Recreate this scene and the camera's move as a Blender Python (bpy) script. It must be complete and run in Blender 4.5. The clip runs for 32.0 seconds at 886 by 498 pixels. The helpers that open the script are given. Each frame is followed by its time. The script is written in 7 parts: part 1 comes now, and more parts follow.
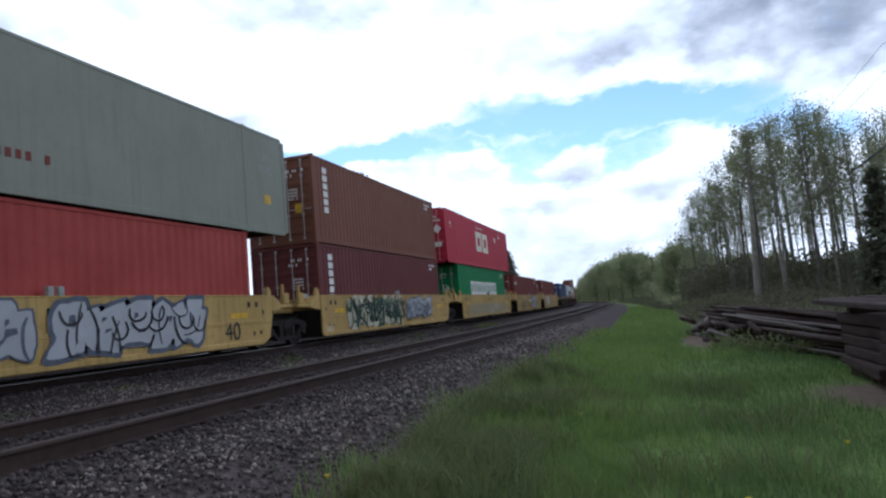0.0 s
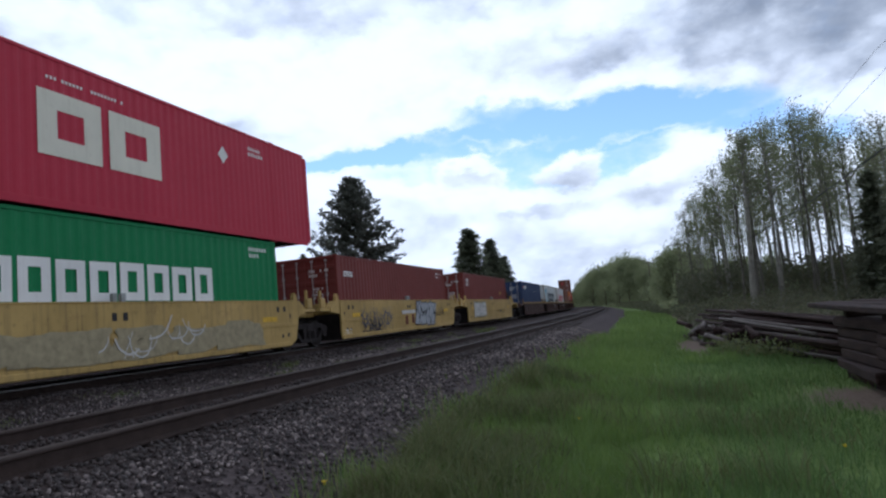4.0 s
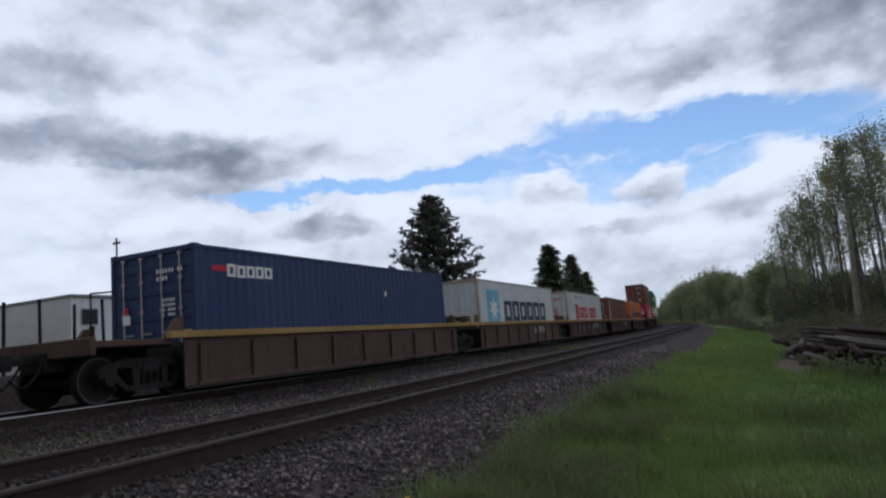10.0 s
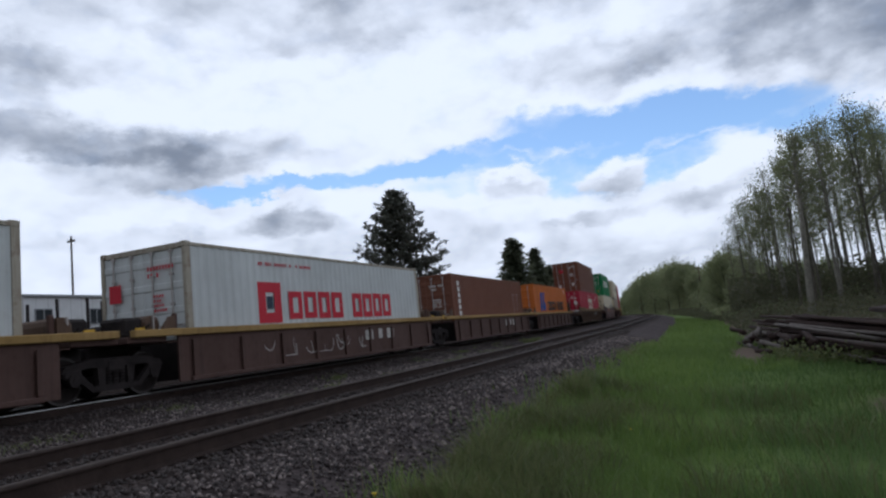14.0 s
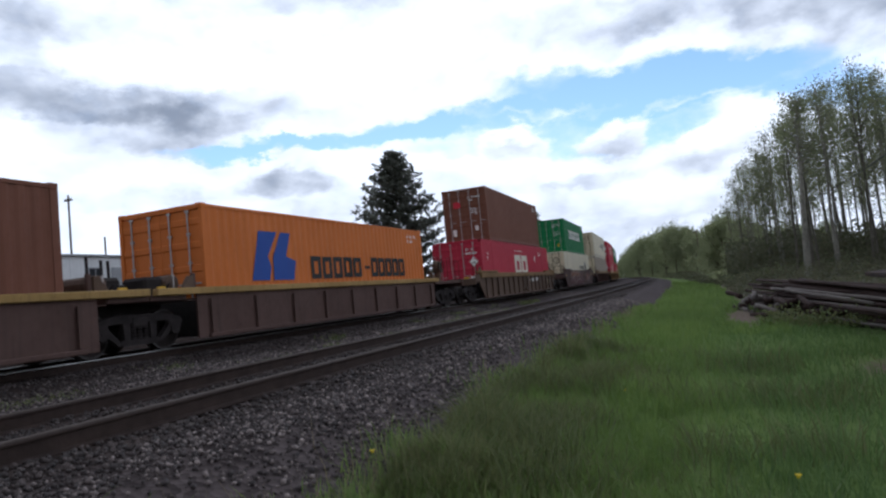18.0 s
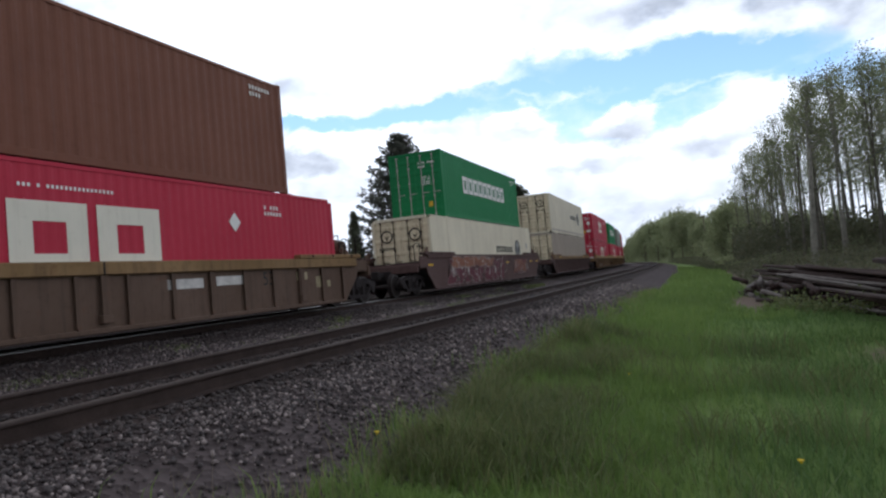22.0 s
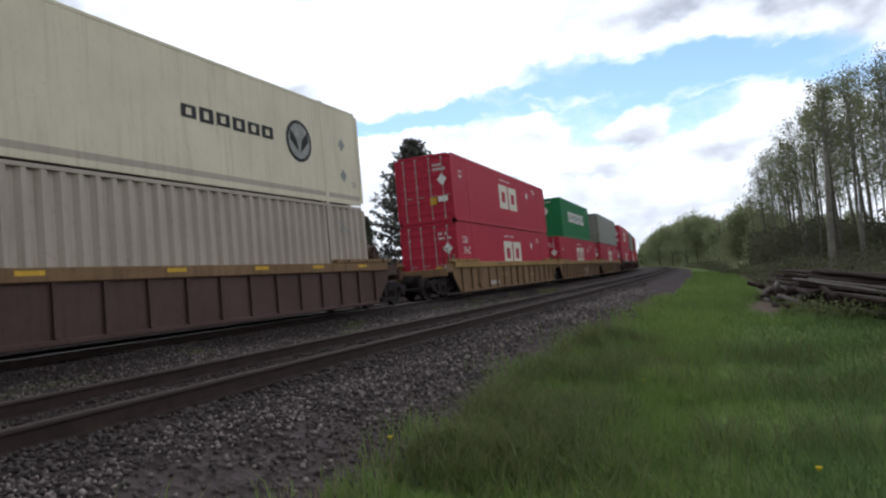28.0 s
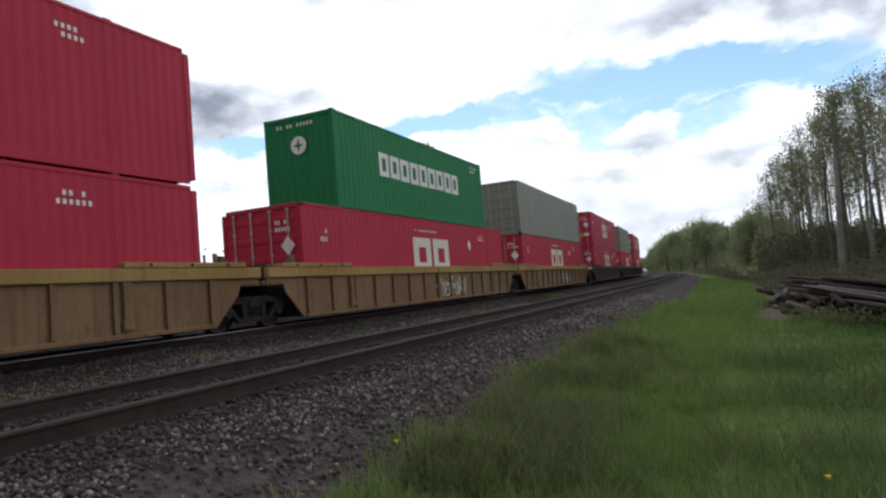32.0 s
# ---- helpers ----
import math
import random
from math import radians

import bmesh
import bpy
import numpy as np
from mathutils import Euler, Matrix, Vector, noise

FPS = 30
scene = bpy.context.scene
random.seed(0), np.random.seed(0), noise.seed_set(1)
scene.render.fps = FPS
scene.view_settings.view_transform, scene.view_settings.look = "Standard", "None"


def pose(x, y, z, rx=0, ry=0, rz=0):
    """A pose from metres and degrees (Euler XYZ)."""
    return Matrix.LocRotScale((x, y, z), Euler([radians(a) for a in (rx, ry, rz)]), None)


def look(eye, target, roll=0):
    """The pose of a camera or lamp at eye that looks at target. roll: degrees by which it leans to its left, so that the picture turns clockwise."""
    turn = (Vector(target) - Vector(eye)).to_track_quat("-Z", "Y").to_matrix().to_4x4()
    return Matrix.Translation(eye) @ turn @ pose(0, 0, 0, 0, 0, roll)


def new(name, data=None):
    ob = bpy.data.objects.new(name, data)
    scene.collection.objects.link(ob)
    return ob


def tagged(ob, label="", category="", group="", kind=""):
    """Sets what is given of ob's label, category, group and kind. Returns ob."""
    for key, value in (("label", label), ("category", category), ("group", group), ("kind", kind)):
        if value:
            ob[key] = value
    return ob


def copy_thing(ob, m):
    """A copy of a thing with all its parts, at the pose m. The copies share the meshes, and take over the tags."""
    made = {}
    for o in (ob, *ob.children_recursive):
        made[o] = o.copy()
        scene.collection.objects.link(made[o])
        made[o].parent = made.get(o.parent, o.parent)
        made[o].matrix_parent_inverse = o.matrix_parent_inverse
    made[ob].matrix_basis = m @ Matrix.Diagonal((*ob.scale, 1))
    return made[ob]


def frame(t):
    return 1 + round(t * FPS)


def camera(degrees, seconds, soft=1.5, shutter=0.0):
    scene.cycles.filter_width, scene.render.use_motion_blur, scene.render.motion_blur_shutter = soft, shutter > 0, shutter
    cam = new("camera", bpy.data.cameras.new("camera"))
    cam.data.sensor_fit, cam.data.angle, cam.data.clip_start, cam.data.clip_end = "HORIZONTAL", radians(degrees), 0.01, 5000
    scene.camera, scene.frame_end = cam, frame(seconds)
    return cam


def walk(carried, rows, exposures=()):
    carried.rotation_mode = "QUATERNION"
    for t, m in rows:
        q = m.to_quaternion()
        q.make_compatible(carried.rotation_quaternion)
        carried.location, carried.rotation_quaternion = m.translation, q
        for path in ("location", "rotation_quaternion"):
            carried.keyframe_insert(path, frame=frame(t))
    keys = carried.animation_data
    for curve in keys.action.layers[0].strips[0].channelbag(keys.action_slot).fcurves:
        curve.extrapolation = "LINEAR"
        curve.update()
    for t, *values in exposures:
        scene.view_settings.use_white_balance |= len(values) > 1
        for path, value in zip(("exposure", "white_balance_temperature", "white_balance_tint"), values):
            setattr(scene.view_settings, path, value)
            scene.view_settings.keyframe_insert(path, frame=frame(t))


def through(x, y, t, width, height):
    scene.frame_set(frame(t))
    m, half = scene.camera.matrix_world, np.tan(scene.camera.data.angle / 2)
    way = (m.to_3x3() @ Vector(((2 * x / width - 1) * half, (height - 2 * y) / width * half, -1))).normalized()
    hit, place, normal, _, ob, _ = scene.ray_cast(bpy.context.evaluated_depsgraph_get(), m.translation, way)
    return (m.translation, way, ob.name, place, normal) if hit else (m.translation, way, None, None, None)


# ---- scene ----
cam = camera(67.3, 32.0, soft=2.4)
PATH = [
    (0.0, 0, 0, 0.58, 18.24, 5.43, 4.87),
    (0.5, 0, 0, 0.58, 18.17, 5.38, 4.85),
    (1.0, 0, 0, 0.58, 18.06, 5.52, 4.98),
    (1.5, 0, 0, 0.58, 17.91, 5.66, 4.79),
    (2.0, 0, 0, 0.58, 17.79, 5.85, 4.52),
    (2.5, 0, 0, 0.58, 17.79, 6.01, 4.49),
    (4.5, 0, 0, 0.58, 18.49, 5.81, 5.60),
    (5.0, 0, 0, 0.58, 20.98, 6.11, 5.94),
    (5.5, 0, 0, 0.58, 21.97, 5.99, 6.23),
    (6.0, 0, 0, 0.58, 22.95, 6.37, 6.57),
    (6.5, 0, 0, 0.58, 27.11, 8.30, 7.22),
    (7.0, 0, 0, 0.58, 24.45, 7.91, 8.55),
    (7.5, 0, 0, 0.58, 15.70, 6.92, 9.31),
    (8.0, 0, 0, 0.58, 15.49, 7.17, 8.88),
    (8.5, 0, 0, 0.58, 16.80, 7.62, 8.28),
    (9.0, 0, 0, 0.58, 19.30, 7.28, 6.56),
    (9.5, 0, 0, 0.58, 21.17, 5.76, 5.29),
    (10.0, 0, 0, 0.58, 24.89, 7.90, 4.97),
    (10.5, 0, 0, 0.58, 23.18, 6.41, 5.17),
    (11.0, 0, 0, 0.58, 22.98, 6.66, 4.92),
    (11.5, 0, 0, 0.58, 22.79, 6.30, 4.62),
    (12.0, 0, 0, 0.58, 22.08, 6.05, 4.66),
    (12.5, 0, 0, 0.58, 21.61, 6.06, 5.02),
    (13.0, 0, 0, 0.58, 21.69, 5.91, 5.85),
    (13.5, 0, 0, 0.58, 21.53, 6.54, 6.27),
    (14.0, 0, 0, 0.58, 21.93, 7.14, 5.98),
    (14.5, 0, 0, 0.58, 22.31, 5.85, 5.68),
    (15.0, 0, 0, 0.58, 22.19, 5.20, 5.64),
    (15.5, 0, 0, 0.58, 22.22, 4.78, 5.80),
    (17.5, 0, 0, 0.58, 21.95, 4.21, 5.51),
    (18.0, 0, 0, 0.58, 21.75, 3.84, 5.58),
    (18.5, 0, 0, 0.58, 21.73, 3.50, 5.53),
    (19.0, 0, 0, 0.58, 21.68, 3.34, 6.00),
    (19.5, 0, 0, 0.58, 21.62, 3.30, 5.94),
    (20.0, 0, 0, 0.58, 21.64, 3.27, 5.79),
    (20.5, 0, 0, 0.58, 21.71, 3.07, 5.44),
    (21.0, 0, 0, 0.58, 21.96, 2.84, 5.28),
    (21.5, 0, 0, 0.58, 22.09, 2.54, 5.07),
    (22.0, 0, 0, 0.58, 22.21, 2.45, 5.13),
    (22.5, 0, 0, 0.58, 22.34, 2.44, 5.11),
    (23.0, 0, 0, 0.58, 22.52, 2.56, 4.87),
    (23.5, 0, 0, 0.58, 22.81, 2.77, 4.82),
    (24.0, 0, 0, 0.58, 23.01, 2.88, 4.98),
    (24.5, 0, 0, 0.58, 23.09, 3.22, 5.78),
    (25.0, 0, 0, 0.58, 23.27, 4.23, 6.25),
    (25.5, 0, 0, 0.58, 23.27, 4.76, 6.29),
    (27.5, 0, 0, 0.58, 23.26, 2.99, 5.06),
    (28.0, 0, 0, 0.58, 23.33, 2.96, 5.13),
    (28.5, 0, 0, 0.58, 23.37, 3.03, 5.16),
    (29.0, 0, 0, 0.58, 23.41, 3.23, 5.05),
    (29.5, 0, 0, 0.58, 23.52, 3.41, 4.85),
    (30.0, 0, 0, 0.58, 23.66, 3.51, 4.92),
    (30.5, 0, 0, 0.58, 23.83, 3.55, 4.94),
    (31.0, 0, 0, 0.58, 23.97, 3.54, 4.86),
    (31.5, 0, 0, 0.58, 24.00, 3.47, 4.75),
    (32.0, 0, 0, 0.58, 23.95, 3.38, 4.72),
]
EXPOSURES = [(0, 0.10), (2.5, 0.10), (5, -0.32), (6, -0.36), (7, -0.60), (9, -0.60), (11, -0.46), (13, -0.44), (15, -0.38), (18, -0.08), (20, -0.02), (22, 0.05), (24, -0.03), (28, 0.06), (32, 0.04)]
walk(cam, [(t, pose(x, y, z, 90 + pitch, roll, yaw)) for t, x, y, z, yaw, pitch, roll in PATH], [(t, e, float(np.interp(t, (0, 5, 8, 13, 16, 20, 24, 32), (5550, 5600, 5850, 5900, 5800, 5850, 6100, 6300))), 10) for t, e in EXPOSURES])


# ---------------------------------------------------------------- world and light
SKY_EL, SKY_ROT = radians(48), radians(-25)
world = bpy.data.worlds.new("sky")
scene.world = world
world.use_nodes = True
wt = world.node_tree
wt.nodes.clear()


def wnode(kind, operation=None, data_type=None):
    n = wt.nodes.new(kind)
    if operation:
        n.operation = operation
    if data_type:
        n.data_type = data_type
    return n


def wlink(a, b):
    wt.links.new(a, b)


def wmath(op, a, b=None, clamp=False):
    n = wnode("ShaderNodeMath", op)
    n.use_clamp = clamp
    for i, s in enumerate((a, b)):
        if s is None:
            continue
        if isinstance(s, (int, float)):
            n.inputs[i].default_value = s
        else:
            wlink(s, n.inputs[i])
    return n.outputs[0]


def wramp(fac, lo, hi):
    n = wnode("ShaderNodeMapRange")
    n.interpolation_type = "SMOOTHSTEP"
    wlink(fac, n.inputs[0])
    n.inputs[1].default_value, n.inputs[2].default_value = lo, hi
    return n.outputs[0]


sky = wnode("ShaderNodeTexSky")
sky.sky_type, sky.sun_disc, sky.sun_elevation, sky.sun_rotation = "NISHITA", False, SKY_EL, SKY_ROT
sky.air_density, sky.dust_density, sky.ozone_density = 1.0, 0.15, 3.0
tc = wnode("ShaderNodeTexCoord")
sep = wnode("ShaderNodeSeparateXYZ")
wlink(tc.outputs["Generated"], sep.inputs[0])
DX, DY, DZ = sep.outputs
AZ = wmath("ARCTAN2", DX, DY)                       # to the right of the track's line, radians
EL = wmath("ARCSINE", DZ)
up = wmath("ADD", wmath("MAXIMUM", DZ, 0.0), 0.16)
flat = wnode("ShaderNodeCombineXYZ")                 # the cloud layer, flattened towards the horizon
wlink(wmath("DIVIDE", DX, up), flat.inputs[0])
wlink(wmath("DIVIDE", DY, up), flat.inputs[1])


def wnoise(vec, scale, detail, rough=0.55, distort=0.0, shift=(0, 0, 0)):
    mp = wnode("ShaderNodeMapping")
    mp.inputs["Location"].default_value = shift
    wlink(vec, mp.inputs[0])
    n = wnode("ShaderNodeTexNoise")
    wlink(mp.outputs[0], n.inputs["Vector"])
    n.inputs["Scale"].default_value, n.inputs["Detail"].default_value = scale, detail
    n.inputs["Roughness"].default_value, n.inputs["Distortion"].default_value = rough, distort
    return n.outputs[0]


cloudspace = wnode("ShaderNodeCombineXYZ")           # angles, so that clouds lie flat along the horizon
wlink(wmath("MULTIPLY", AZ, 10.0), cloudspace.inputs[0])
wlink(wmath("MULTIPLY", EL, 16.0), cloudspace.inputs[1])
P = cloudspace.outputs[0]


def plus(*terms):
    out = terms[0]
    for s in terms[1:]:
        out = wmath("ADD", out, s)
    return out


def swing(n, amount):
    """A noise about 0, scaled."""
    return wmath("MULTIPLY", wmath("SUBTRACT", n, 0.5), amount)


# billows: the angles pushed about at three sizes, so that every cloud's rim is lobed
AZ_B = plus(AZ, swing(wnoise(P, 0.75, 1, 0.5, 0.0, (2.0, 9.1, 0)), radians(7.0)), swing(wnoise(P, 2.6, 5, 0.6, 0.0, (4.7, 1.2, 0)), radians(3.2)))
EL_B = plus(EL, swing(wnoise(P, 0.85, 1, 0.5, 0.0, (7.7, 3.3, 0)), radians(2.6)), swing(wnoise(P, 2.8, 5, 0.6, 0.0, (1.9, 6.4, 0)), radians(2.3)))


def lump(az, el, half_az, above, below, tilt=0.0):
    """1 inside one cloud or gap, 0 outside it; it reaches that far to the sides, above and below (degrees)."""
    a = wmath("SUBTRACT", AZ_B, radians(az))
    e = wmath("SUBTRACT", wmath("SUBTRACT", EL_B, radians(el)), wmath("MULTIPLY", a, math.tan(radians(tilt))))
    qa = wmath("DIVIDE", a, radians(half_az))
    qu = wmath("DIVIDE", wmath("MAXIMUM", e, 0.0), radians(above))
    qd = wmath("DIVIDE", wmath("MINIMUM", e, 0.0), radians(below))
    d = plus(wmath("MULTIPLY", qa, qa), wmath("MULTIPLY", qu, qu), wmath("MULTIPLY", qd, qd))
    return wramp(d, 2.3, 0.0)


def total(terms):
    out = None
    for w, *at in terms:
        s = wmath("MULTIPLY", lump(*at), w)
        out = s if out is None else wmath("ADD", out, s)
    return out


puff = wnoise(P, 1.0, 9, 0.52, 0.12, (3.1, 1.7, 0))
fine = wnoise(P, 3.4, 8, 0.58, 0.1, (7.3, 2.2, 0))
soft_puff = wnoise(P, 0.9, 6, 0.52, 0.2, (5.2, 0.4, 0))
soft_above = wnoise(P, 0.9, 6, 0.52, 0.2, (5.2, 0.72, 0))
wide = wnoise(flat.outputs[0], 0.9, 5, 0.55, 0.3, (3.1, 1.7, 0))


def cells(scale, shift):
    """Rounded heads of cumulus: 0 in the middle of one, more towards its rim."""
    at = wnode("ShaderNodeCombineXYZ")
    wlink(wmath("MULTIPLY", AZ_B, 10.0 * scale), at.inputs[0])
    wlink(wmath("ADD", wmath("MULTIPLY", EL_B, 20.0 * scale), shift), at.inputs[1])
    v = wnode("ShaderNodeTexVoronoi")
    v.feature, v.inputs["Smoothness"].default_value, v.inputs["Scale"].default_value = "SMOOTH_F1", 0.6, 1.0
    wlink(at.outputs[0], v.inputs["Vector"])
    return v.outputs["Distance"]


heads = plus(swing(cells(1.1, 3.0), 0.55), swing(cells(2.6, 8.0), 0.35))
# open blue: a long gap that rises from low on the left to higher in the middle
gap = total([(0.85, -40.0, 13.2, 4.0, 0.5, 0.5), (0.95, -35.5, 13.5, 5.0, 0.6, 0.6), (0.95, -29.0, 13.7, 5.0, 0.6, 0.6), (1.0, -23.5, 14.2, 4.5, 0.8, 0.9), (1.05, -17.0, 14.4, 5.0, 1.0, 1.1),
             (1.1, -10.0, 16.0, 5.0, 1.5, 1.7), (1.1, -3.0, 15.2, 5.5, 1.8, 2.0), (1.1, 2.5, 15.4, 4.5, 1.5, 1.9), (0.9, 6.5, 14.8, 4.0, 1.2, 1.7), (0.9, 11.0, 11.8, 5.0, 1.4, 1.4, -12),
             (0.9, -9.0, 12.6, 4.0, 1.8, 1.9), (1.0, -1.8, 12.4, 3.4, 1.8, 2.0), (0.5, -19.0, 12.4, 4.0, 0.7, 0.7)])
# small clouds that lie in it
islands = total([(1.5, -13.6, 12.1, 2.6, 1.1, 0.8), (1.5, -5.6, 11.5, 2.1, 1.2, 0.9), (1.8, 4.2, 9.4, 4.6, 2.0, 2.0, 8), (1.4, -4.0, 7.8, 6.0, 1.2, 2.0, 5), (0.9, -1.0, 13.5, 3.2, 0.5, 0.45, 9), (0.7, -10.5, 14.2, 4.5, 0.4, 0.4, -2), (0.5, 4.5, 13.8, 3.0, 0.45, 0.45, 4)])
clear = plus(wmath("SUBTRACT", gap, islands), swing(puff, 0.8), swing(fine, 0.55))
COVER = wramp(clear, 1.22, -0.04)
# grey undersides
dark = total([(0.55, -54.0, 21.8, 7.0, 2.3, 1.9), (0.80, -51.5, 17.2, 9.0, 1.9, 1.4), (0.85, -44.3, 14.6, 6.0, 1.9, 1.5), (0.42, -38.5, 16.3, 5.5, 1.7, 1.3), (0.85, -33.7, 10.5, 4.4, 1.1, 1.1), (0.40, -34.5, 20.5, 5.0, 1.2, 1.0),
              (0.52, -6.6, 20.6, 6.0, 2.2, 2.0), (0.30, 2.4, 20.0, 6.0, 2.3, 2.0), (0.84, 14.5, 18.5, 9.5, 8.0, 4.2, -6), (0.35, 21.0, 24.0, 16.0, 10.0, 6.0), (0.40, -26.0, 26.5, 26.0, 4.0, 2.2),
              (0.55, -13.9, 12.0, 3.0, 0.7, 0.9), (0.50, -6.0, 11.0, 2.4, 0.8, 0.8), (0.45, 2.6, 8.7, 5.0, 0.7, 0.9, 6), (0.36, -8.1, 8.2, 5.0, 0.5, 0.5, 3), (0.32, -25.0, 7.6, 13.0, 1.6, 1.6),
              (0.32, -46.0, 9.6, 9.0, 0.8, 0.8), (0.34, -9.0, 4.2, 16.0, 2.0, 3.0), (-0.40, -43.0, 19.6, 8.0, 1.6, 1.3), (-0.35, -25.0, 11.2, 7.0, 1.0, 0.9), (-0.45, 4.2, 11.2, 3.0, 1.0, 0.8, 8), (-0.3, -28.0, 20.0, 10.0, 3.0, 2.5)])
shade = wmath("MULTIPLY", dark, wmath("ADD", 0.85, wmath("MULTIPLY", wramp(puff, 0.34, 0.62), 0.25)))
shade = plus(shade, wmath("MULTIPLY", wmath("SUBTRACT", soft_above, soft_puff), 1.4), heads, swing(soft_puff, 0.5), swing(puff, 0.3), swing(wide, 0.5))
SHADE = wramp(shade, -0.25, 1.56)
grey = wnode("ShaderNodeMix", data_type="RGBA")
wlink(SHADE, grey.inputs[0])
grey.inputs[6].default_value = (1.02, 1.05, 1.12, 1)
grey.inputs[7].default_value = (0.27, 0.30, 0.36, 1)
cloud = wnode("ShaderNodeBackground")
wlink(grey.outputs[2], cloud.inputs[0])
# cloud overhead and behind, out of view, dimmed to weaken the light; the bright part of the sky lies low ahead
high = wramp(EL, radians(22), radians(58))
back = wramp(DY, 0.35, -0.55)
dim = wmath("SUBTRACT", 1.0, wmath("MULTIPLY", 0.57, wmath("MAXIMUM", high, back)))
wlink(wmath("MULTIPLY", dim, 1.18), cloud.inputs[1])
blue = wnode("ShaderNodeBackground")
wlink(sky.outputs[0], blue.inputs[0])
blue.inputs[1].default_value = 0.15
both = wnode("ShaderNodeMixShader")
wlink(COVER, both.inputs[0])
wlink(blue.outputs[0], both.inputs[1])
wlink(cloud.outputs[0], both.inputs[2])
wout = wnode("ShaderNodeOutputWorld")
wlink(both.outputs[0], wout.inputs[0])

sun = new("sun", bpy.data.lights.new("sun", "SUN"))
sun.data.energy, sun.data.angle, sun.data.color = 0.5, radians(14), (1.0, 0.96, 0.9)
sun.matrix_world = look((-30 * math.cos(SKY_EL) * 0.42, 30 * math.cos(SKY_EL) * 0.9, 30 * math.sin(SKY_EL)), (0, 0, 0))

# ---------------------------------------------------------------- materials


class Mat:
    """A small helper round one node material."""

    def __init__(self, name):
        self.m = bpy.data.materials.new(name)
        self.m.use_nodes = True
        self.t = self.m.node_tree
        self.p = self.t.nodes["Principled BSDF"]

    def n(self, kind, operation=None, data_type=None, attribute=None):
        k = self.t.nodes.new(kind)
        if operation:
            k.operation = operation
        if data_type:
            k.data_type = data_type
        if attribute:
            k.attribute_name = attribute
        return k

    def l(self, a, b):
        self.t.links.new(a, b)

    def noise(self, scale, detail=5, rough=0.6, stretch=(1, 1, 1), coord="Object"):
        tcn = self.n("ShaderNodeTexCoord")
        mp = self.n("ShaderNodeMapping")
        mp.inputs["Scale"].default_value = stretch
        self.l(tcn.outputs[coord], mp.inputs[0])
        k = self.n("ShaderNodeTexNoise")
        k.inputs["Scale"].default_value, k.inputs["Detail"].default_value, k.inputs["Roughness"].default_value = scale, detail, rough
        self.l(mp.outputs[0], k.inputs["Vector"])
        return k.outputs[0]

    def range(self, fac, a, b, c=0.0, d=1.0):
        k = self.n("ShaderNodeMapRange")
        k.inputs[1].default_value, k.inputs[2].default_value, k.inputs[3].default_value, k.inputs[4].default_value = a, b, c, d
        self.l(fac, k.inputs[0])
        return k.outputs[0]

    def mix(self, fac, a, b):
        k = self.n("ShaderNodeMix", data_type="RGBA")
        for i, s in ((0, fac), (6, a), (7, b)):
            if isinstance(s, (int, float)):
                k.inputs[i].default_value = s
            elif isinstance(s, tuple):
                k.inputs[i].default_value = (*s, 1)
            else:
                self.l(s, k.inputs[i])
        return k.outputs[2]

    def done(self, color, rough=0.6, metal=0.0, bump=None, strength=0.3, dist=0.01):
        if isinstance(color, tuple):
            self.p.inputs["Base Color"].default_value = (*color, 1)
        else:
            self.l(color, self.p.inputs["Base Color"])
        if isinstance(rough, (int, float)):
            self.p.inputs["Roughness"].default_value = rough
        else:
            self.l(rough, self.p.inputs["Roughness"])
        self.p.inputs["Metallic"].default_value = metal
        if bump is not None:
            b = self.n("ShaderNodeBump")
            b.inputs["Strength"].default_value, b.inputs["Distance"].default_value = strength, dist
            self.l(bump, b.inputs["Height"])
            self.l(b.outputs[0], self.p.inputs["Normal"])
        return self.m


def paint(name, col, dirt=(0.09, 0.07, 0.055), amount=0.35, rough=0.5, rust=0.0, fade=0.12, streak=True):
    """Weathered vehicle paint: faded patches, dirt run down in streaks, fine grain, a little rust."""
    k = Mat(name)
    large = k.noise(0.55, 4, 0.6)
    pale = tuple(c * (1 + 1.2 * fade) + 0.12 * fade for c in col)
    deep = tuple(c * (1 - fade) for c in col)
    c = k.mix(k.range(large, 0.35, 0.68), deep, pale)
    runs = k.noise(1.0, 6, 0.65, (9, 9, 0.45) if streak else (2, 2, 2))
    c = k.mix(k.range(runs, 0.5, 0.82, 0, amount), c, dirt)
    spots = k.noise(7, 5, 0.7)
    c = k.mix(k.range(spots, 0.56, 0.8, 0, amount * 0.8), c, dirt)
    if rust:
        r = k.noise(2.2, 8, 0.72)
        c = k.mix(k.range(r, 0.62 - 0.1 * rust, 0.70, 0, rust), c, (0.12, 0.045, 0.02))
    fine = k.noise(60, 3)
    k.p.inputs["Specular IOR Level"].default_value = 0.25
    return k.done(c, k.range(spots, 0.3, 0.8, rough, rough + 0.25), 0.0, fine, 0.12, 0.004)


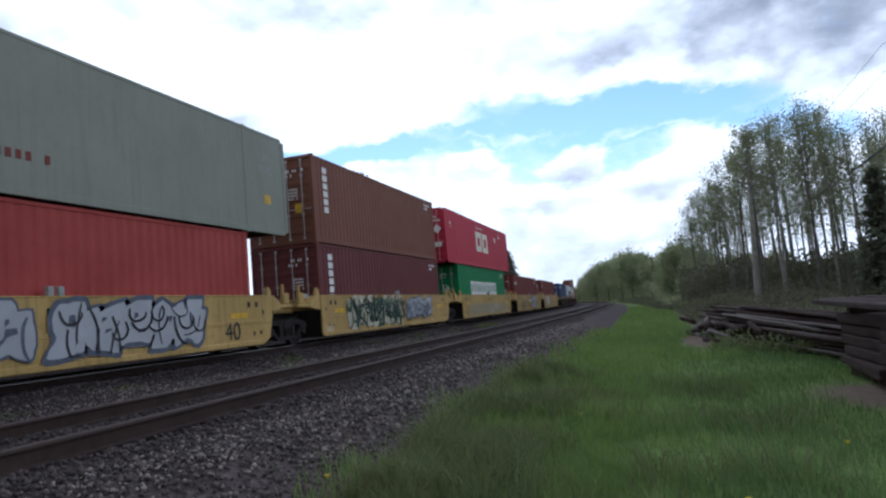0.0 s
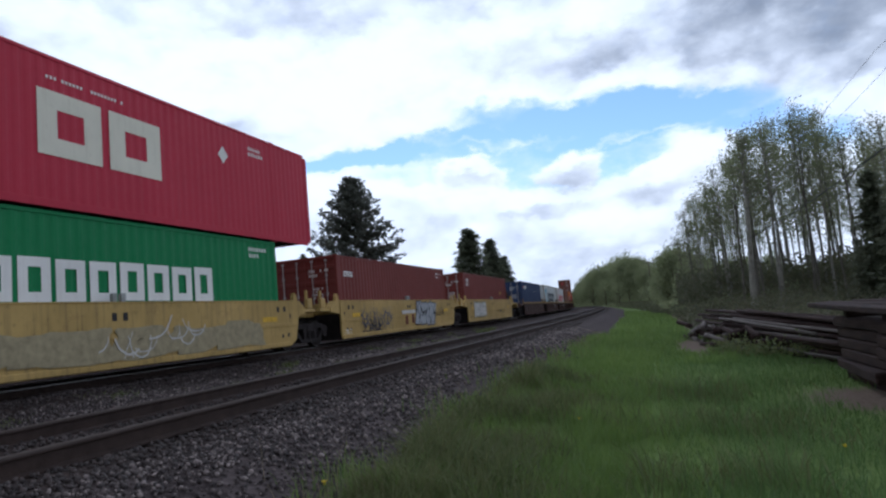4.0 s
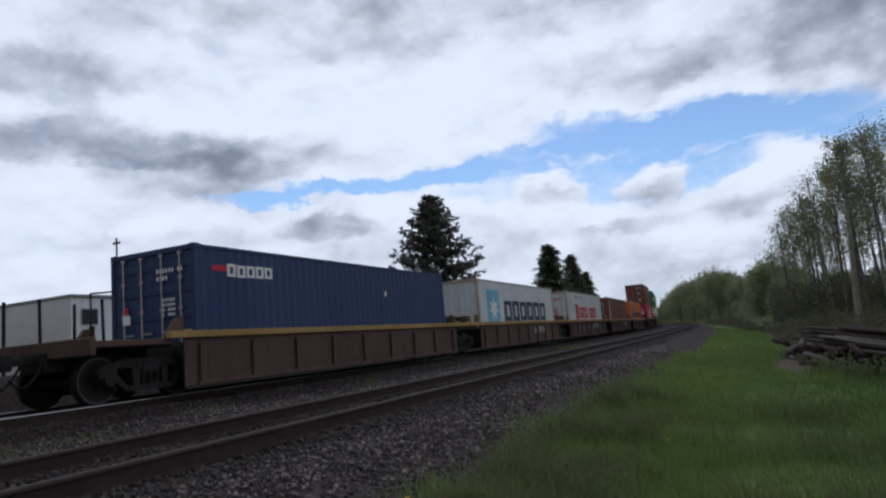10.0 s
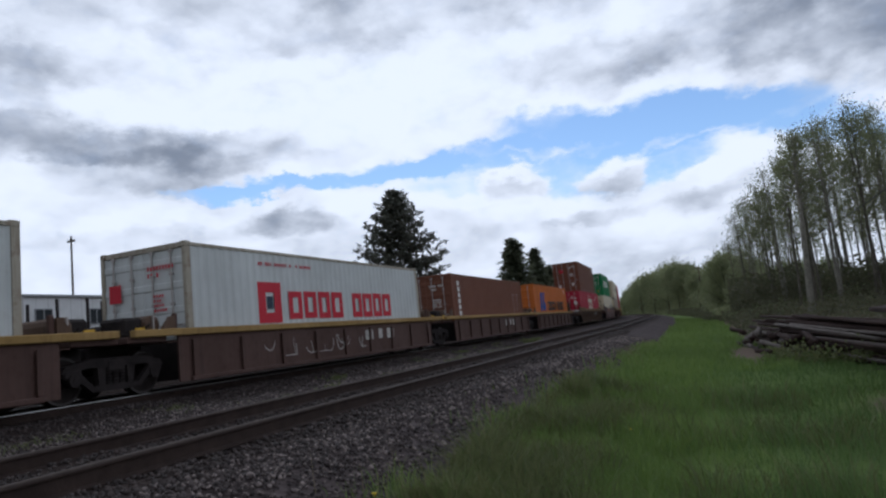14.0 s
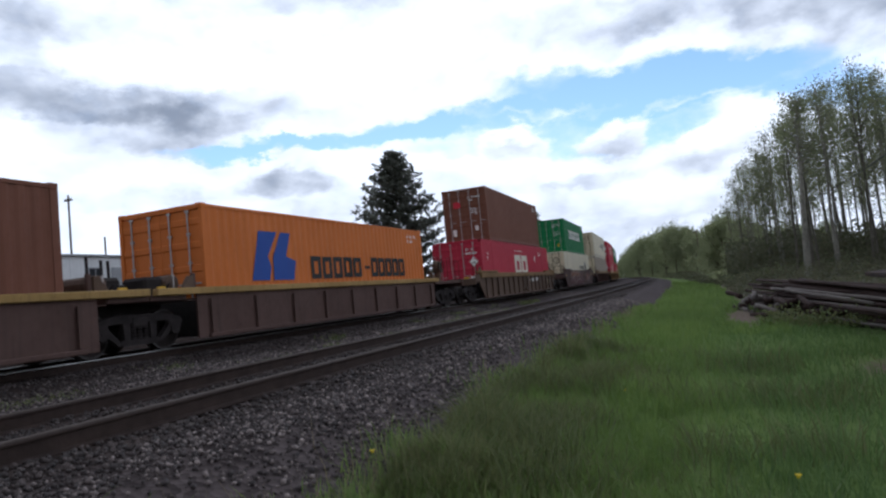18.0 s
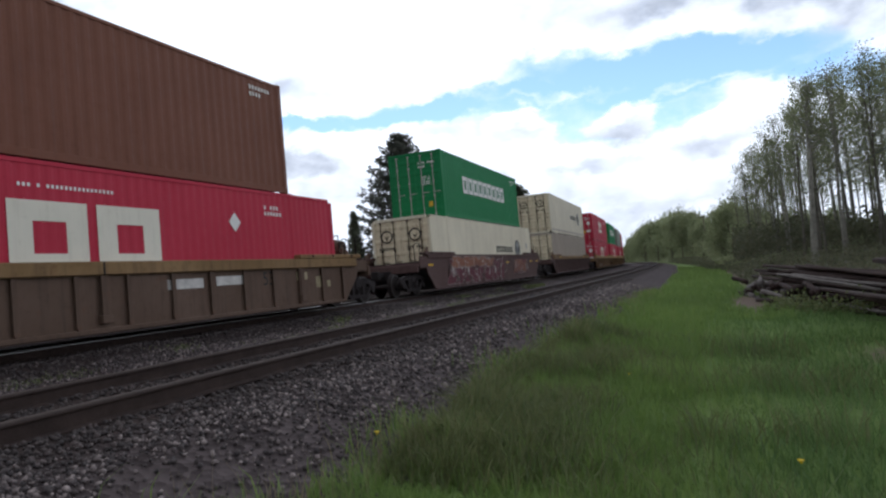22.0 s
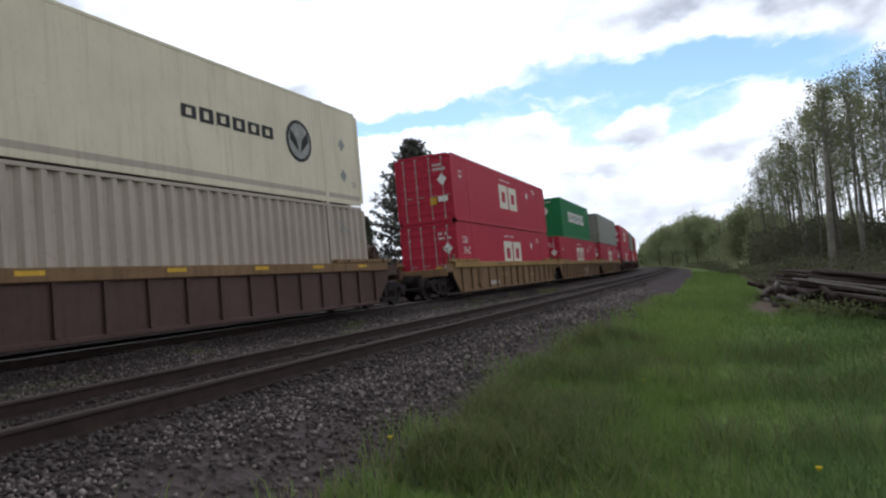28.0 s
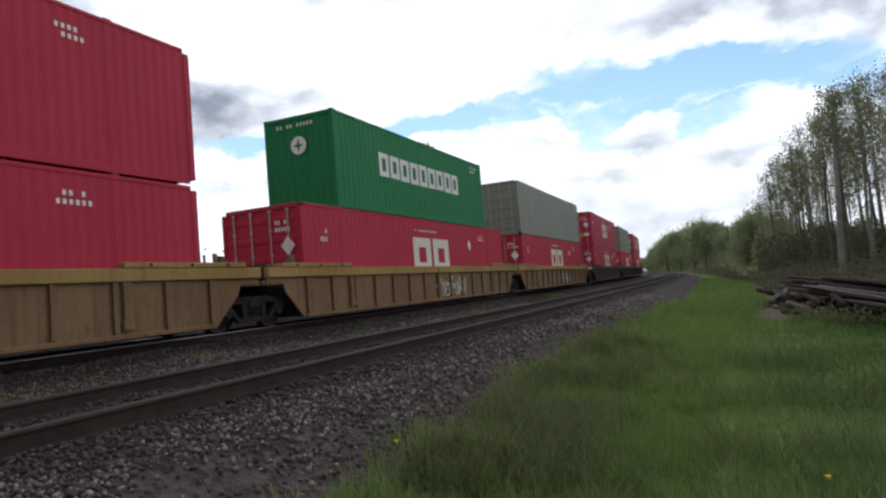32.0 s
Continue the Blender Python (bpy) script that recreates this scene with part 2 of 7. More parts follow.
def plain(name, col, rough=0.6, metal=0.0, vary=0.25, scale=6.0, bump=0.2, dist=0.01):
    k = Mat(name)
    a = k.noise(scale, 5)
    b = k.noise(scale * 9, 3)
    c = k.mix(k.range(a, 0.3, 0.7), tuple(x * (1 - vary) for x in col), tuple(min(1, x * (1 + vary)) for x in col))
    c = k.mix(k.range(b, 0.45, 0.75, 0, vary), c, tuple(x * 0.5 for x in col))
    k.p.inputs["Specular IOR Level"].default_value = 0.25 if rough > 0.3 and not metal else 0.5
    return k.done(c, rough, metal, b, bump, dist)


def leafy(name, a, b, rough=0.55, through=0.25):
    k = Mat(name)
    geo = k.n("ShaderNodeNewGeometry")
    big_n = k.noise(0.35, 3)
    c = k.mix(geo.outputs["Random Per Island"], a, b)
    c = k.mix(k.range(big_n, 0.35, 0.7, 0, 0.5), c, tuple(0.6 * x for x in a))
    m = k.done(c, rough)
    tr = k.n("ShaderNodeBsdfTranslucent")
    k.l(c, tr.inputs[0])
    mx = k.n("ShaderNodeMixShader")
    mx.inputs[0].default_value = through
    k.l(k.p.outputs[0], mx.inputs[1])
    k.l(tr.outputs[0], mx.inputs[2])
    k.l(mx.outputs[0], k.t.nodes["Material Output"].inputs[0])
    return m



def wood_grain(name, a, b):
    """Weathered timber: grain along it, checks, each piece a little different."""
    k = Mat(name)
    g = k.noise(3.0, 7, 0.7, (9, 0.5, 9))
    info = k.n("ShaderNodeObjectInfo")
    c = k.mix(k.range(g, 0.35, 0.7), a, b)
    c = k.mix(k.range(info.outputs["Random"], 0.0, 1.0, 0.0, 0.55), c, tuple(0.5 * (p + q) for p, q in zip(a, b)))
    s = k.noise(1.3, 4, 0.6)
    c = k.mix(k.range(s, 0.5, 0.75, 0, 0.6), c, a)
    k.p.inputs["Specular IOR Level"].default_value = 0.15
    return k.done(c, 0.9, 0, g, 0.7, 0.015)


M = {
    "yellow": paint("yellow_car_paint", (0.43, 0.285, 0.088), (0.105, 0.078, 0.048), 0.80, 0.55, 0.40, 0.14),
    "car_brown": paint("brown_car_paint", (0.088, 0.048, 0.038), (0.030, 0.020, 0.018), 0.55, 0.65, 0.25, 0.10),
    "car_tan": paint("tan_car_paint", (0.205, 0.122, 0.058), (0.045, 0.029, 0.022), 0.75, 0.65, 0.5, 0.12),
    "car_umber": paint("umber_car_paint", (0.108, 0.066, 0.044), (0.04, 0.027, 0.022), 0.7, 0.65, 0.45, 0.10),
    "car_dark": paint("dark_car_paint", (0.090, 0.050, 0.043), (0.035, 0.024, 0.022), 0.5, 0.65, 0.3, 0.08),
    "chord": paint("ochre_edge_paint", (0.33, 0.205, 0.065), (0.09, 0.055, 0.03), 0.6, 0.6, 0.35, 0.15),
    "chord_dull": paint("dull_ochre_edge_paint", (0.215, 0.128, 0.052), (0.06, 0.038, 0.025), 0.75, 0.65, 0.5, 0.15),
    "iron": plain("grimy_iron", (0.024, 0.019, 0.018), 0.85, 0.0, 0.35, 4, 0.4),
    "bogie": plain("dusty_cast_steel", (0.028, 0.022, 0.021), 0.9, 0.0, 0.35, 4, 0.4),
    "wheel": plain("wheel_steel", (0.024, 0.018, 0.016), 0.85, 0.0, 0.3, 5, 0.2),
    "tread": plain("bright_wheel_rim", (0.055, 0.047, 0.044), 0.5, 0.4, 0.15, 8, 0.05),
    "c_red": paint("red_container_paint", (0.335, 0.043, 0.034), (0.15, 0.035, 0.026), 0.35, 0.5, 0.10, 0.12),
    "c_redbrown": paint("red_brown_container_paint", (0.172, 0.036, 0.029), (0.06, 0.02, 0.018), 0.35, 0.55, 0.15, 0.05),
    "c_brown": paint("brown_container_paint", (0.178, 0.068, 0.040), (0.07, 0.035, 0.025), 0.35, 0.55, 0.12, 0.05),
    "c_maroon": paint("maroon_container_paint", (0.125, 0.030, 0.028), (0.05, 0.02, 0.02), 0.35, 0.55, 0.15, 0.05),
    "c_crimson": paint("crimson_container_paint", (0.455, 0.024, 0.052), (0.22, 0.025, 0.035), 0.25, 0.5, 0.04, 0.04),
    "c_green": paint("green_container_paint", (0.012, 0.190, 0.060), (0.012, 0.075, 0.03), 0.3, 0.5, 0.03, 0.03),
    "c_grey": paint("grey_container_paint", (0.238, 0.245, 0.200), (0.10, 0.10, 0.08), 0.3, 0.5, 0.03, 0.05),
    "c_blue": paint("navy_container_paint", (0.030, 0.052, 0.125), (0.02, 0.025, 0.04), 0.35, 0.5, 0.05, 0.05),
    "c_white": paint("pale_grey_container_paint", (0.60, 0.62, 0.61), (0.28, 0.26, 0.22), 0.3, 0.5, 0.08, 0.08),
    "c_cream": paint("cream_container_paint", (0.70, 0.63, 0.47), (0.30, 0.24, 0.16), 0.38, 0.5, 0.08, 0.06),
    "c_cream_old": paint("rust_streaked_cream_paint", (0.70, 0.60, 0.41), (0.17, 0.095, 0.04), 0.75, 0.55, 0.75, 0.08),
    "c_bone": paint("dull_bone_container_paint", (0.45, 0.385, 0.315), (0.21, 0.15, 0.115), 0.45, 0.55, 0.2, 0.06),
    "c_white_worn": paint("rust_stained_white_paint", (0.40, 0.36, 0.29), (0.16, 0.09, 0.045), 0.8, 0.6, 0.8, 0.1),
    "c_orange": paint("orange_container_paint", (0.60, 0.162, 0.028), (0.22, 0.09, 0.03), 0.3, 0.5, 0.05, 0.06),
    "mark_white": paint("white_lettering", (0.80, 0.78, 0.74), (0.4, 0.35, 0.3), 0.25, 0.6, 0, 0.05),
    "mark_cream": paint("cream_white_emblem", (0.74, 0.69, 0.57), (0.4, 0.34, 0.25), 0.35, 0.6, 0, 0.05),
    "tag_cream": plain("cream_spray_paint", (0.52, 0.49, 0.34), 0.6),
    "mark_navy": paint("dark_blue_lettering", (0.035, 0.05, 0.075), (0.08, 0.08, 0.08), 0.2, 0.6, 0, 0.05),
    "mark_black": plain("black_lettering", (0.025, 0.024, 0.024), 0.6),
    "mark_red": paint("red_lettering", (0.55, 0.03, 0.05), (0.3, 0.1, 0.1), 0.2, 0.6, 0, 0.05),
    "mark_blue": paint("blue_emblem", (0.03, 0.08, 0.33), (0.1, 0.1, 0.15), 0.25, 0.6, 0, 0.05),
    "mark_sky": paint("light_blue_emblem", (0.17, 0.42, 0.56), (0.3, 0.33, 0.33), 0.25, 0.6, 0, 0.05),
    "mark_yellow": plain("yellow_reflector", (0.60, 0.36, 0.03), 0.5),
    "mark_grey": plain("grey_lettering", (0.30, 0.30, 0.28), 0.6),
    "tag_silver": paint("silver_spray_paint", (0.37, 0.38, 0.40), (0.25, 0.24, 0.24), 0.3, 0.5, 0, 0.1, False),
    "tag_worn": plain("grey_worn_overpaint", (0.33, 0.275, 0.165), 0.65),
    "tag_black": plain("black_spray_paint", (0.03, 0.03, 0.035), 0.6),
    "tag_green": plain("dark_green_spray_paint", (0.035, 0.085, 0.05), 0.6),
    "tag_slate": plain("slate_spray_paint", (0.10, 0.11, 0.14), 0.6),
    "tag_pale": plain("pale_spray_paint", (0.55, 0.52, 0.48), 0.6),
    "tag_orange": plain("orange_spray_paint", (0.235, 0.092, 0.050), 0.6),
    "tag_wine": plain("wine_red_spray_paint", (0.115, 0.025, 0.035), 0.6),
    "rod": plain("galvanised_rod", (0.42, 0.38, 0.36), 0.45, 0.5, 0.2, 8, 0.05),
    "rail": plain("rusty_rail_steel", (0.040, 0.026, 0.021), 0.85, 0.0, 0.3, 6, 0.3),
    "railtop": plain("polished_rail_head", (0.34, 0.33, 0.32), 0.34, 0.95, 0.1, 10, 0.05),
    "railtop_dull": plain("dull_rail_head", (0.052, 0.037, 0.031), 0.75, 0.0, 0.2, 10, 0.1),
    "tie": plain("creosoted_sleeper", (0.055, 0.043, 0.036), 0.85, 0, 0.4, 7, 0.6),
    "timber": wood_grain("old_dark_timber", (0.015, 0.010, 0.009), (0.078, 0.050, 0.043)),
    "timber_pale": wood_grain("weathered_grey_timber", (0.075, 0.062, 0.056), (0.22, 0.195, 0.18)),
    # aspen bark twice: a darker copy with shade in its colour, then the plain one
    "bark_grey": plain("shaded_grey_bark", (0.130, 0.118, 0.095), 0.85, 0, 0.4, 3, 0.5),
    "bark": plain("aspen_bark", (0.235, 0.222, 0.185), 0.85, 0, 0.4, 3, 0.5),
    "bark_dark": plain("conifer_bark", (0.07, 0.055, 0.042), 0.9, 0, 0.4, 4, 0.6),
    "pole": plain("utility_pole_wood", (0.13, 0.105, 0.085), 0.85, 0, 0.3, 3, 0.4),
    "wire": plain("cable", (0.05, 0.05, 0.05), 0.6),
    "wire_thin": plain("thin_wire", (0.22, 0.22, 0.23), 0.5),
    "wire_pale": plain("pale_cable", (0.55, 0.54, 0.50), 0.5),
    "siding": plain("white_siding", (0.66, 0.67, 0.67), 0.6, 0, 0.08, 2, 0.1),
    "siding_tan": plain("reddish_siding", (0.30, 0.20, 0.17), 0.65, 0, 0.15, 2, 0.1),
    "trimgrey": plain("grey_trim", (0.30, 0.31, 0.32), 0.6, 0, 0.1, 3, 0.1),
    "glass": plain("dark_window_glass", (0.03, 0.035, 0.04), 0.08, 0, 0.1, 2, 0.0),
    "leaf": leafy("young_leaves", (0.185, 0.208, 0.105), (0.285, 0.300, 0.165), 0.6, 0.6),
    # leaves of the far trees, paler: distance haze put into the colour
    "leaf_far": leafy("hazy_spring_foliage", (0.235, 0.272, 0.135), (0.340, 0.365, 0.200), 0.6, 0.6),
    "leaf_brush": leafy("undergrowth", (0.098, 0.112, 0.060), (0.165, 0.156, 0.095), 0.7, 0.5),
    "needle": leafy("dark_needles", (0.135, 0.152, 0.100), (0.205, 0.218, 0.140), 0.7, 0.5),
    "needle_pine": leafy("brownish_pine_needles", (0.115, 0.120, 0.104), (0.190, 0.192, 0.155), 0.7, 0.5),
    "grass": leafy("fresh_grass", (0.150, 0.242, 0.060), (0.250, 0.340, 0.090), 0.6, 0.4),
    "grass_deep": leafy("deep_green_grass", (0.108, 0.188, 0.058), (0.184, 0.272, 0.082), 0.6, 0.4),
    "weed": leafy("olive_weeds", (0.118, 0.158, 0.056), (0.210, 0.214, 0.090), 0.7, 0.4),
    "straw": leafy("dry_stalks", (0.24, 0.19, 0.11), (0.34, 0.28, 0.17), 0.8, 0.2),
    "petal": plain("yellow_petals", (0.75, 0.55, 0.02), 0.6),
}

# ballast: every stone its own grey; rust, brake dust and painted-in shade on those of the track beds
def ballast(name, low, mid, top, film):
    k = Mat(name)
    g = k.n("ShaderNodeNewGeometry")
    cr = k.n("ShaderNodeValToRGB")
    cr.color_ramp.elements[0].color, cr.color_ramp.elements[1].color = (*low, 1), (*top, 1)
    cr.color_ramp.elements.new(0.6).color = (*mid, 1)
    k.l(g.outputs["Random Per Island"], cr.inputs[0])
    f = k.noise(30, 4, 0.6)
    return k.done(k.mix(k.range(f, 0.4, 0.75, 0, 0.5), cr.outputs[0], film), 0.85, 0, f, 0.5, 0.01)


M["stone"] = ballast("ballast_stone", (0.032, 0.025, 0.025), (0.088, 0.068, 0.064), (0.32, 0.262, 0.240), (0.05, 0.040, 0.037))
M["stone_rust"] = ballast("rusty_shaded_ballast_stone", (0.022, 0.016, 0.015), (0.046, 0.034, 0.031), (0.105, 0.080, 0.072), (0.036, 0.026, 0.023))

# the ground sheet: dark gravel by the track, soil and grass away from it, bare patches
_k = Mat("ground_cover")
_a = _k.n("ShaderNodeAttribute", attribute="green")
_b = _k.n("ShaderNodeAttribute", attribute="bare")
_v = _k.n("ShaderNodeTexVoronoi")
_tc = _k.n("ShaderNodeTexCoord")
_v.inputs["Scale"].default_value = 16
_k.l(_tc.outputs["Object"], _v.inputs["Vector"])
_sp = _k.n("ShaderNodeSeparateXYZ")
_k.l(_v.outputs["Color"], _sp.inputs[0])
_gr = _k.mix(_sp.outputs[0], (0.030, 0.024, 0.024), (0.118, 0.096, 0.094))
_big = _k.noise(0.25, 4)
_gr = _k.mix(_k.range(_big, 0.35, 0.7, 0, 0.6), _gr, (0.054, 0.041, 0.039))
_gn = _k.noise(0.5, 5, 0.65)
_gn2 = _k.noise(11, 5, 0.7)
_grass = _k.mix(_k.range(_gn, 0.3, 0.7), (0.097, 0.155, 0.042), (0.155, 0.216, 0.062))
_grass = _k.mix(_k.range(_gn2, 0.45, 0.75, 0, 0.45), _grass, (0.070, 0.090, 0.045))
_soil = _k.mix(_k.range(_gn2, 0.3, 0.7), (0.105, 0.080, 0.062), (0.185, 0.142, 0.112))
_edge = _k.n("ShaderNodeMath", operation="ADD")
_k.l(_a.outputs["Fac"], _edge.inputs[0])
_k.l(_k.range(_gn2, 0.2, 0.8, -0.45, 0.45), _edge.inputs[1])
# rusty beds, with shade under and beyond the train put into the same colour
_r = _k.n("ShaderNodeAttribute", attribute="rust")
_gr = _k.mix(_r.outputs["Fac"], _gr, _k.mix(_sp.outputs[0], (0.020, 0.015, 0.014), (0.050, 0.037, 0.033)))
_c = _k.mix(_k.range(_edge.outputs[0], 0.35, 0.65), _gr, _grass)
_edge2 = _k.n("ShaderNodeMath", operation="ADD")
_k.l(_b.outputs["Fac"], _edge2.inputs[0])
_k.l(_k.range(_gn2, 0.2, 0.8, -0.4, 0.4), _edge2.inputs[1])
_c = _k.mix(_k.range(_edge2.outputs[0], 0.4, 0.7), _c, _soil)
_k.p.inputs["Specular IOR Level"].default_value = 0.06
M["ground"] = _k.done(_c, 0.9, 0, _v.outputs["Distance"], 0.8, 0.03)

# ---------------------------------------------------------------- mesh helpers


class MB:
    """Collects verts and faces of one mesh."""

    def __init__(self):
        self.v, self.f = [], []

    def add(self, verts, faces):
        o = len(self.v)
        self.v += [tuple(p) for p in verts]
        self.f += [tuple(i + o for i in q) for q in faces]
        return self

    def box(self, x0, x1, y0, y1, z0, z1, ch=0.0):
        if ch <= 0:
            vs = [(x, y, z) for z in (z0, z1) for y in (y0, y1) for x in (x0, x1)]
            return self.add(vs, [(0, 2, 3, 1), (4, 5, 7, 6), (0, 1, 5, 4), (2, 6, 7, 3), (0, 4, 6, 2), (1, 3, 7, 5)])
        bm = bmesh.new()
        bmesh.ops.create_cube(bm, size=1.0)
        for w in bm.verts:
            w.co = Vector(((x0 + x1) / 2 + w.co.x * (x1 - x0), (y0 + y1) / 2 + w.co.y * (y1 - y0), (z0 + z1) / 2 + w.co.z * (z1 - z0)))
        bmesh.ops.bevel(bm, geom=bm.edges[:], offset=ch, segments=1, affect="EDGES")
        bm.verts.index_update()
        self.add([w.co[:] for w in bm.verts], [[w.index for w in q.verts] for q in bm.faces])
        bm.free()
        return self

    def tube(self, p0, p1, r0, r1=None, n=8, caps=True):
        p0, p1 = Vector(p0), Vector(p1)
        r1 = r0 if r1 is None else r1
        d = (p1 - p0).normalized()
        a = d.orthogonal().normalized()
        b = d.cross(a)
        vs = []
        for p, r in ((p0, r0), (p1, r1)):
            for i in range(n):
                t = 2 * math.pi * i / n
                vs.append(p + r * (math.cos(t) * a + math.sin(t) * b))
        fs = [(i, (i + 1) % n, n + (i + 1) % n, n + i) for i in range(n)]
        if caps:
            fs += [tuple(range(n - 1, -1, -1)), tuple(range(n, 2 * n))]
        return self.add(vs, fs)

    def prism(self, poly, axis, a, b):
        """A polygon (two coordinates in the plane across the axis) drawn out from a to b along 'x', 'y' or 'z'."""
        def at(p, s):
            return {"x": (s, p[0], p[1]), "y": (p[0], s, p[1]), "z": (p[0], p[1], s)}[axis]
        n = len(poly)
        vs = [at(p, a) for p in poly] + [at(p, b) for p in poly]
        fs = [(i, (i + 1) % n, n + (i + 1) % n, n + i) for i in range(n)] + [tuple(range(n - 1, -1, -1)), tuple(range(n, 2 * n))]
        return self.add(vs, fs)

    def ring(self, y0, y1, z0, z1, t, tz, x, d=0.004):
        """A hollow rectangle on a side at x, as one piece."""
        o = [(y0, z0), (y1, z0), (y1, z1), (y0, z1)]
        i = [(y0 + t, z0 + tz), (y1 - t, z0 + tz), (y1 - t, z1 - tz), (y0 + t, z1 - tz)]
        vs = [(xx, *p) for xx in (x, x + d) for p in o + i]
        fs = []
        for k in range(4):
            n = (k + 1) % 4
            fs += [(k, n, 4 + n, 4 + k), (8 + k, 12 + k, 12 + n, 8 + n), (k, 8 + k, 8 + n, n), (4 + k, 4 + n, 12 + n, 12 + k)]
        return self.add(vs, fs)

    def mesh(self, name, smooth=False, fix=True):
        me = bpy.data.meshes.new(name)
        me.from_pydata(self.v, [], self.f)
        if fix and len(self.f) < 4000:
            bm = bmesh.new()
            bm.from_mesh(me)
            bmesh.ops.recalc_face_normals(bm, faces=bm.faces)
            bm.to_mesh(me)
            bm.free()
        me.materials.append(None)
        if smooth:
            me.polygons.foreach_set("use_smooth", [True] * len(me.polygons))
        me.update()
        return me


def part(name, mesh, material, parent=None, label="", at=None):
    """Links a mesh (an MB or ready mesh data) as one object under a thing or part."""
    if isinstance(mesh, MB):
        mesh = mesh.mesh(name)
    ob = new(name, mesh)
    if not mesh.materials:
        mesh.materials.append(None)
    ob.material_slots[0].link = "OBJECT"
    ob.material_slots[0].material = M[material] if isinstance(material, str) else material
    ob.parent = parent
    if at is not None:
        ob.matrix_basis = at
    if label:
        ob["label"] = label
    return ob


CACHE = {}


def cached(key, make):
    if key not in CACHE:
        CACHE[key] = make()
    return CACHE[key]


def quads_mesh(name, centers, ax, ay):
    """Many loose quads: centres and two half axes, arrays of (n, 3)."""
    n = len(centers)
    vs = np.stack([centers - ax - ay, centers + ax - ay, centers + ax + ay, centers - ax + ay], 1).reshape(-1, 3)
    me = bpy.data.meshes.new(name)
    me.vertices.add(4 * n)
    me.vertices.foreach_set("co", vs.astype(np.float32).ravel())
    me.loops.add(4 * n)
    me.loops.foreach_set("vertex_index", np.arange(4 * n, dtype=np.int32))
    me.polygons.add(n)
    me.polygons.foreach_set("loop_start", np.arange(0, 4 * n, 4, dtype=np.int32))
    me.materials.append(None)
    me.update(calc_edges=True)
    return me


# ---------------------------------------------------------------- the line of the tracks
BEND, BEND_AT = 1130.0, 15.0
TRAIN_X, NEAR_X = -11.42, -5.12


def off(y):
    """How far the tracks have swung to the left at y."""
    d = np.clip(np.asarray(y, float) - BEND_AT, 0, 420)
    e = np.maximum(np.asarray(y, float) - BEND_AT - 420, 0)
    return np.sqrt(BEND ** 2 - d * d) - BEND - e * 0.4


def line(s):
    """Place and heading (radians to the left) on the train's track at the arc length s."""
    a = max(s - BEND_AT, 0.0) / BEND
    return TRAIN_X - BEND * (1 - math.cos(a)), min(s, BEND_AT) + BEND * math.sin(a), a


V_T = (0, 5, 10, 15, 20, 25, 32)
V_V = (7.50, 7.67, 7.59, 7.78, 7.69, 7.57, 7.83)
_t = np.arange(0, 32.001, 0.05)
_v = np.interp(_t, V_T, V_V)
_s = np.concatenate([[0], np.cumsum((_v[1:] + _v[:-1]) / 2 * 0.05)])


def run(t):
    """Metres that the train has gone by t."""
    return float(np.interp(t, _t, _s))


def seat(s, length):
    """The pose of a rigid box whose ends stand on the track at s and s + length."""
    x0, y0, _ = line(s)
    x1, y1, _ = line(s + length)
    return pose(x0, y0, 0, 0, 0, math.degrees(math.atan2(-(x1 - x0), y1 - y0)))


MOVERS = []   # (thing, start along the track, length, offset along it, height)
WHEELS = []   # wheelsets that roll

# ---------------------------------------------------------------- ground
EYE_X, EYE_Y = 0.0, 0.0


def height(x, y):
    """The ground's height: two ballast beds, a shoulder down to the grass, a low bank beyond the train."""
    x, y = np.asarray(x, float), np.asarray(y, float)
    q = x - off(y)
    k = np.interp(q, (-400, -60, -30, -18.6, -17.2, -15.6, -15.0, -13.6, -13.0, -9.9, -9.2, -8.2, -7.3, -6.6, -3.7, -3.2, -2.4, -1.2, 0.4, 2.5, 7, 40, 400),
                  (-0.3, 0.45, 0.62, 0.66, 0.45, -0.50, -0.58, -0.26, -0.19, -0.19, -0.30, -0.40, -0.38, -0.275, -0.275, -0.34, -0.60, -0.78, -0.94, -1.05, -1.12, -1.2, -1.6))
    return k


def rough(x, y):
    out = np.empty(len(x))
    for i in range(len(x)):
        out[i] = 0.05 * noise.noise((x[i] * 0.5, y[i] * 0.5, 0.0)) + 0.025 * noise.noise((x[i] * 1.9, y[i] * 1.9, 3.0))
    return out


def edge_at(y):
    """Where the grass begins, beside the line."""
    return np.interp(y, (2, 5, 9, 13, 28, 60), (-2.0, -2.05, -2.25, -2.05, -1.95, -1.9))


def green_at(x, y):
    """0 on gravel, 1 on grass; the border wavers."""
    q = x - off(y)
    w = np.array([0.5 * noise.noise((a * 0.28, b * 0.28, 7.0)) + 0.25 * noise.noise((a * 1.1, b * 1.1, 2.0)) for a, b in zip(x, y)])
    right = np.clip((q - edge_at(y) + 0.6 * w) / 0.6 + 0.5, 0, 1)
    left = np.clip((-34 - q + 2 * w) / 1.5 + 0.5, 0, 1)
    return np.maximum(right, left)


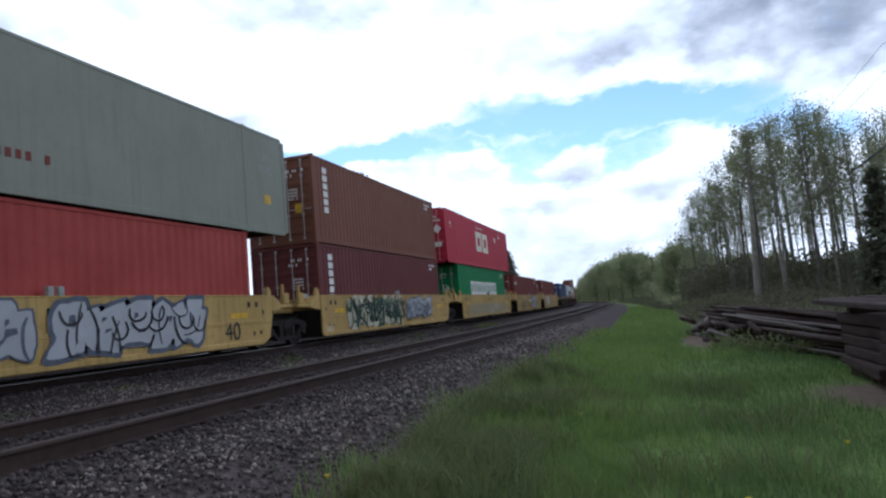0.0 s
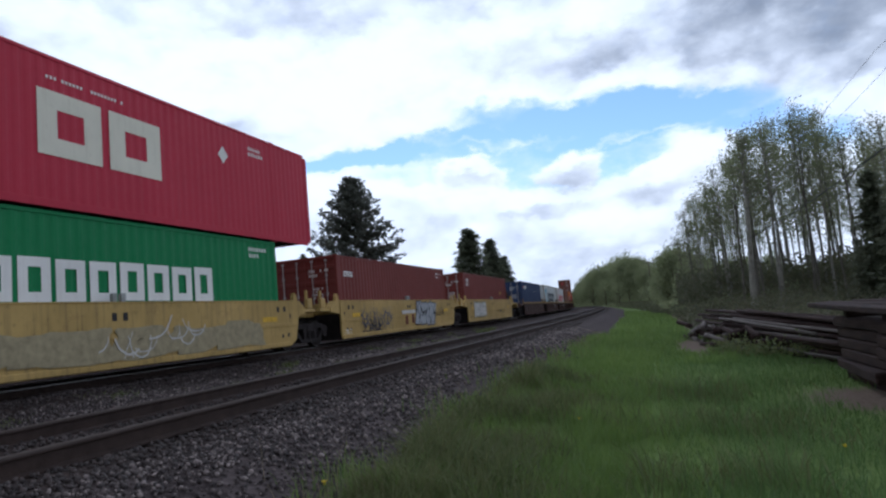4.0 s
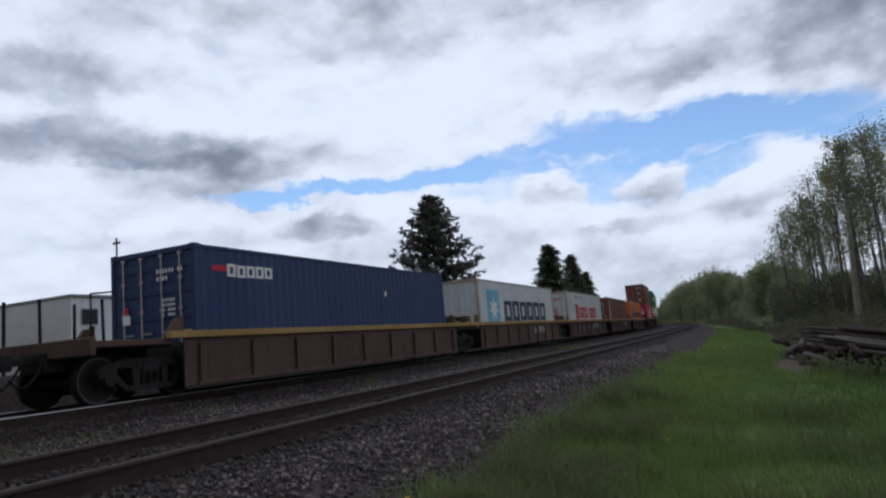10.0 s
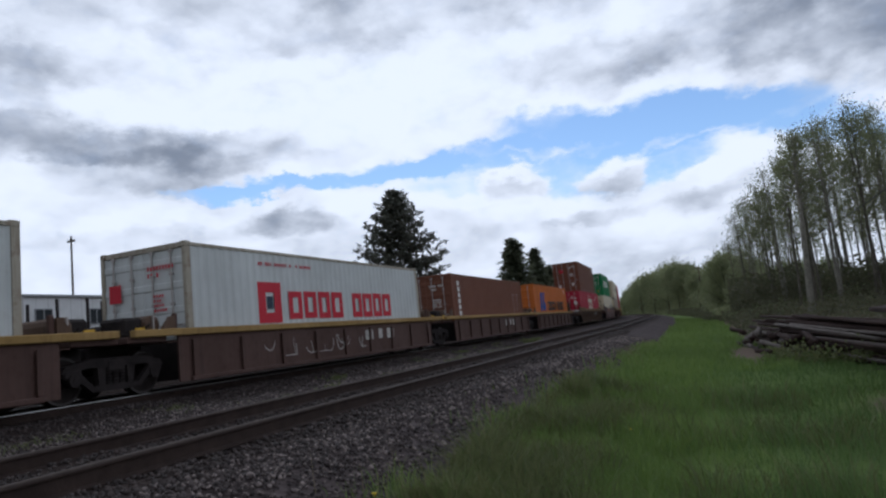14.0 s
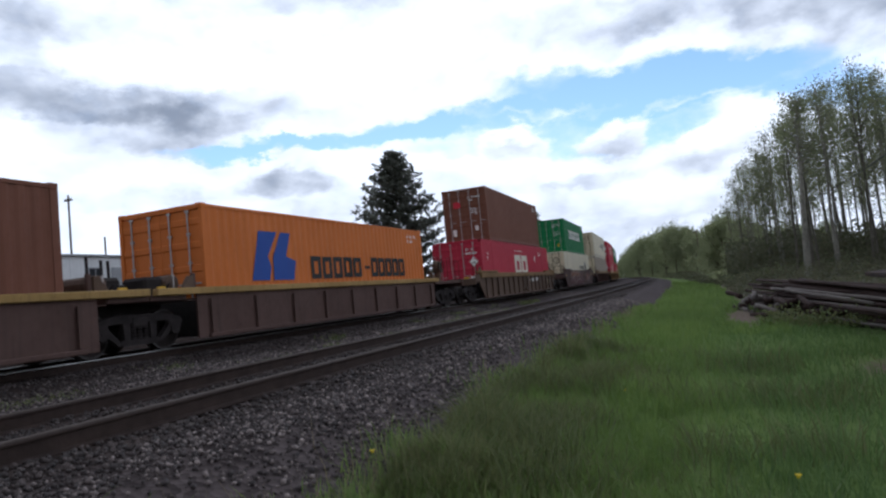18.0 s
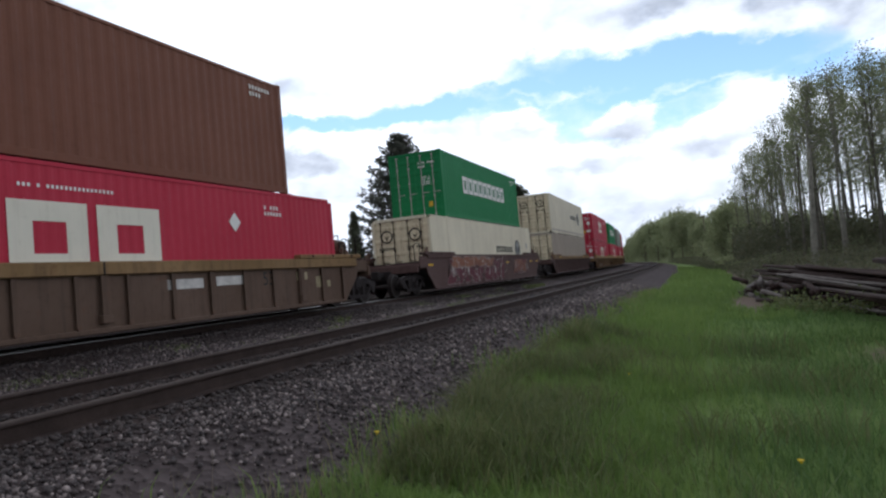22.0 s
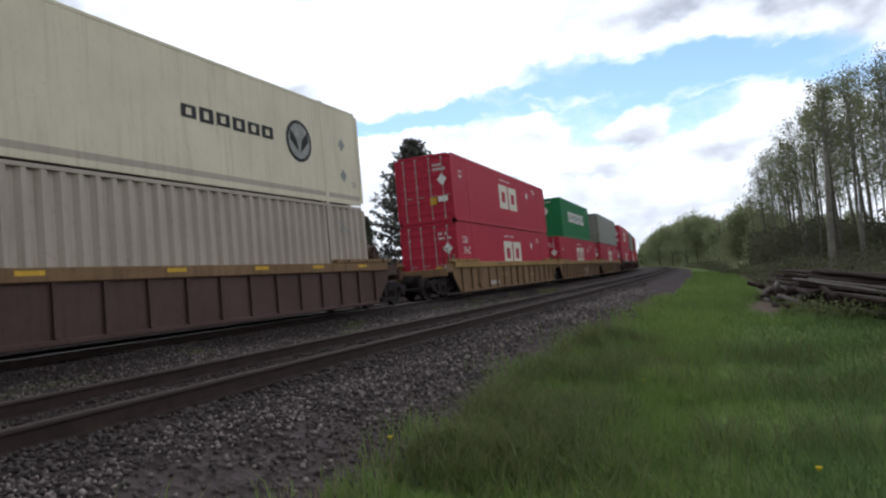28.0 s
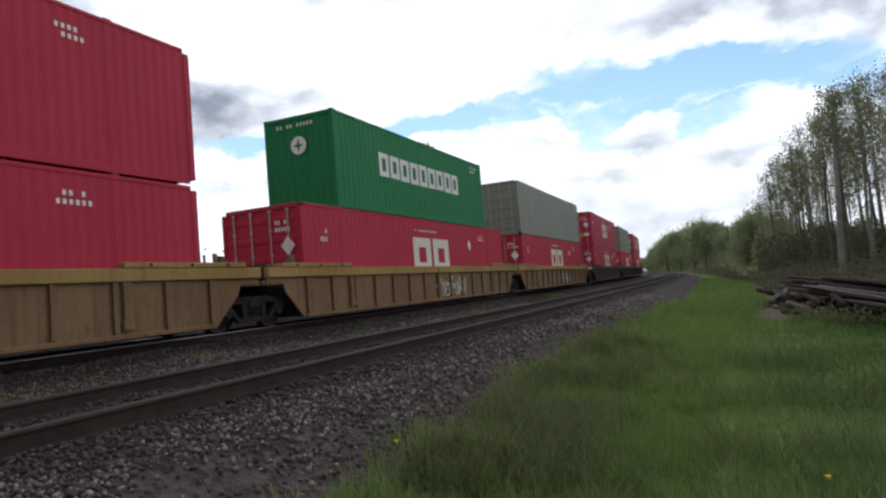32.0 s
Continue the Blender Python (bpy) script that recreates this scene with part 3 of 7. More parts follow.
def bare_at(x, y):
    """Bare soil by the timber stack and under the pile."""
    a = np.exp(-(((x - 2.8) / 1.3) ** 2 + ((y - 10.6) / 1.5) ** 2))
    b = 0.95 * np.exp(-(((x - 0.85) / 0.75) ** 2 + ((y - 21.5) / 4.4) ** 2))
    q = x - off(y)
    wood = np.clip((q - 0.5 - 0.012 * np.maximum(y - 30, 0)) / 0.9, 0, 1) * np.clip((y - 22) / 3, 0, 1)
    yard = np.clip((-18.5 - q) / 1.5, 0, 1) * np.clip((q + 60) / 10, 0, 1) * np.clip((80 - y) / 20, 0, 1)
    return np.maximum(np.maximum(np.maximum(a, b), 0.95 * wood), yard)


def rust_shade_at(x, y):
    """Brake dust and rust along the track beds; also the train's shade, painted on out to the bank behind it."""
    q = x - off(y)
    return np.maximum(np.clip((1.75 - np.abs(q - NEAR_X)) / 0.5, 0, 1), np.clip((3.0 - (q - TRAIN_X)) / 1.2, 0, 1) * np.clip((q + 19.5) / 0.8, 0, 1))


gx = np.concatenate([[-2600, -1200, -600, -300, -160, -100, -70, -50, -40, -32, -26, -22], np.arange(-19, 6.01, 0.3), np.arange(6.6, 14, 0.8), [16, 19, 23, 28, 36, 48, 70, 100, 160, 300, 600, 1200, 2600]])
gy = np.concatenate([[-2600, -1200, -500, -200, -90, -50, -30], np.arange(-20, 45, 0.5), np.arange(45, 120, 1.5), np.arange(120, 320, 5), [340, 380, 430, 500, 620, 800, 1200, 2600]])
GX, GY = np.meshgrid(gx, gy)
px, py = (GX + off(GY)).ravel(), GY.ravel()
near = (np.abs(px) < 60) & (np.abs(py) < 130)
pz = height(px, py)
pz[near] += rough(px[near], py[near])
nx, ny = len(gx), len(gy)
faces = [(j * nx + i, j * nx + i + 1, (j + 1) * nx + i + 1, (j + 1) * nx + i) for j in range(ny - 1) for i in range(nx - 1)]
me = bpy.data.meshes.new("ground")
me.from_pydata(np.stack([px, py, pz], 1).tolist(), [], faces)
me.polygons.foreach_set("use_smooth", [True] * len(me.polygons))
for name, fn in (("green", green_at), ("bare", bare_at), ("rust", rust_shade_at)):
    at = me.attributes.new(name, "FLOAT", "POINT")
    at.data.foreach_set("value", fn(px, py).astype(np.float32))
me.materials.append(None)
ground = part("ground", me, "ground")
tagged(ground, "open ground, dark gravel by the tracks and fresh green grass", "ground", kind="structure")

# ---------------------------------------------------------------- tracks
RAIL = [(-0.070, -0.172), (0.070, -0.172), (0.070, -0.158), (0.012, -0.140), (0.010, -0.045), (0.036, -0.036), (0.036, -0.024)]
RAIL_TOP = [(0.036, -0.024), (0.034, -0.013), (0.028, -0.005), (0.017, -0.001), (0.0, 0.0), (-0.017, -0.001), (-0.028, -0.005), (-0.034, -0.013), (-0.036, -0.024)]


def sweep(poly, x, z, ys, closed=True):
    b = MB()
    n = len(poly)
    o = off(ys)
    vs = [(x + o[i] + p[0], ys[i], z + p[1]) for i in range(len(ys)) for p in poly]
    fs = []
    for i in range(len(ys) - 1):
        for k in range(n if closed else n - 1):
            fs.append((i * n + k, i * n + (k + 1) % n, (i + 1) * n + (k + 1) % n, (i + 1) * n + k))
    b.add(vs, fs)
    return b


def railway(x, z, label, top, sleepers):
    root = tagged(new("railway_track"), label, "railway track", "parallel tracks", "structure")
    root.location = (x, 0, z)
    ys = np.concatenate([np.arange(-40, 15, 5), np.arange(15, 330, 4)])
    for sx in (-0.7535, 0.7535):
        body = RAIL + [(-a, c) for a, c in reversed(RAIL)]
        r = part("rail", sweep(body, sx, 0, ys), "rail", root)
        part("rail_head", sweep(RAIL_TOP, sx, 0.001, ys, False), top, r, "worn steel running surface")
    tie = cached("tie", lambda: MB().box(-1.29, 1.29, -0.115, 0.115, -0.36, -0.176, 0.012).mesh("sleeper"))
    for i in range(sleepers):
        y = -10 + i * 0.55
        part("sleeper", tie, "tie", root, at=pose(float(off(y)) + random.uniform(-0.03, 0.03), y, random.uniform(-0.022, -0.002), 0, 0, random.uniform(-1, 1)))
    return root


railway(NEAR_X, -0.10, "empty track with rust-brown rails on dark ballast", "railtop_dull", 150)
railway(TRAIN_X, 0.0, "track with bright-topped rails under the freight train", "railtop", 110)

# ---------------------------------------------------------------- ballast stones
rng = np.random.default_rng(4)


def gather(n, draw):
    """Draws batches of places until there are n."""
    out = np.zeros((0, 2))
    while len(out) < n:
        out = np.concatenate([out, draw(n // 2 + 200)])
    return out[:n]


def off_rails(q):
    return (np.abs(np.abs(q - NEAR_X) - 0.7535) > 0.07) & (np.abs(np.abs(q - TRAIN_X) - 0.7535) > 0.07)


def stones(name, count, area, size, label, material="stone"):
    """Loose angular stones, each a squashed octahedron cut off at random."""
    pts = gather(count, lambda m: area(rng, m))
    x, y = pts[:, 0] + off(pts[:, 1]), pts[:, 1]
    z = height(x, y) + rough(x, y)
    base = np.array([(1, 0, 0), (0, 1, 0), (-1, 0, 0), (0, -1, 0), (0.35, 0.3, 0.75), (-0.4, 0.25, 0.7), (0.1, -0.45, 0.8), (0.2, 0.1, -0.8)])
    tri = np.array([(0, 1, 4), (1, 5, 4), (1, 2, 5), (2, 3, 5), (3, 6, 5), (3, 0, 6), (0, 4, 6), (4, 5, 6), (1, 0, 7), (2, 1, 7), (3, 2, 7), (0, 3, 7)])
    n = len(pts)
    s = size(rng, n, pts)[:, None, None]
    v = base[None] * (1 + rng.uniform(-0.3, 0.3, (n, 8, 3)))
    v = v * rng.uniform(0.65, 1.15, (n, 1, 3)) * s
    a = rng.uniform(0, 6.28, n)
    t = rng.normal(0, 0.5, n)
    ca, sa, ct, st = np.cos(a)[:, None], np.sin(a)[:, None], np.cos(t)[:, None], np.sin(t)[:, None]
    yy, zz = v[:, :, 1] * ct - v[:, :, 2] * st, v[:, :, 1] * st + v[:, :, 2] * ct
    xx = v[:, :, 0]
    v = np.stack([xx * ca - yy * sa, xx * sa + yy * ca, zz], 2)
    v += np.stack([x, y, z + 0.012], 1)[:, None]
    f = tri[None] + (np.arange(n) * 8)[:, None, None]
    m = bpy.data.meshes.new(name)
    m.vertices.add(8 * n)
    m.vertices.foreach_set("co", v.astype(np.float32).ravel())
    m.loops.add(36 * n)
    m.loops.foreach_set("vertex_index", f.astype(np.int32).ravel())
    m.polygons.add(12 * n)
    m.polygons.foreach_set("loop_start", np.arange(0, 36 * n, 3, dtype=np.int32))
    m.materials.append(None)
    m.update(calc_edges=True)
    return tagged(part(name, m, material), label, "gravel", kind="stuff")


def near_bed(r, m):
    y = 2.0 + 26 * r.random(m) ** 1.7
    edge = edge_at(y)
    q = -9.6 + (edge + 9.7) * r.random(m)
    patch = np.array([noise.noise((a * 0.6, b * 0.5, 6.0)) for a, b in zip(q, y)])
    thin = np.clip((edge - q) / 1.3, 0.10, 1) * (0.85 + 1.3 * patch)
    keep = (r.random(m) < thin) & (np.abs(q - NEAR_X) > 1.35 + 0.4 * r.random(m)) & (q - TRAIN_X > 2.0 + 0.9 * r.random(m))
    return np.stack([q, y], 1)[keep & off_rails(q)]


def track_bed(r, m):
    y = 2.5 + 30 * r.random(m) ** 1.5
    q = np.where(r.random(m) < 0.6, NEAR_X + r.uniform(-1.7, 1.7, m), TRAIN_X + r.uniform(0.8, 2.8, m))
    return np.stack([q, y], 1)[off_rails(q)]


def beside(r, m):
    y = -7 + 9.5 * r.random(m)
    q = -9.6 + (edge_at(y) + 9.6) * r.random(m)
    return np.stack([q, y], 1)[off_rails(q)]


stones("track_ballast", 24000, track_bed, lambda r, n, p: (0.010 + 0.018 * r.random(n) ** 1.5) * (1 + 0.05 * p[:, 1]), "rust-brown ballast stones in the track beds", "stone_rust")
stones("ballast", 56000, near_bed, lambda r, n, p: (0.007 + 0.017 * r.random(n) ** 1.8) * (1 + 0.05 * p[:, 1]), "crushed grey-brown ballast stones beside the tracks")
stones("ballast", 14000, beside, lambda r, n, p: 0.010 + 0.018 * r.random(n) ** 1.5, "crushed grey-brown ballast stones where the line passes")

# ---------------------------------------------------------------- freight containers
L40, L53 = 12.192, 16.154
W40, W53 = 1.219, 1.295


def wave(y0, y1, pitch, depth):
    """The fold line of a corrugated sheet: (along, inwards)."""
    n = max(1, round((y1 - y0) / pitch))
    p = (y1 - y0) / n
    out = [(y0, 0.0)]
    for i in range(n):
        a = y0 + i * p
        out += [(a + 0.26 * p, 0.0), (a + 0.50 * p, depth), (a + 0.76 * p, depth), (a + p, 0.0)]
    return out


def sheet(fold, at, z0, z1, sign, axis):
    """A folded sheet standing upright at x (axis 'x') or y (axis 'y'), outside towards sign."""
    vs, fs = [], []
    for a, d in fold:
        for z in (z0, z1):
            vs.append((at - sign * d, a, z) if axis == "x" else (a, at - sign * d, z))
    for i in range(len(fold) - 1):
        fs.append((2 * i, 2 * i + 2, 2 * i + 3, 2 * i + 1))
    return MB().add(vs, fs)


FOLDS = {"iso": (0.278, 0.021), "fine": (0.235, 0.013), "bold": (0.345, 0.085), "flat": (1.22, 0.004), "seam": (1.0, 0.006)}


def box_side(style, L, W, H, sign):
    p, d = FOLDS[style]
    m = sheet(wave(0.17, L - 0.17, p, d), sign * (W - 0.008), 0.17, H - 0.10, sign, "x").mesh("side_panel")
    return m


def door_leaf(w, h):
    """A door with pressed ribs, drawn out sideways from its upright section."""
    front = []
    for k in range(5):
        z = h * (0.10 + 0.2 * k)
        front += [(0.0, z - 0.085), (-0.02, z - 0.055), (-0.02, z + 0.055), (0.0, z + 0.085)]
    return MB().prism([(0.05, 0.0), (0.0, 0.0)] + front + [(0.0, h), (0.05, h)], "x", 0.0, w)


def lock_rod(h):
    b = MB().tube((0, 0, -0.02), (0, 0, h + 0.02), 0.019, n=7)
    for z in (0.0, h * 0.3, h * 0.55, h * 0.8, h):
        b.box(-0.045, 0.045, -0.02, 0.035, z - 0.03, z + 0.03, 0.005)
    b.box(0.0, 0.30, -0.035, -0.012, h * 0.36, h * 0.36 + 0.035, 0.005)
    return b


def container(kind_name, label, L, W, H, style, paint_name, s, along, up, doors=True, posts=False, rail=None, rod="rod", door_paint=None):
    """One intermodal container, its parts under an empty at its near end; s, along, up place it on the train."""
    root = tagged(new(kind_name), label, "container", "containers on the train")
    rail = rail or paint_name
    key = (L, W, H)
    for sg in (-1, 1):
        part("side_panel", cached(("side", style, key, sg), lambda: box_side(style, L, W, H, sg)), paint_name, root)
        part("top_rail", cached(("top", key, sg), lambda: MB().box(min(sg * W, sg * (W - 0.06)), max(sg * W, sg * (W - 0.06)), 0.16, L - 0.16, H - 0.10, H - 0.02, 0.008).mesh("top_rail")), rail, root)
        part("bottom_rail", cached(("bot", key, sg), lambda: MB().box(min(sg * W, sg * (W - 0.05)), max(sg * W, sg * (W - 0.05)), 0.16, L - 0.16, 0.02, 0.17, 0.008).mesh("bottom_rail")), rail, root)
        for y in ((0.0, L - 0.16) if not posts else (0.0, 1.90, L - 2.06, L - 0.16)):
            post = cached(("post", key, sg, y > 0.1 and y < L - 1), lambda: MB().box(min(sg * (W + 0.002), sg * (W - 0.10)), max(sg * (W + 0.002), sg * (W - 0.10)), 0, 0.16, 0.11, H - 0.11, 0.010).mesh("corner_post"))
            part("corner_post", post, rail, root, at=pose(0, y, 0))
        cast = cached(("cast", sg, W), lambda: MB().box(min(sg * (W + 0.004), sg * (W - 0.16)), max(sg * (W + 0.004), sg * (W - 0.16)), -0.004, 0.174, 0, 0.118, 0.012).mesh("corner_casting"))
        ys = (0.0, L - 0.17) if not posts else (1.893, L - 2.063)
        for y in ys:
            for z in (0.0, H - 0.118 + 0.004):
                part("corner_casting", cast, rail, root, at=pose(0, y, z))
    part("roof", cached(("roof", key), lambda: sheet([(0.17 + a, d) for a, d in wave(0, L - 0.34, 0.45, 0.012)], 0, -W + 0.05, W - 0.05, 1, "x").mesh("roof")), paint_name, root,
         at=Matrix(((0, 0, 1, 0), (0, 1, 0, 0), (1, 0, 0, H - 0.03), (0, 0, 0, 1))))
    part("floor_frame", cached(("floor", key), lambda: floor_frame(L, W)), "iron", root)
    part("door_header", cached(("head", key), lambda: MB().box(-W + 0.16, W - 0.16, 0.0, 0.10, H - 0.13, H - 0.01, 0.01).mesh("door_header")), rail, root)
    part("door_sill", cached(("sill", key), lambda: MB().box(-W + 0.16, W - 0.16, 0.0, 0.10, 0.01, 0.14, 0.01).mesh("door_sill")), rail, root)
    part("end_panel", cached(("end", key), lambda: sheet(wave(-W + 0.10, W - 0.10, 0.25, 0.03), L - 0.02, 0.10, H - 0.10, 1, "y").mesh("end_panel")), paint_name, root)
    if doors:
        w, h = W - 0.115, H - 0.28
        for sx in (-1, 1):
            leaf = part("door", cached(("door", key), lambda: door_leaf(w, h).mesh("door")), door_paint or paint_name, root, at=pose(-w - 0.006 if sx < 0 else 0.006, 0.035, 0.145))
            for f in (0.26, 0.74):
                part("lock_rod", cached(("rod", key), lambda: lock_rod(h - 0.06).mesh("lock_rod")), rod, leaf, "galvanised steel locking rod", at=pose(w * f, -0.045, 0.03))
    else:
        part("end_panel", cached(("near", key), lambda: sheet(wave(-W + 0.10, W - 0.10, 0.25, 0.03), 0.02, 0.10, H - 0.10, -1, "y").mesh("end_panel")), paint_name, root)
    MOVERS.append((root, s, L53 if L > 14 else L40, along, up))
    return root


def floor_frame(L, W):
    b = MB().box(-W + 0.05, W - 0.05, 0.06, L - 0.06, 0.12, 0.16)
    for i in range(int(L / 0.6)):
        y = 0.3 + i * 0.6
        b.box(-W + 0.05, W - 0.05, y, y + 0.06, 0.03, 0.12)
    return b.mesh("floor_frame")


# ---- marks painted on things


def marks(parent, name, bars, material, x, label=""):
    """Flat painted bars on the side at x: (y0, y1, z0, z1)."""
    if name in ("fine_print", "caption"):
        b = MB()
        for y0, y1, z0, z1 in bars:
            b.box(x, x + 0.004, y0, y1, z0, z1)
        ob = part(name, b, material, parent, label)
        ob["kind"] = "stuff"
        return ob
    for y0, y1, z0, z1 in bars:
        ob = part(name, MB().box(x, x + 0.004, y0, y1, z0, z1), material, parent, label)
    return ob


def frame_mark(parent, name, y0, y1, z0, z1, t, tz, material, x, label=""):
    return part(name, MB().ring(y0, y1, z0, z1, t, tz, x), material, parent, label)


def blocks(parent, bars, material, x, label=""):
    """Plain blocks in place of a name, each block a part; those of a row are hollow."""
    for key, (y0, y1, z0, z1) in bars:
        if isinstance(key, tuple):
            part("name_block", MB().ring(y0, y1, z0, z1, 0.30 * (y1 - y0), 0.22 * (z1 - z0), x), material, parent, label)
        else:
            marks(parent, "name_block", [(y0, y1, z0, z1)], material, x, label)


def end_marks(parent, name, bars, material, y=-0.024, label=""):
    """Flat painted bars on the near end: (x0, x1, z0, z1)."""
    if name not in ("fine_print", "end_name"):
        for x0, x1, z0, z1 in bars:
            ob = part(name, MB().box(x0, x1, y - 0.004, y, z0, z1), material, parent, label)
        return ob
    b = MB()
    for x0, x1, z0, z1 in bars:
        b.box(x0, x1, y - 0.004, y, z0, z1)
    ob = part(name, b, material, parent, label)
    if name in ("fine_print", "end_name"):
        ob["kind"] = "stuff"
    return ob


def word(y0, y1, z0, z1, n, seed, gap=0.14):
    """A row of n plain hollow blocks in place of a name: (block, its place)."""
    r = random.Random(seed)
    out = []
    step = (y1 - y0) / n
    for i in range(n):
        a = y0 + i * step
        low, top = z0 + r.uniform(0, 0.03), z1 - r.uniform(0, 0.03)
        out.append(((seed, i), (a, a + (1 - gap) * step, low, top)))
    return out


def small_text(y0, z0, lines, seed, h=0.11, adv=0.09):
    """Codes too small or not to be read: short bars in lines."""
    r = random.Random(seed)
    out = []
    for i, n in enumerate(lines):
        z = z0 - i * h * 1.7
        for k in range(n):
            if r.random() < 0.85:
                out.append((y0 + k * adv, y0 + k * adv + adv * 0.55, z, z + h))
    return out


def diamond(parent, material, x, y, z, r):
    b = MB().prism([(y - r, z), (y, z - r * 1.15), (y + r, z), (y, z + r * 1.15)], "x", x, x + 0.005)
    return part("placard", b, material, parent, "white diamond placard")


def end_diamond(parent, x, z, r):
    b = MB().prism([(x - r, z), (x, z - r * 1.15), (x + r, z), (x, z + r * 1.15)], "y", -0.034, -0.026)
    return part("placard", b, "mark_white", parent, "pale diamond placard")


def lettering(parent, text, material, x, y, z, size, name="lettering"):
    cu = bpy.data.curves.new("lettering", "FONT")
    cu.body, cu.size = text, size
    tmp = bpy.data.objects.new("lettering", cu)
    m = bpy.data.meshes.new_from_object(tmp)
    bpy.data.objects.remove(tmp)
    bpy.data.curves.remove(cu)
    m.materials.clear()
    m.materials.append(None)
    turn = Matrix(((0, 0, 1, x), (1, 0, 0, y), (0, 1, 0, z), (0, 0, 0, 1)))
    return part(name, m, material, parent, at=turn)


def tag(parent, x, y0, y1, z0, z1, n, fill, edge, seed, lean=0.1, rim=0.05):
    """Spray-painted tag: fat rounded forms that overlap, dark round their edges."""
    r = random.Random(seed)
    step = (y1 - y0) / n
    for i in range(n):
        cy, cz = y0 + (i + 0.5) * step, (z0 + z1) / 2 + r.uniform(-0.04, 0.04)
        hy, hz = step * r.uniform(0.50, 0.62), (z1 - z0) / 2 * r.uniform(0.86, 1.0)
        ph = [r.uniform(0, 6.28) for _ in range(3)]
        under = None
        for grow, dx in ((rim, 0.003), (0.0, 0.006 + 0.0006 * i)):
            pts = []
            for k in range(30):
                a = 2 * math.pi * k / 30
                c, s_ = math.cos(a), math.sin(a)
                rad = 1 + 0.16 * math.sin(3 * a + ph[0]) + 0.11 * math.sin(5 * a + ph[1]) + 0.06 * math.sin(8 * a + ph[2])
                cc, ss = abs(c) ** 0.6 * (1 if c > 0 else -1), abs(s_) ** 0.6 * (1 if s_ > 0 else -1)
                z = cz + (hz * rad + grow) * ss
                pts.append((cy + (hy * rad + grow) * cc + lean * (z - cz), min(z1 + grow, max(z0 - grow, z))))
            m = MB().prism(pts, "x", x + dx - 0.003, x + dx)
            under = part("graffiti_outline", m, edge, parent) if grow else part("graffiti_form", m, fill, under, "spray-painted graffiti form")
        for k in range(2):
            y, z, w, h = cy + r.uniform(-0.35, 0.2) * hy, cz + r.uniform(-0.6, 0.35) * hz, hy * r.uniform(0.14, 0.4), hz * r.uniform(0.2, 0.5)
            cut = MB().prism([(y, z), (y + w, z + 0.06), (y + w * 0.9, z + h), (y + 0.1 * w, z + h * 0.9)], "x", x + 0.0135, x + 0.0155)
            part("graffiti_stroke", cut, edge, parent)


def strokes(parent, x, y0, y1, z0, z1, n, material, seed, w0, w1, lean=0.2):
    """Sprayed brush strokes, each a bent ribbon with its own width."""
    r = random.Random(seed)
    for i in range(n):
        y, z = y0 + (y1 - y0) * (i + r.random()) / n, r.uniform(z0 + 0.45 * (z1 - z0), z1)
        w, a = r.uniform(w0, w1), r.uniform(-2.2, -0.9)
        bend = r.uniform(-0.55, 0.55)
        pts = []
        for k in range(8):
            pts.append((y, z, a, w * (0.6 + 0.4 * math.sin(0.45 + k * 0.33)) / 2))
            step = r.uniform(0.07, 0.15)
            y, z = y + step * math.cos(a) + lean * step * math.sin(a) * -0.2, z + step * math.sin(a)
            a += bend + r.uniform(-0.2, 0.2)
            z = min(z1, max(z0, z))
        vs, fs = [], []
        for k, (py_, pz_, pa, pw) in enumerate(pts):
            dy, dz = -math.sin(pa) * pw, math.cos(pa) * pw
            for e in (1, -1):
                vs.append((x + 0.0006 * i, min(y1 + 0.1, max(y0 - 0.1, py_ + e * dy)), min(z1 + 0.02, max(z0 - 0.02, pz_ + e * dz))))
            if k:
                fs.append((2 * k - 2, 2 * k - 1, 2 * k + 1, 2 * k))
        part("graffiti_stroke", MB().add(vs, fs), material, parent)


# ---------------------------------------------------------------- well cars


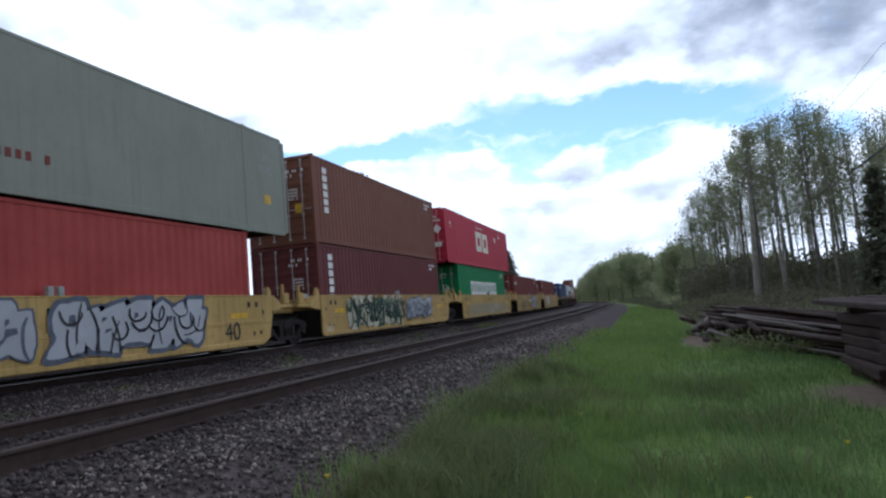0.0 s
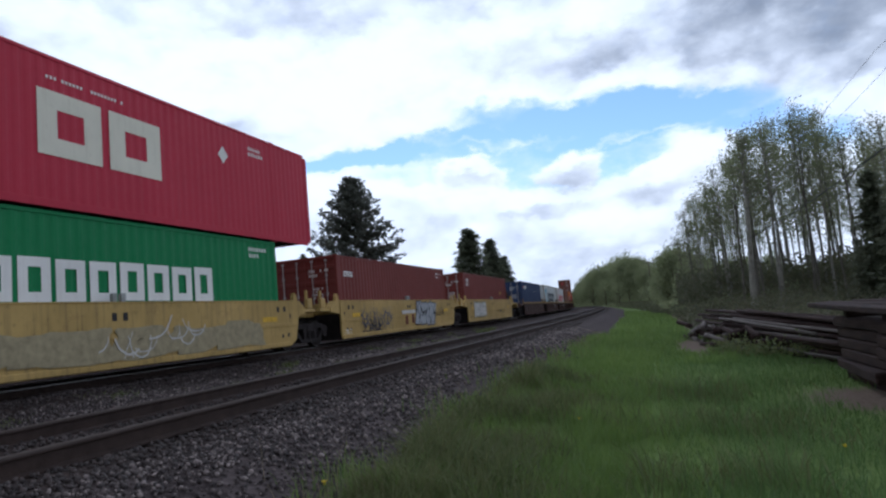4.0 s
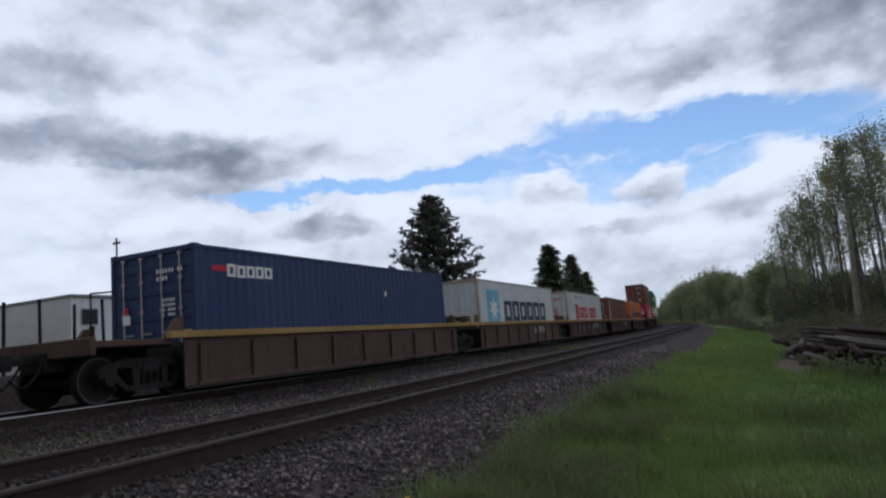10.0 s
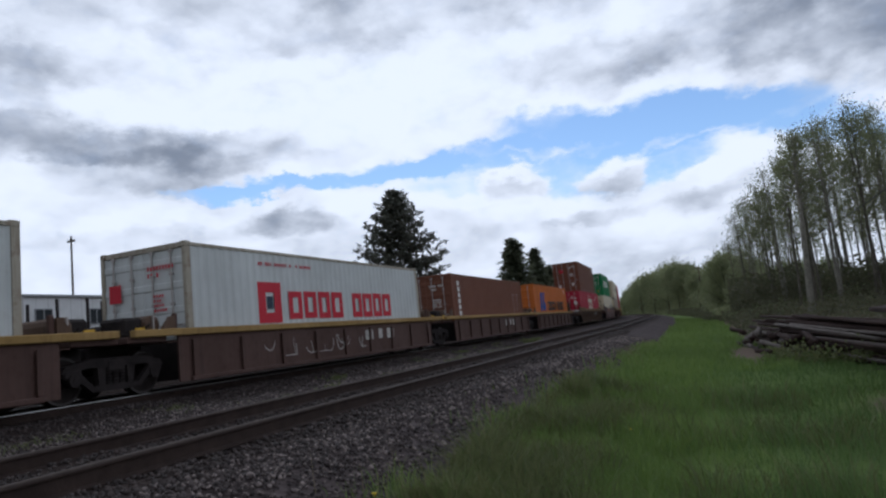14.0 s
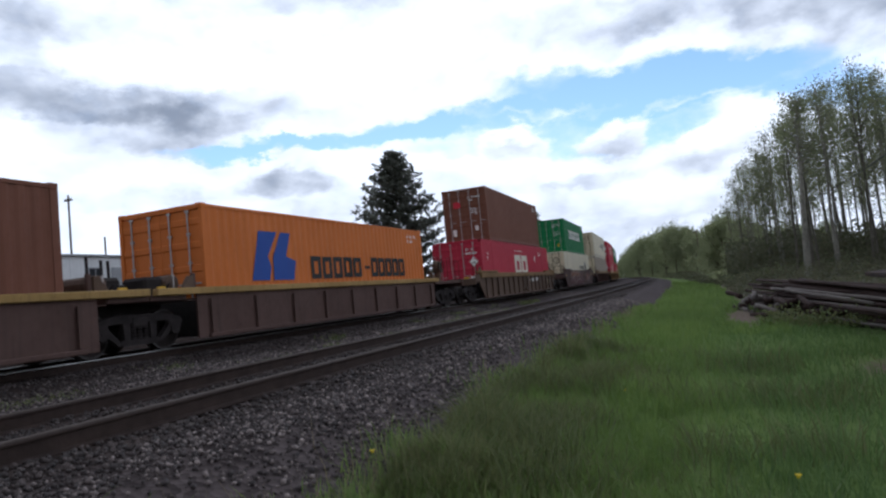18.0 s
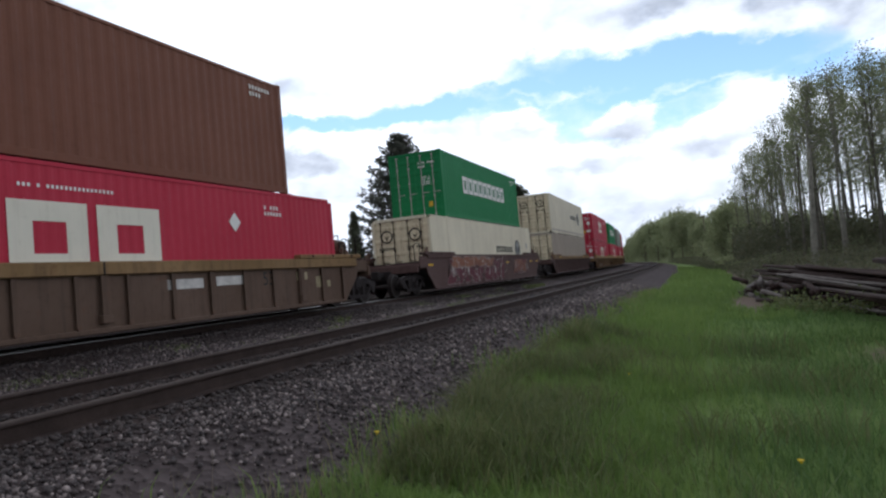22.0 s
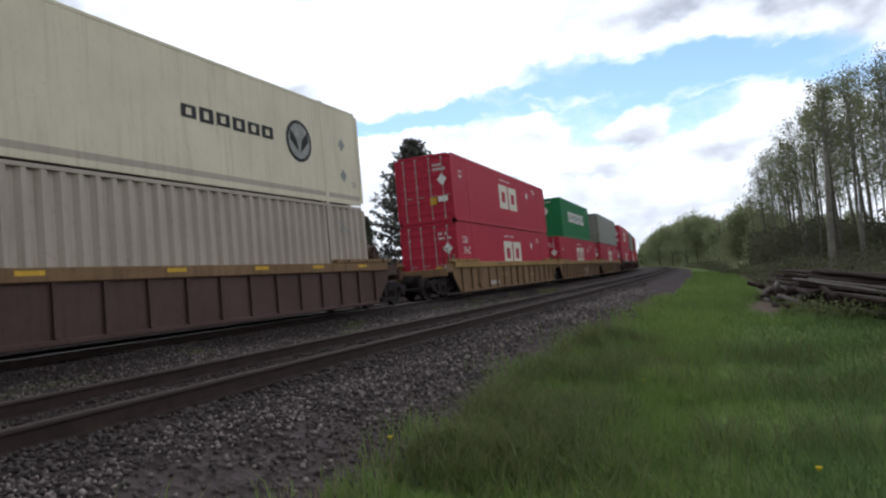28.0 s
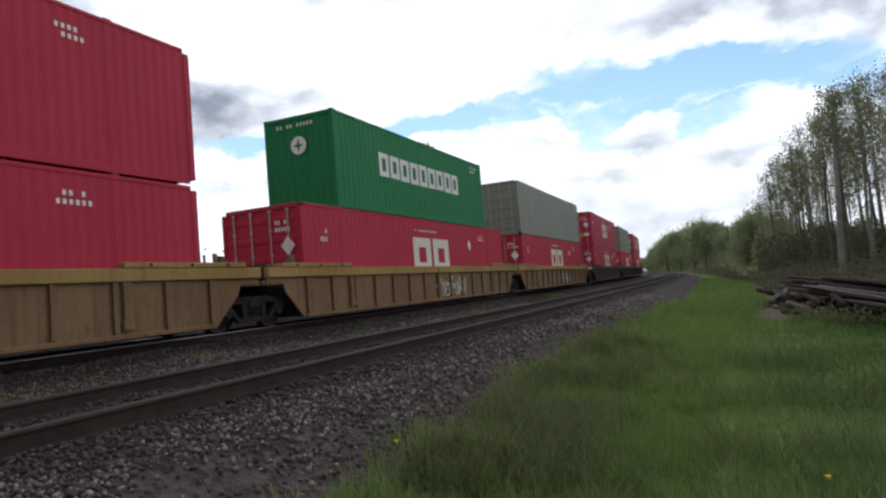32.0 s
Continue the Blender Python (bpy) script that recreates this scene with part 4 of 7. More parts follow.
def bogie(parent, y):
    """A two-axle truck under a car; its wheelsets roll."""
    def frames():
        b = MB()
        for sx in (-1.10, 0.98):
            b.prism([(-1.14, 0.54), (-1.06, 0.66), (-0.56, 0.76), (0.56, 0.76), (1.06, 0.66), (1.14, 0.54), (0.62, 0.60), (-0.62, 0.60)], "x", sx, sx + 0.12)
            b.prism([(-0.52, 0.17), (0.52, 0.17), (0.46, 0.28), (-0.46, 0.28)], "x", sx, sx + 0.12)
            for k in (-1, 1):
                b.prism([(k * 0.40, 0.18), (k * 0.52, 0.17), (k * 0.98, 0.54), (k * 0.82, 0.58)], "x", sx, sx + 0.12)
                b.prism([(k * 0.26, 0.25), (k * 0.38, 0.25), (k * 0.42, 0.64), (k * 0.24, 0.64)], "x", sx, sx + 0.12)
                b.box(sx - 0.01, sx + 0.13, min(k * 0.74, k * 1.10), max(k * 0.74, k * 1.10), 0.44, 0.60, 0.03)
                b.tube((sx - 0.03, k * 0.89, 0.42), (sx + 0.15, k * 0.89, 0.42), 0.12, n=12)
                b.tube((sx - 0.04, k * 0.89, 0.42), (sx + 0.16, k * 0.89, 0.42), 0.05, n=6)
            for k in (-0.15, 0.0, 0.15):
                for z in (0.29, 0.35, 0.41, 0.47, 0.53):
                    b.tube((sx + 0.06, k, z), (sx + 0.06, k, z + 0.035), 0.068, n=8)
        b.box(-1.12, 1.12, -0.2, 0.2, 0.50, 0.72, 0.03)
        for k in (-1, 1):
            b.box(-0.9, 0.9, min(k * 0.30, k * 0.36), max(k * 0.30, k * 0.36), 0.34, 0.46, 0.01)
        return b.mesh("bogie")

    def axle():
        b = MB().tube((-1.1, 0, 0), (1.1, 0, 0), 0.075, n=10)
        for sg in (-1, 1):
            b.tube((sg * 0.69, 0, 0), (sg * 0.80, 0, 0), 0.42, n=26)
            b.tube((sg * 0.66, 0, 0), (sg * 0.69, 0, 0), 0.446, n=26)
            b.tube((sg * 0.80, 0, 0), (sg * 0.86, 0, 0), 0.14, 0.10, n=12)
            for k in range(4):
                a = k * math.pi / 2
                b.tube((sg * 0.80, 0.26 * math.cos(a), 0.26 * math.sin(a)), (sg * 0.808, 0.26 * math.cos(a), 0.26 * math.sin(a)), 0.045, n=6)
        b.first = len(b.f)
        for sg in (-1, 1):
            ring = [(sg * 0.802, r_ * math.cos(2 * math.pi * k / 26), r_ * math.sin(2 * math.pi * k / 26)) for r_ in (0.375, 0.418) for k in range(26)]
            b.add(ring, [(k, (k + 1) % 26, 26 + (k + 1) % 26, 26 + k) for k in range(26)])
        m = b.mesh("wheelset", fix=False)
        m.materials.append(M["tread"])
        for i, q in enumerate(m.polygons):
            q.material_index = 1 if i >= b.first else 0
        return m
    t = part("bogie", cached("bogie", frames), "bogie", parent, "grimy cast-steel bogie", at=pose(0, y, 0))
    for dy in (-0.89, 0.89):
        w = part("wheelset", cached("axle", axle), "wheel", t, "steel wheels on an axle")
        WHEELS.append((w, pose(0, dy, 0.42)))


def coupler(parent, y, d):
    b = MB().box(-0.09, 0.09, min(y, y + d * 0.75), max(y, y + d * 0.75), 0.78, 0.92, 0.02)
    b.box(-0.16, 0.14, min(y + d * 0.55, y + d * 0.85), max(y + d * 0.55, y + d * 0.85), 0.70, 1.0, 0.03)
    part("coupler", b, "iron", parent)
    for sx in (-0.3, 0.3):
        h = MB()
        p = [Vector((sx, y + d * f, 0.8 - 0.4 * math.sin(f * math.pi) ** 1)) for f in (0, 0.2, 0.4, 0.6, 0.8)]
        for a, c in zip(p, p[1:]):
            h.tube(a, c, 0.022, n=6)
        part("air_hose", h, "iron", parent)


def hand_brake(parent, x, y, z):
    """Brake wheel on its stand with bent grab rails round it."""
    b = MB()
    for k in range(16):
        a, c = 2 * math.pi * k / 16, 2 * math.pi * (k + 1) / 16
        b.tube((x, y + 0.28 * math.cos(a), z + 0.65 + 0.28 * math.sin(a)), (x, y + 0.28 * math.cos(c), z + 0.65 + 0.28 * math.sin(c)), 0.017, n=6)
    for k in range(5):
        a = 2 * math.pi * k / 5
        b.tube((x, y, z + 0.65), (x, y + 0.28 * math.cos(a), z + 0.65 + 0.28 * math.sin(a)), 0.012, n=5)
    part("brake_wheel", b, "iron", parent, "spoked hand-brake wheel")
    part("brake_housing", MB().tube((x - 0.30, y, z + 0.62), (x - 0.06, y, z + 0.62), 0.31, 0.24, n=12), "car_umber", parent, "rusty brown brake housing")
    part("brake_stand", MB().box(x - 0.26, x - 0.08, y - 0.11, y + 0.11, z, z + 0.50, 0.03), "car_umber", parent)
    for dy in (-0.75, 0.65):
        r = MB()
        pts = [(x, y + dy, z - 0.1), (x, y + dy, z + 0.95), (x, y + dy + 0.4, z + 1.02), (x, y + dy + 0.4, z + 0.5)]
        for a, c in zip(pts, pts[1:]):
            r.tube(a, c, 0.016, n=6)
        part("grab_rail", r, "iron", parent)


def sides(parent, key, poly, x0, x1, material, label=""):
    for sg in (-1, 1):
        m = cached((key, sg), lambda: MB().prism(poly, "x", min(sg * x0, sg * x1), max(sg * x0, sg * x1)).mesh("side_sheet"))
        part("side_sheet", m, material, parent, label)


def beams(parent, name, key, spans, x0, x1, z0, z1, material, ch=0.012):
    for y0, y1 in spans:
        for sg in (-1, 1):
            m = cached((key, y0, y1, sg), lambda: MB().box(min(sg * x0, sg * x1), max(sg * x0, sg * x1), y0, y1, z0, z1, ch).mesh(name))
            part(name, m, material, parent)


def well_floor(parent, key, L):
    for y, d, z in ((0.1, 0.4, 0.225), (L / 2 - 0.2, 0.4, 0.225), (L - 0.5, 0.4, 0.225), (L * 0.22, 0.12, 0.2), (L * 0.36, 0.12, 0.2), (L * 0.64, 0.12, 0.2), (L * 0.78, 0.12, 0.2)):
        part("floor_beam", cached(("beam", d), lambda: MB().box(-1.34, 1.34, 0, d, 0.17, z).mesh("floor_beam")), "iron", parent, at=pose(0, y, 0))


def yellow_car(s, label, near_bogie=True, last=False):
    L = L40
    car = tagged(new("well_car"), label, "railway wagon", "wagons of the freight train")
    poly = [(-0.30, 0.16), (L + 0.15, 0.16), (L + 0.45, 0.30), (L + 0.62, 0.85), (L + 0.62, 1.33), (L + 0.50, 1.43), (-0.30, 1.43), (-0.38, 1.36), (-0.38, 0.25)]
    sides(car, "y_side", poly, 1.40, 1.45, "yellow")
    beams(car, "top_chord", "y_top", [(-0.30, L + 0.5)], 1.36, 1.462, 1.40, 1.435, "yellow")
    beams(car, "side_sill", "y_sill", [(-0.30, L + 0.1)], 1.38, 1.475, 0.15, 0.28, "yellow", 0.02)
    beams(car, "side_fold", "y_fold", [(-0.36, L + 0.55)], 1.452, 1.466, 0.70, 0.80, "yellow", 0.006)
    well_floor(car, "y", L)
    for y, d in ((-0.45, -1), (L + 0.45, 1)):
        far = d > 0
        part("end_wall", MB().box(-1.38, 1.38, y - d * 0.33 - 0.02, y - d * 0.33 + 0.02, 0.14, 1.30, 0.008), "iron", car)
        part("centre_sill", MB().box(-0.5, 0.5, min(y - d * 0.3, y + d * 1.2), max(y - d * 0.3, y + d * 1.2), 0.76, 0.95, 0.02), "iron", car)
        reach = 3.3 if (last and far) else 1.78
        part("cross_beam", MB().box(-1.42, 1.42, min(y, y + d * 0.28), max(y, y + d * 0.28), 1.00, 1.36, 0.02), "yellow", car)
        part("end_deck", MB().box(-0.62, 0.62, min(y + d * 0.2, y + d * (reach - 0.45)), max(y + d * 0.2, y + d * (reach - 0.45)), 0.95, 1.16, 0.02), "yellow", car)
        part("deck_edge", MB().box(0.9, 1.42, min(y + d * 0.28, y + d * (reach - 0.5)), max(y + d * 0.28, y + d * (reach - 0.5)), 1.08, 1.18, 0.015), "yellow", car)
        part("deck_edge", MB().box(-1.42, -0.9, min(y + d * 0.28, y + d * (reach - 0.5)), max(y + d * 0.28, y + d * (reach - 0.5)), 1.08, 1.18, 0.015), "yellow", car)
        part("bulkhead_plate", MB().box(-0.55, 0.55, min(y + d * 0.5, y + d * 0.56), max(y + d * 0.5, y + d * 0.56), 0.9, 1.5, 0.01), "car_dark", car, "rusty brown centre plate")
        for sx in (-1.42, 1.32):
            g = [(min(y, y + d * 0.18) + a, z) for a, z in ((0, 1.3), (0.24, 1.3), (0.20, 1.56), (0.10, 1.66), (0.03, 1.56))]
            part("guide_casting", MB().prism(g, "x", sx, sx + 0.10), "yellow", car)
        part("stanchion", MB().box(1.24, 1.32, y + d * 1.0 - 0.04, y + d * 1.0 + 0.04, 1.1, 1.75, 0.012), "yellow", car)
        part("stanchion", MB().box(-1.32, -1.24, y + d * 1.0 - 0.04, y + d * 1.0 + 0.04, 1.1, 1.75, 0.012), "yellow", car)
        for sx in (-1.44, 1.24):
            part("corner_gusset", MB().prism([(y - d * 0.02, 0.98), (y + d * 0.62, 1.06), (y + d * 0.62, 1.20), (y + d * 0.30, 1.42), (y - d * 0.02, 1.42)], "x", sx, sx + 0.20), "yellow", car)
            part("deck_post", MB().box(sx + 0.04, sx + 0.16, min(y + d * 0.86, y + d * 1.16), max(y + d * 0.86, y + d * 1.16), 1.19, 1.50, 0.02), "yellow", car)
        part("end_plate", MB().box(-0.50, 0.50, min(y + d * 0.62, y + d * (reach - 0.55)), max(y + d * 0.62, y + d * (reach - 0.55)), 1.165, 1.42, 0.03), "car_dark", car, "rusty brown box between the car ends")
        part("hose_rack", MB().tube((1.0, y + d * 0.3, 1.1), (0.9, y + d * 1.2, 1.25), 0.03, n=6), "iron", car)
        # slots are flat black bars, the dark of the holes painted on
        marks(car, "lifting_slot", [(y - d * 0.62, y - d * 0.62 + 0.12, 1.12, 1.26), (y - d * 0.95, y - d * 0.95 + 0.12, 1.12, 1.26), (y - d * 0.3, y - d * 0.3 + 0.06, 0.93, 1.05)], "mark_black", 1.451)
        marks(car, "jacking_slot", [(y - d * 0.45, y - d * 0.45 + 0.09, 0.42, 0.52), (y - d * 0.75, y - d * 0.75 + 0.09, 0.40, 0.50)], "mark_black", 1.451)
        marks(car, "reflector", [(y - d * 1.3 - 0.35, y - d * 1.3 + 0.35, 0.86, 0.99)], "mark_yellow", 1.4512, "yellow reflector strip")
    for k in (-0.17, 0.05):
        part("mid_bracket", MB().box(1.37, 1.46, L / 2 + k, L / 2 + k + 0.12, 1.43, 1.60, 0.01), "mark_grey", car, "worn grey bracket on the side's top")
    # middle slots, likewise black bars for shaded holes
    marks(car, "lifting_slot", [(L / 2 - 0.2, L / 2 - 0.08, 1.06, 1.22), (L / 2 + 0.08, L / 2 + 0.2, 1.06, 1.22)], "mark_black", 1.451)
    if near_bogie:
        bogie(car, -1.88)
    if last:
        bogie(car, L + 2.35)
        coupler(car, L + 3.3, 0.7)
        hand_brake(car, 0.95, L + 2.2, 1.17)
        part("end_sill", MB().box(-1.4, 1.4, L + 3.05, L + 3.25, 0.82, 1.12, 0.02), "yellow", car)
    MOVERS.append((car, s, L, 0, 0))
    return car


def ribbed_car(s, label, L, color, chord, near=1.8, far=1.8, steps=True, rib_gap=1.0, first=False, last=False, far_bogie=False, smooth=False, top=1.40, slope=True):
    """A well car with side ribs and a heavy top chord; its ends slope up over the bogies."""
    car = tagged(new("well_car"), label, "railway wagon", "wagons of the freight train")
    key = (color, L, near, far, top, smooth)
    if slope:
        poly = [(-0.25, 0.15), (L + 0.25, 0.15), (L + 0.95, 0.80), (L + 1.05, 1.02), (L + 1.65, 1.02), (L + 1.65, top - 0.06), (-1.65, top - 0.06), (-1.65, 1.02), (-1.05, 1.02), (-0.95, 0.80)]
    else:
        poly = [(-0.50, 0.15), (L + 0.50, 0.15), (L + 0.50, top - 0.06), (-0.50, top - 0.06)]
    sides(car, ("side",) + key, poly, *((1.39, 1.435) if smooth else (1.345, 1.385)), color)
    spans = [(-0.9 if first else -(near - 0.12), L + 0.9 if last else L + far - 0.12)]
    beams(car, "top_chord", ("chord",) + key, spans, 1.33, 1.475, top - (0.14 if smooth or top < 1.3 else 0.24), top, chord, 0.015)
    beams(car, "side_sill", ("sill",) + key, [(-0.2, L + 0.2)], 1.36, 1.46, 0.14, 0.23, color, 0.015)
    if steps:
        for a, b in ((-1.15, 2.05), (L - 2.05, L + 1.15)):
            beams(car, "raised_ledge", ("ledge", a) + key, [(a, b)], 1.22, 1.49, top + 0.002, top + 0.11, chord if not smooth else color, 0.015)
            for k in (0.18, 0.5, 0.82):
                part("ledge_lug", MB().box(1.491, 1.515, a + (b - a) * k - 0.03, a + (b - a) * k + 0.03, top + 0.03, top + 0.09, 0.004), "iron", car)
    if not smooth:
        rib = cached(("rib", top, color), lambda: MB().box(1.386, 1.442, -0.014, 0.014, 0.231, top - 0.245).box(1.442, 1.456, -0.052, 0.052, 0.245, top - 0.25, 0.004).mesh("rib"))
        if color in ("car_tan", "car_umber"):
            post = cached(("side_post", top), lambda: MB().box(1.4575, 1.480, -0.085, 0.085, 0.46, top - 0.25, 0.006).box(1.386, 1.50, -0.11, 0.11, 0.30, 0.455, 0.012).mesh("side_post"))
            seam = cached(("chord_seam", top), lambda: MB().box(1.4755, 1.480, -0.02, 0.02, top - 0.24, top - 0.002).mesh("chord_seam"))
            for y in (2.0, L / 2, L - 2.0):
                part("side_post", post, "chord_dull" if color == "car_tan" else color, car, at=pose(0, y, 0))
            part("chord_seam", seam, "iron", car, at=pose(0, L / 2, 0))
        n = int((L + 1.0) / rib_gap)
        for i in range(n + 1):
            y = -0.1 + (L + 0.2) * i / n
            part("rib", rib, color, car, at=pose(0, y, 0))
            part("rib", rib, color, car, at=pose(0, y, 0, 0, 0, 180))
    well_floor(car, L, L)
    for y, d, reach, end in ((-0.45, -1, near, first), (L + 0.45, 1, far, last)):
        part("cross_beam", MB().box(-1.34, 1.34, min(y, y + d * 0.3), max(y, y + d * 0.3), 0.95, top - 0.25, 0.02), color, car)
        part("end_deck", MB().box(-1.34, 1.34, min(y + d * 0.3, y + d * (reach - 0.5)), max(y + d * 0.3, y + d * (reach - 0.5)), 0.98, 1.10, 0.015), color, car)
        part("end_wall", MB().box(-1.34, 1.34, y - d * 0.33 - 0.02, y - d * 0.33 + 0.02, 0.18, top - 0.2, 0.008), "iron", car)
        part("draft_sill", MB().box(-0.35, 0.35, min(y, y + d * (reach - 0.45)), max(y, y + d * (reach - 0.45)), 0.62, 0.98, 0.02), "iron", car)
        if end:
            coupler(car, y + d * (reach - 0.45), d * 0.75)
            part("end_sill", MB().box(-1.42, 1.42, y + d * (reach - 0.55) - 0.06, y + d * (reach - 0.55) + 0.06, 0.85, 1.16, 0.02), color, car)
            r = MB()
            pts = [(1.3, y + d * (reach - 0.6), 1.1), (1.3, y + d * (reach - 0.6), 1.9), (1.3, y + d * (reach - 1.1), 1.95), (1.3, y + d * (reach - 1.1), 1.1)]
            for a, c in zip(pts, pts[1:]):
                r.tube(a, c, 0.016, n=6)
            part("grab_rail", r, "iron", car)
        else:
            part("hose_bundle", MB().tube((-0.4, y + d * 0.4, 1.14), (0.5, y + d * 1.0, 1.30), 0.05, n=6).tube((0.3, y + d * 0.3, 1.15), (1.0, y + d * 0.9, 1.22), 0.035, n=6), "iron", car)
            part("valve_box", MB().box(0.30, 0.95, y + d * 0.75 - 0.26, y + d * 0.75 + 0.26, 1.10, 1.50, 0.06), "iron", car)
            part("air_tank", MB().tube((0.1, y + d * 0.38, 1.34), (1.05, y + d * 0.38, 1.34), 0.19, n=12).tube((1.05, y + d * 0.38, 1.34), (1.10, y + d * 0.38, 1.34), 0.19, 0.12, n=12), "car_umber", car, "rusty brown air tank")
        if not end:
            part("brake_cylinder", MB().tube((-0.2, y + d * 0.95, 1.27), (0.45, y + d * 0.95, 1.27), 0.13, n=12), "iron", car)
            part("pipe", MB().tube((1.05, y + d * 0.25, 1.13), (1.12, y + d * (reach - 0.55), 1.16), 0.022, n=6), "iron", car)
            part("pipe", MB().tube((0.95, y + d * 0.6, 1.13), (1.20, y + d * 0.6, 1.34), 0.020, n=6), "iron", car)
            part("lever", MB().box(1.10, 1.14, y + d * 0.42 - 0.02, y + d * 0.42 + 0.02, 1.10, 1.52, 0.006), "rod", car, "grey steel lever")
            part("tag_plate", MB().box(1.16, 1.19, min(y + d * 0.7, y + d * 0.92), max(y + d * 0.7, y + d * 0.92), 1.11, 1.28, 0.004), "mark_yellow", car, "small yellow plate")
        for sx in (-1.34, 1.24):
            part("container_guide", MB().prism([(y + d * 0.06, top - 0.12), (y + d * 0.42, top - 0.12), (y + d * 0.34, top + 0.04), (y + d * 0.16, top + 0.26), (y + d * 0.06, top + 0.26)], "x", sx, sx + 0.10), "car_umber", car)
        for sx in (-1.30, 1.22):
            part("guide_post", MB().box(sx, sx + 0.08, y - 0.05, y + 0.05, top - 0.1, top + 0.32, 0.015), color, car)
    bogie(car, -(near if not first else near - 1.55 if near > 2.5 else near - 0.3))
    if far_bogie:
        bogie(car, L + (far - 1.55 if far > 2.5 else far - 0.3))
    MOVERS.append((car, s, L, 0, 0))
    return car


def reflectors(car, ys, z, x):
    for y in ys:
        marks(car, "reflector", [(y, y + 0.5, z, z + 0.08)], "mark_yellow", x, "yellow reflector strip")


# ---------------------------------------------------------------- the train, from its head to its tail
HC, STD = 2.896, 2.59
LOW, MIDZ = 0.234, 3.135          # floor of the wells; top of a high-cube container in them


def crimson_marks(c, end=True, seed=1, size_mark=True):
    x = W53 - 0.004
    z0 = 0.98
    for y in (6.50, 8.15):
        frame_mark(c, "emblem", y, y + 1.45, z0, z0 + 1.22, 0.42, 0.34, "mark_cream", x, "thick cream-white hollow block")
    marks(c, "caption", small_text(6.7, 2.42, [22], seed, 0.06, 0.085), "mark_white", x)
    diamond(c, "mark_white", x, 11.87, 2.05, 0.20)
    marks(c, "fine_print", small_text(13.0, 2.42, [5, 6], seed + 5, 0.09, 0.12) + (small_text(0.85, 2.10, [3, 3], seed + 3, 0.13, 0.12) if size_mark else []), "mark_white", x)
    if end:
        end_marks(c, "fine_print", small_text(0.48, 2.35, [4, 6], seed + 7, 0.11, 0.10), "mark_white")
        end_diamond(c, 0.86, 1.78, 0.22)
        end_marks(c, "label", [(0.25, 0.55, 0.75, 1.05)], "mark_yellow")
        end_marks(c, "label", [(0.62, 1.05, 0.85, 1.08)], "mark_white")


def line_marks(c, seed, x=W40):
    """Codes at a far end of a long-haul box and on its doors."""
    x -= 0.004
    marks(c, "fine_print", small_text(L40 - 1.3, 2.55, [7, 4], seed, 0.10, 0.12), "mark_white", x)


def door_codes(c, seed, x=0.18, material="mark_white"):
    end_marks(c, "fine_print", small_text(x, 2.35, [9, 4], seed, 0.09, 0.085) + small_text(x + 0.15, 1.75, [5, 5, 5, 5], seed + 1, 0.06, 0.075), material)


# five articulated yellow cars
Y = (2.83, 18.77, 34.62, 50.56, 66.57)
car = yellow_car(Y[0], "yellow articulated well car with silver graffiti and a black number", False)
tag(car, 1.478, 0.6, 5.6, 0.34, 1.36, 4, "tag_silver", "tag_slate", 11)
tag(car, 1.478, 6.0, 9.9, 0.34, 1.34, 5, "tag_silver", "tag_slate", 12, 0.3, 0.10)
strokes(car, 1.499, 0.6, 5.6, 0.36, 1.34, 16, "tag_slate", 111, 0.03, 0.06)
strokes(car, 1.499, 6.0, 9.9, 0.36, 1.34, 18, "tag_black", 112, 0.03, 0.06)
lettering(car, "40", "mark_black", 1.468, 10.72, 0.34, 0.62)
car = yellow_car(Y[1], "yellow articulated well car sprayed with green and slate graffiti")
tag(car, 1.478, 1.45, 6.3, 0.30, 1.38, 7, "tag_cream", "tag_pale", 13, 0.1, 0.04)
strokes(car, 1.497, 1.4, 6.4, 0.28, 1.40, 54, "tag_green", 131, 0.06, 0.14)
strokes(car, 1.531, 1.4, 6.5, 0.30, 1.40, 30, "tag_black", 132, 0.03, 0.07)
tag(car, 1.478, 6.9, 10.0, 0.46, 1.32, 5, "tag_silver", "tag_slate", 14, 0.4, 0.06)
strokes(car, 1.499, 6.8, 10.2, 0.42, 1.34, 26, "tag_slate", 133, 0.03, 0.08, 0.5)
lettering(car, "125-T", "mark_white", 1.477, -0.22, 0.30, 0.22)
car = yellow_car(Y[2], "yellow articulated well car with greyed, worn-off paint")
tag(car, 1.478, 0.8, 10.8, 0.30, 0.92, 6, "tag_worn", "tag_worn", 18, 0.2, 0.03)
strokes(car, 1.499, 5.6, 8.6, 0.32, 1.2, 12, "tag_pale", 181, 0.02, 0.05)
car = yellow_car(Y[3], "yellow articulated well car with faint and silver graffiti")
strokes(car, 1.478, 1.2, 4.0, 0.32, 1.32, 34, "tag_slate", 15, 0.02, 0.05)
strokes(car, 1.500, 1.2, 2.8, 0.32, 0.75, 10, "tag_black", 151, 0.03, 0.06)
lettering(car, "125-T", "mark_white", 1.477, -0.22, 0.30, 0.22)
tag(car, 1.478, 6.9, 9.5, 0.30, 1.38, 4, "tag_silver", "tag_black", 16, 0.2)
strokes(car, 1.499, 6.8, 9.6, 0.34, 1.38, 16, "tag_black", 161, 0.025, 0.05)
strokes(car, 1.478, 9.7, 10.8, 0.70, 1.30, 9, "tag_black", 162, 0.02, 0.04)
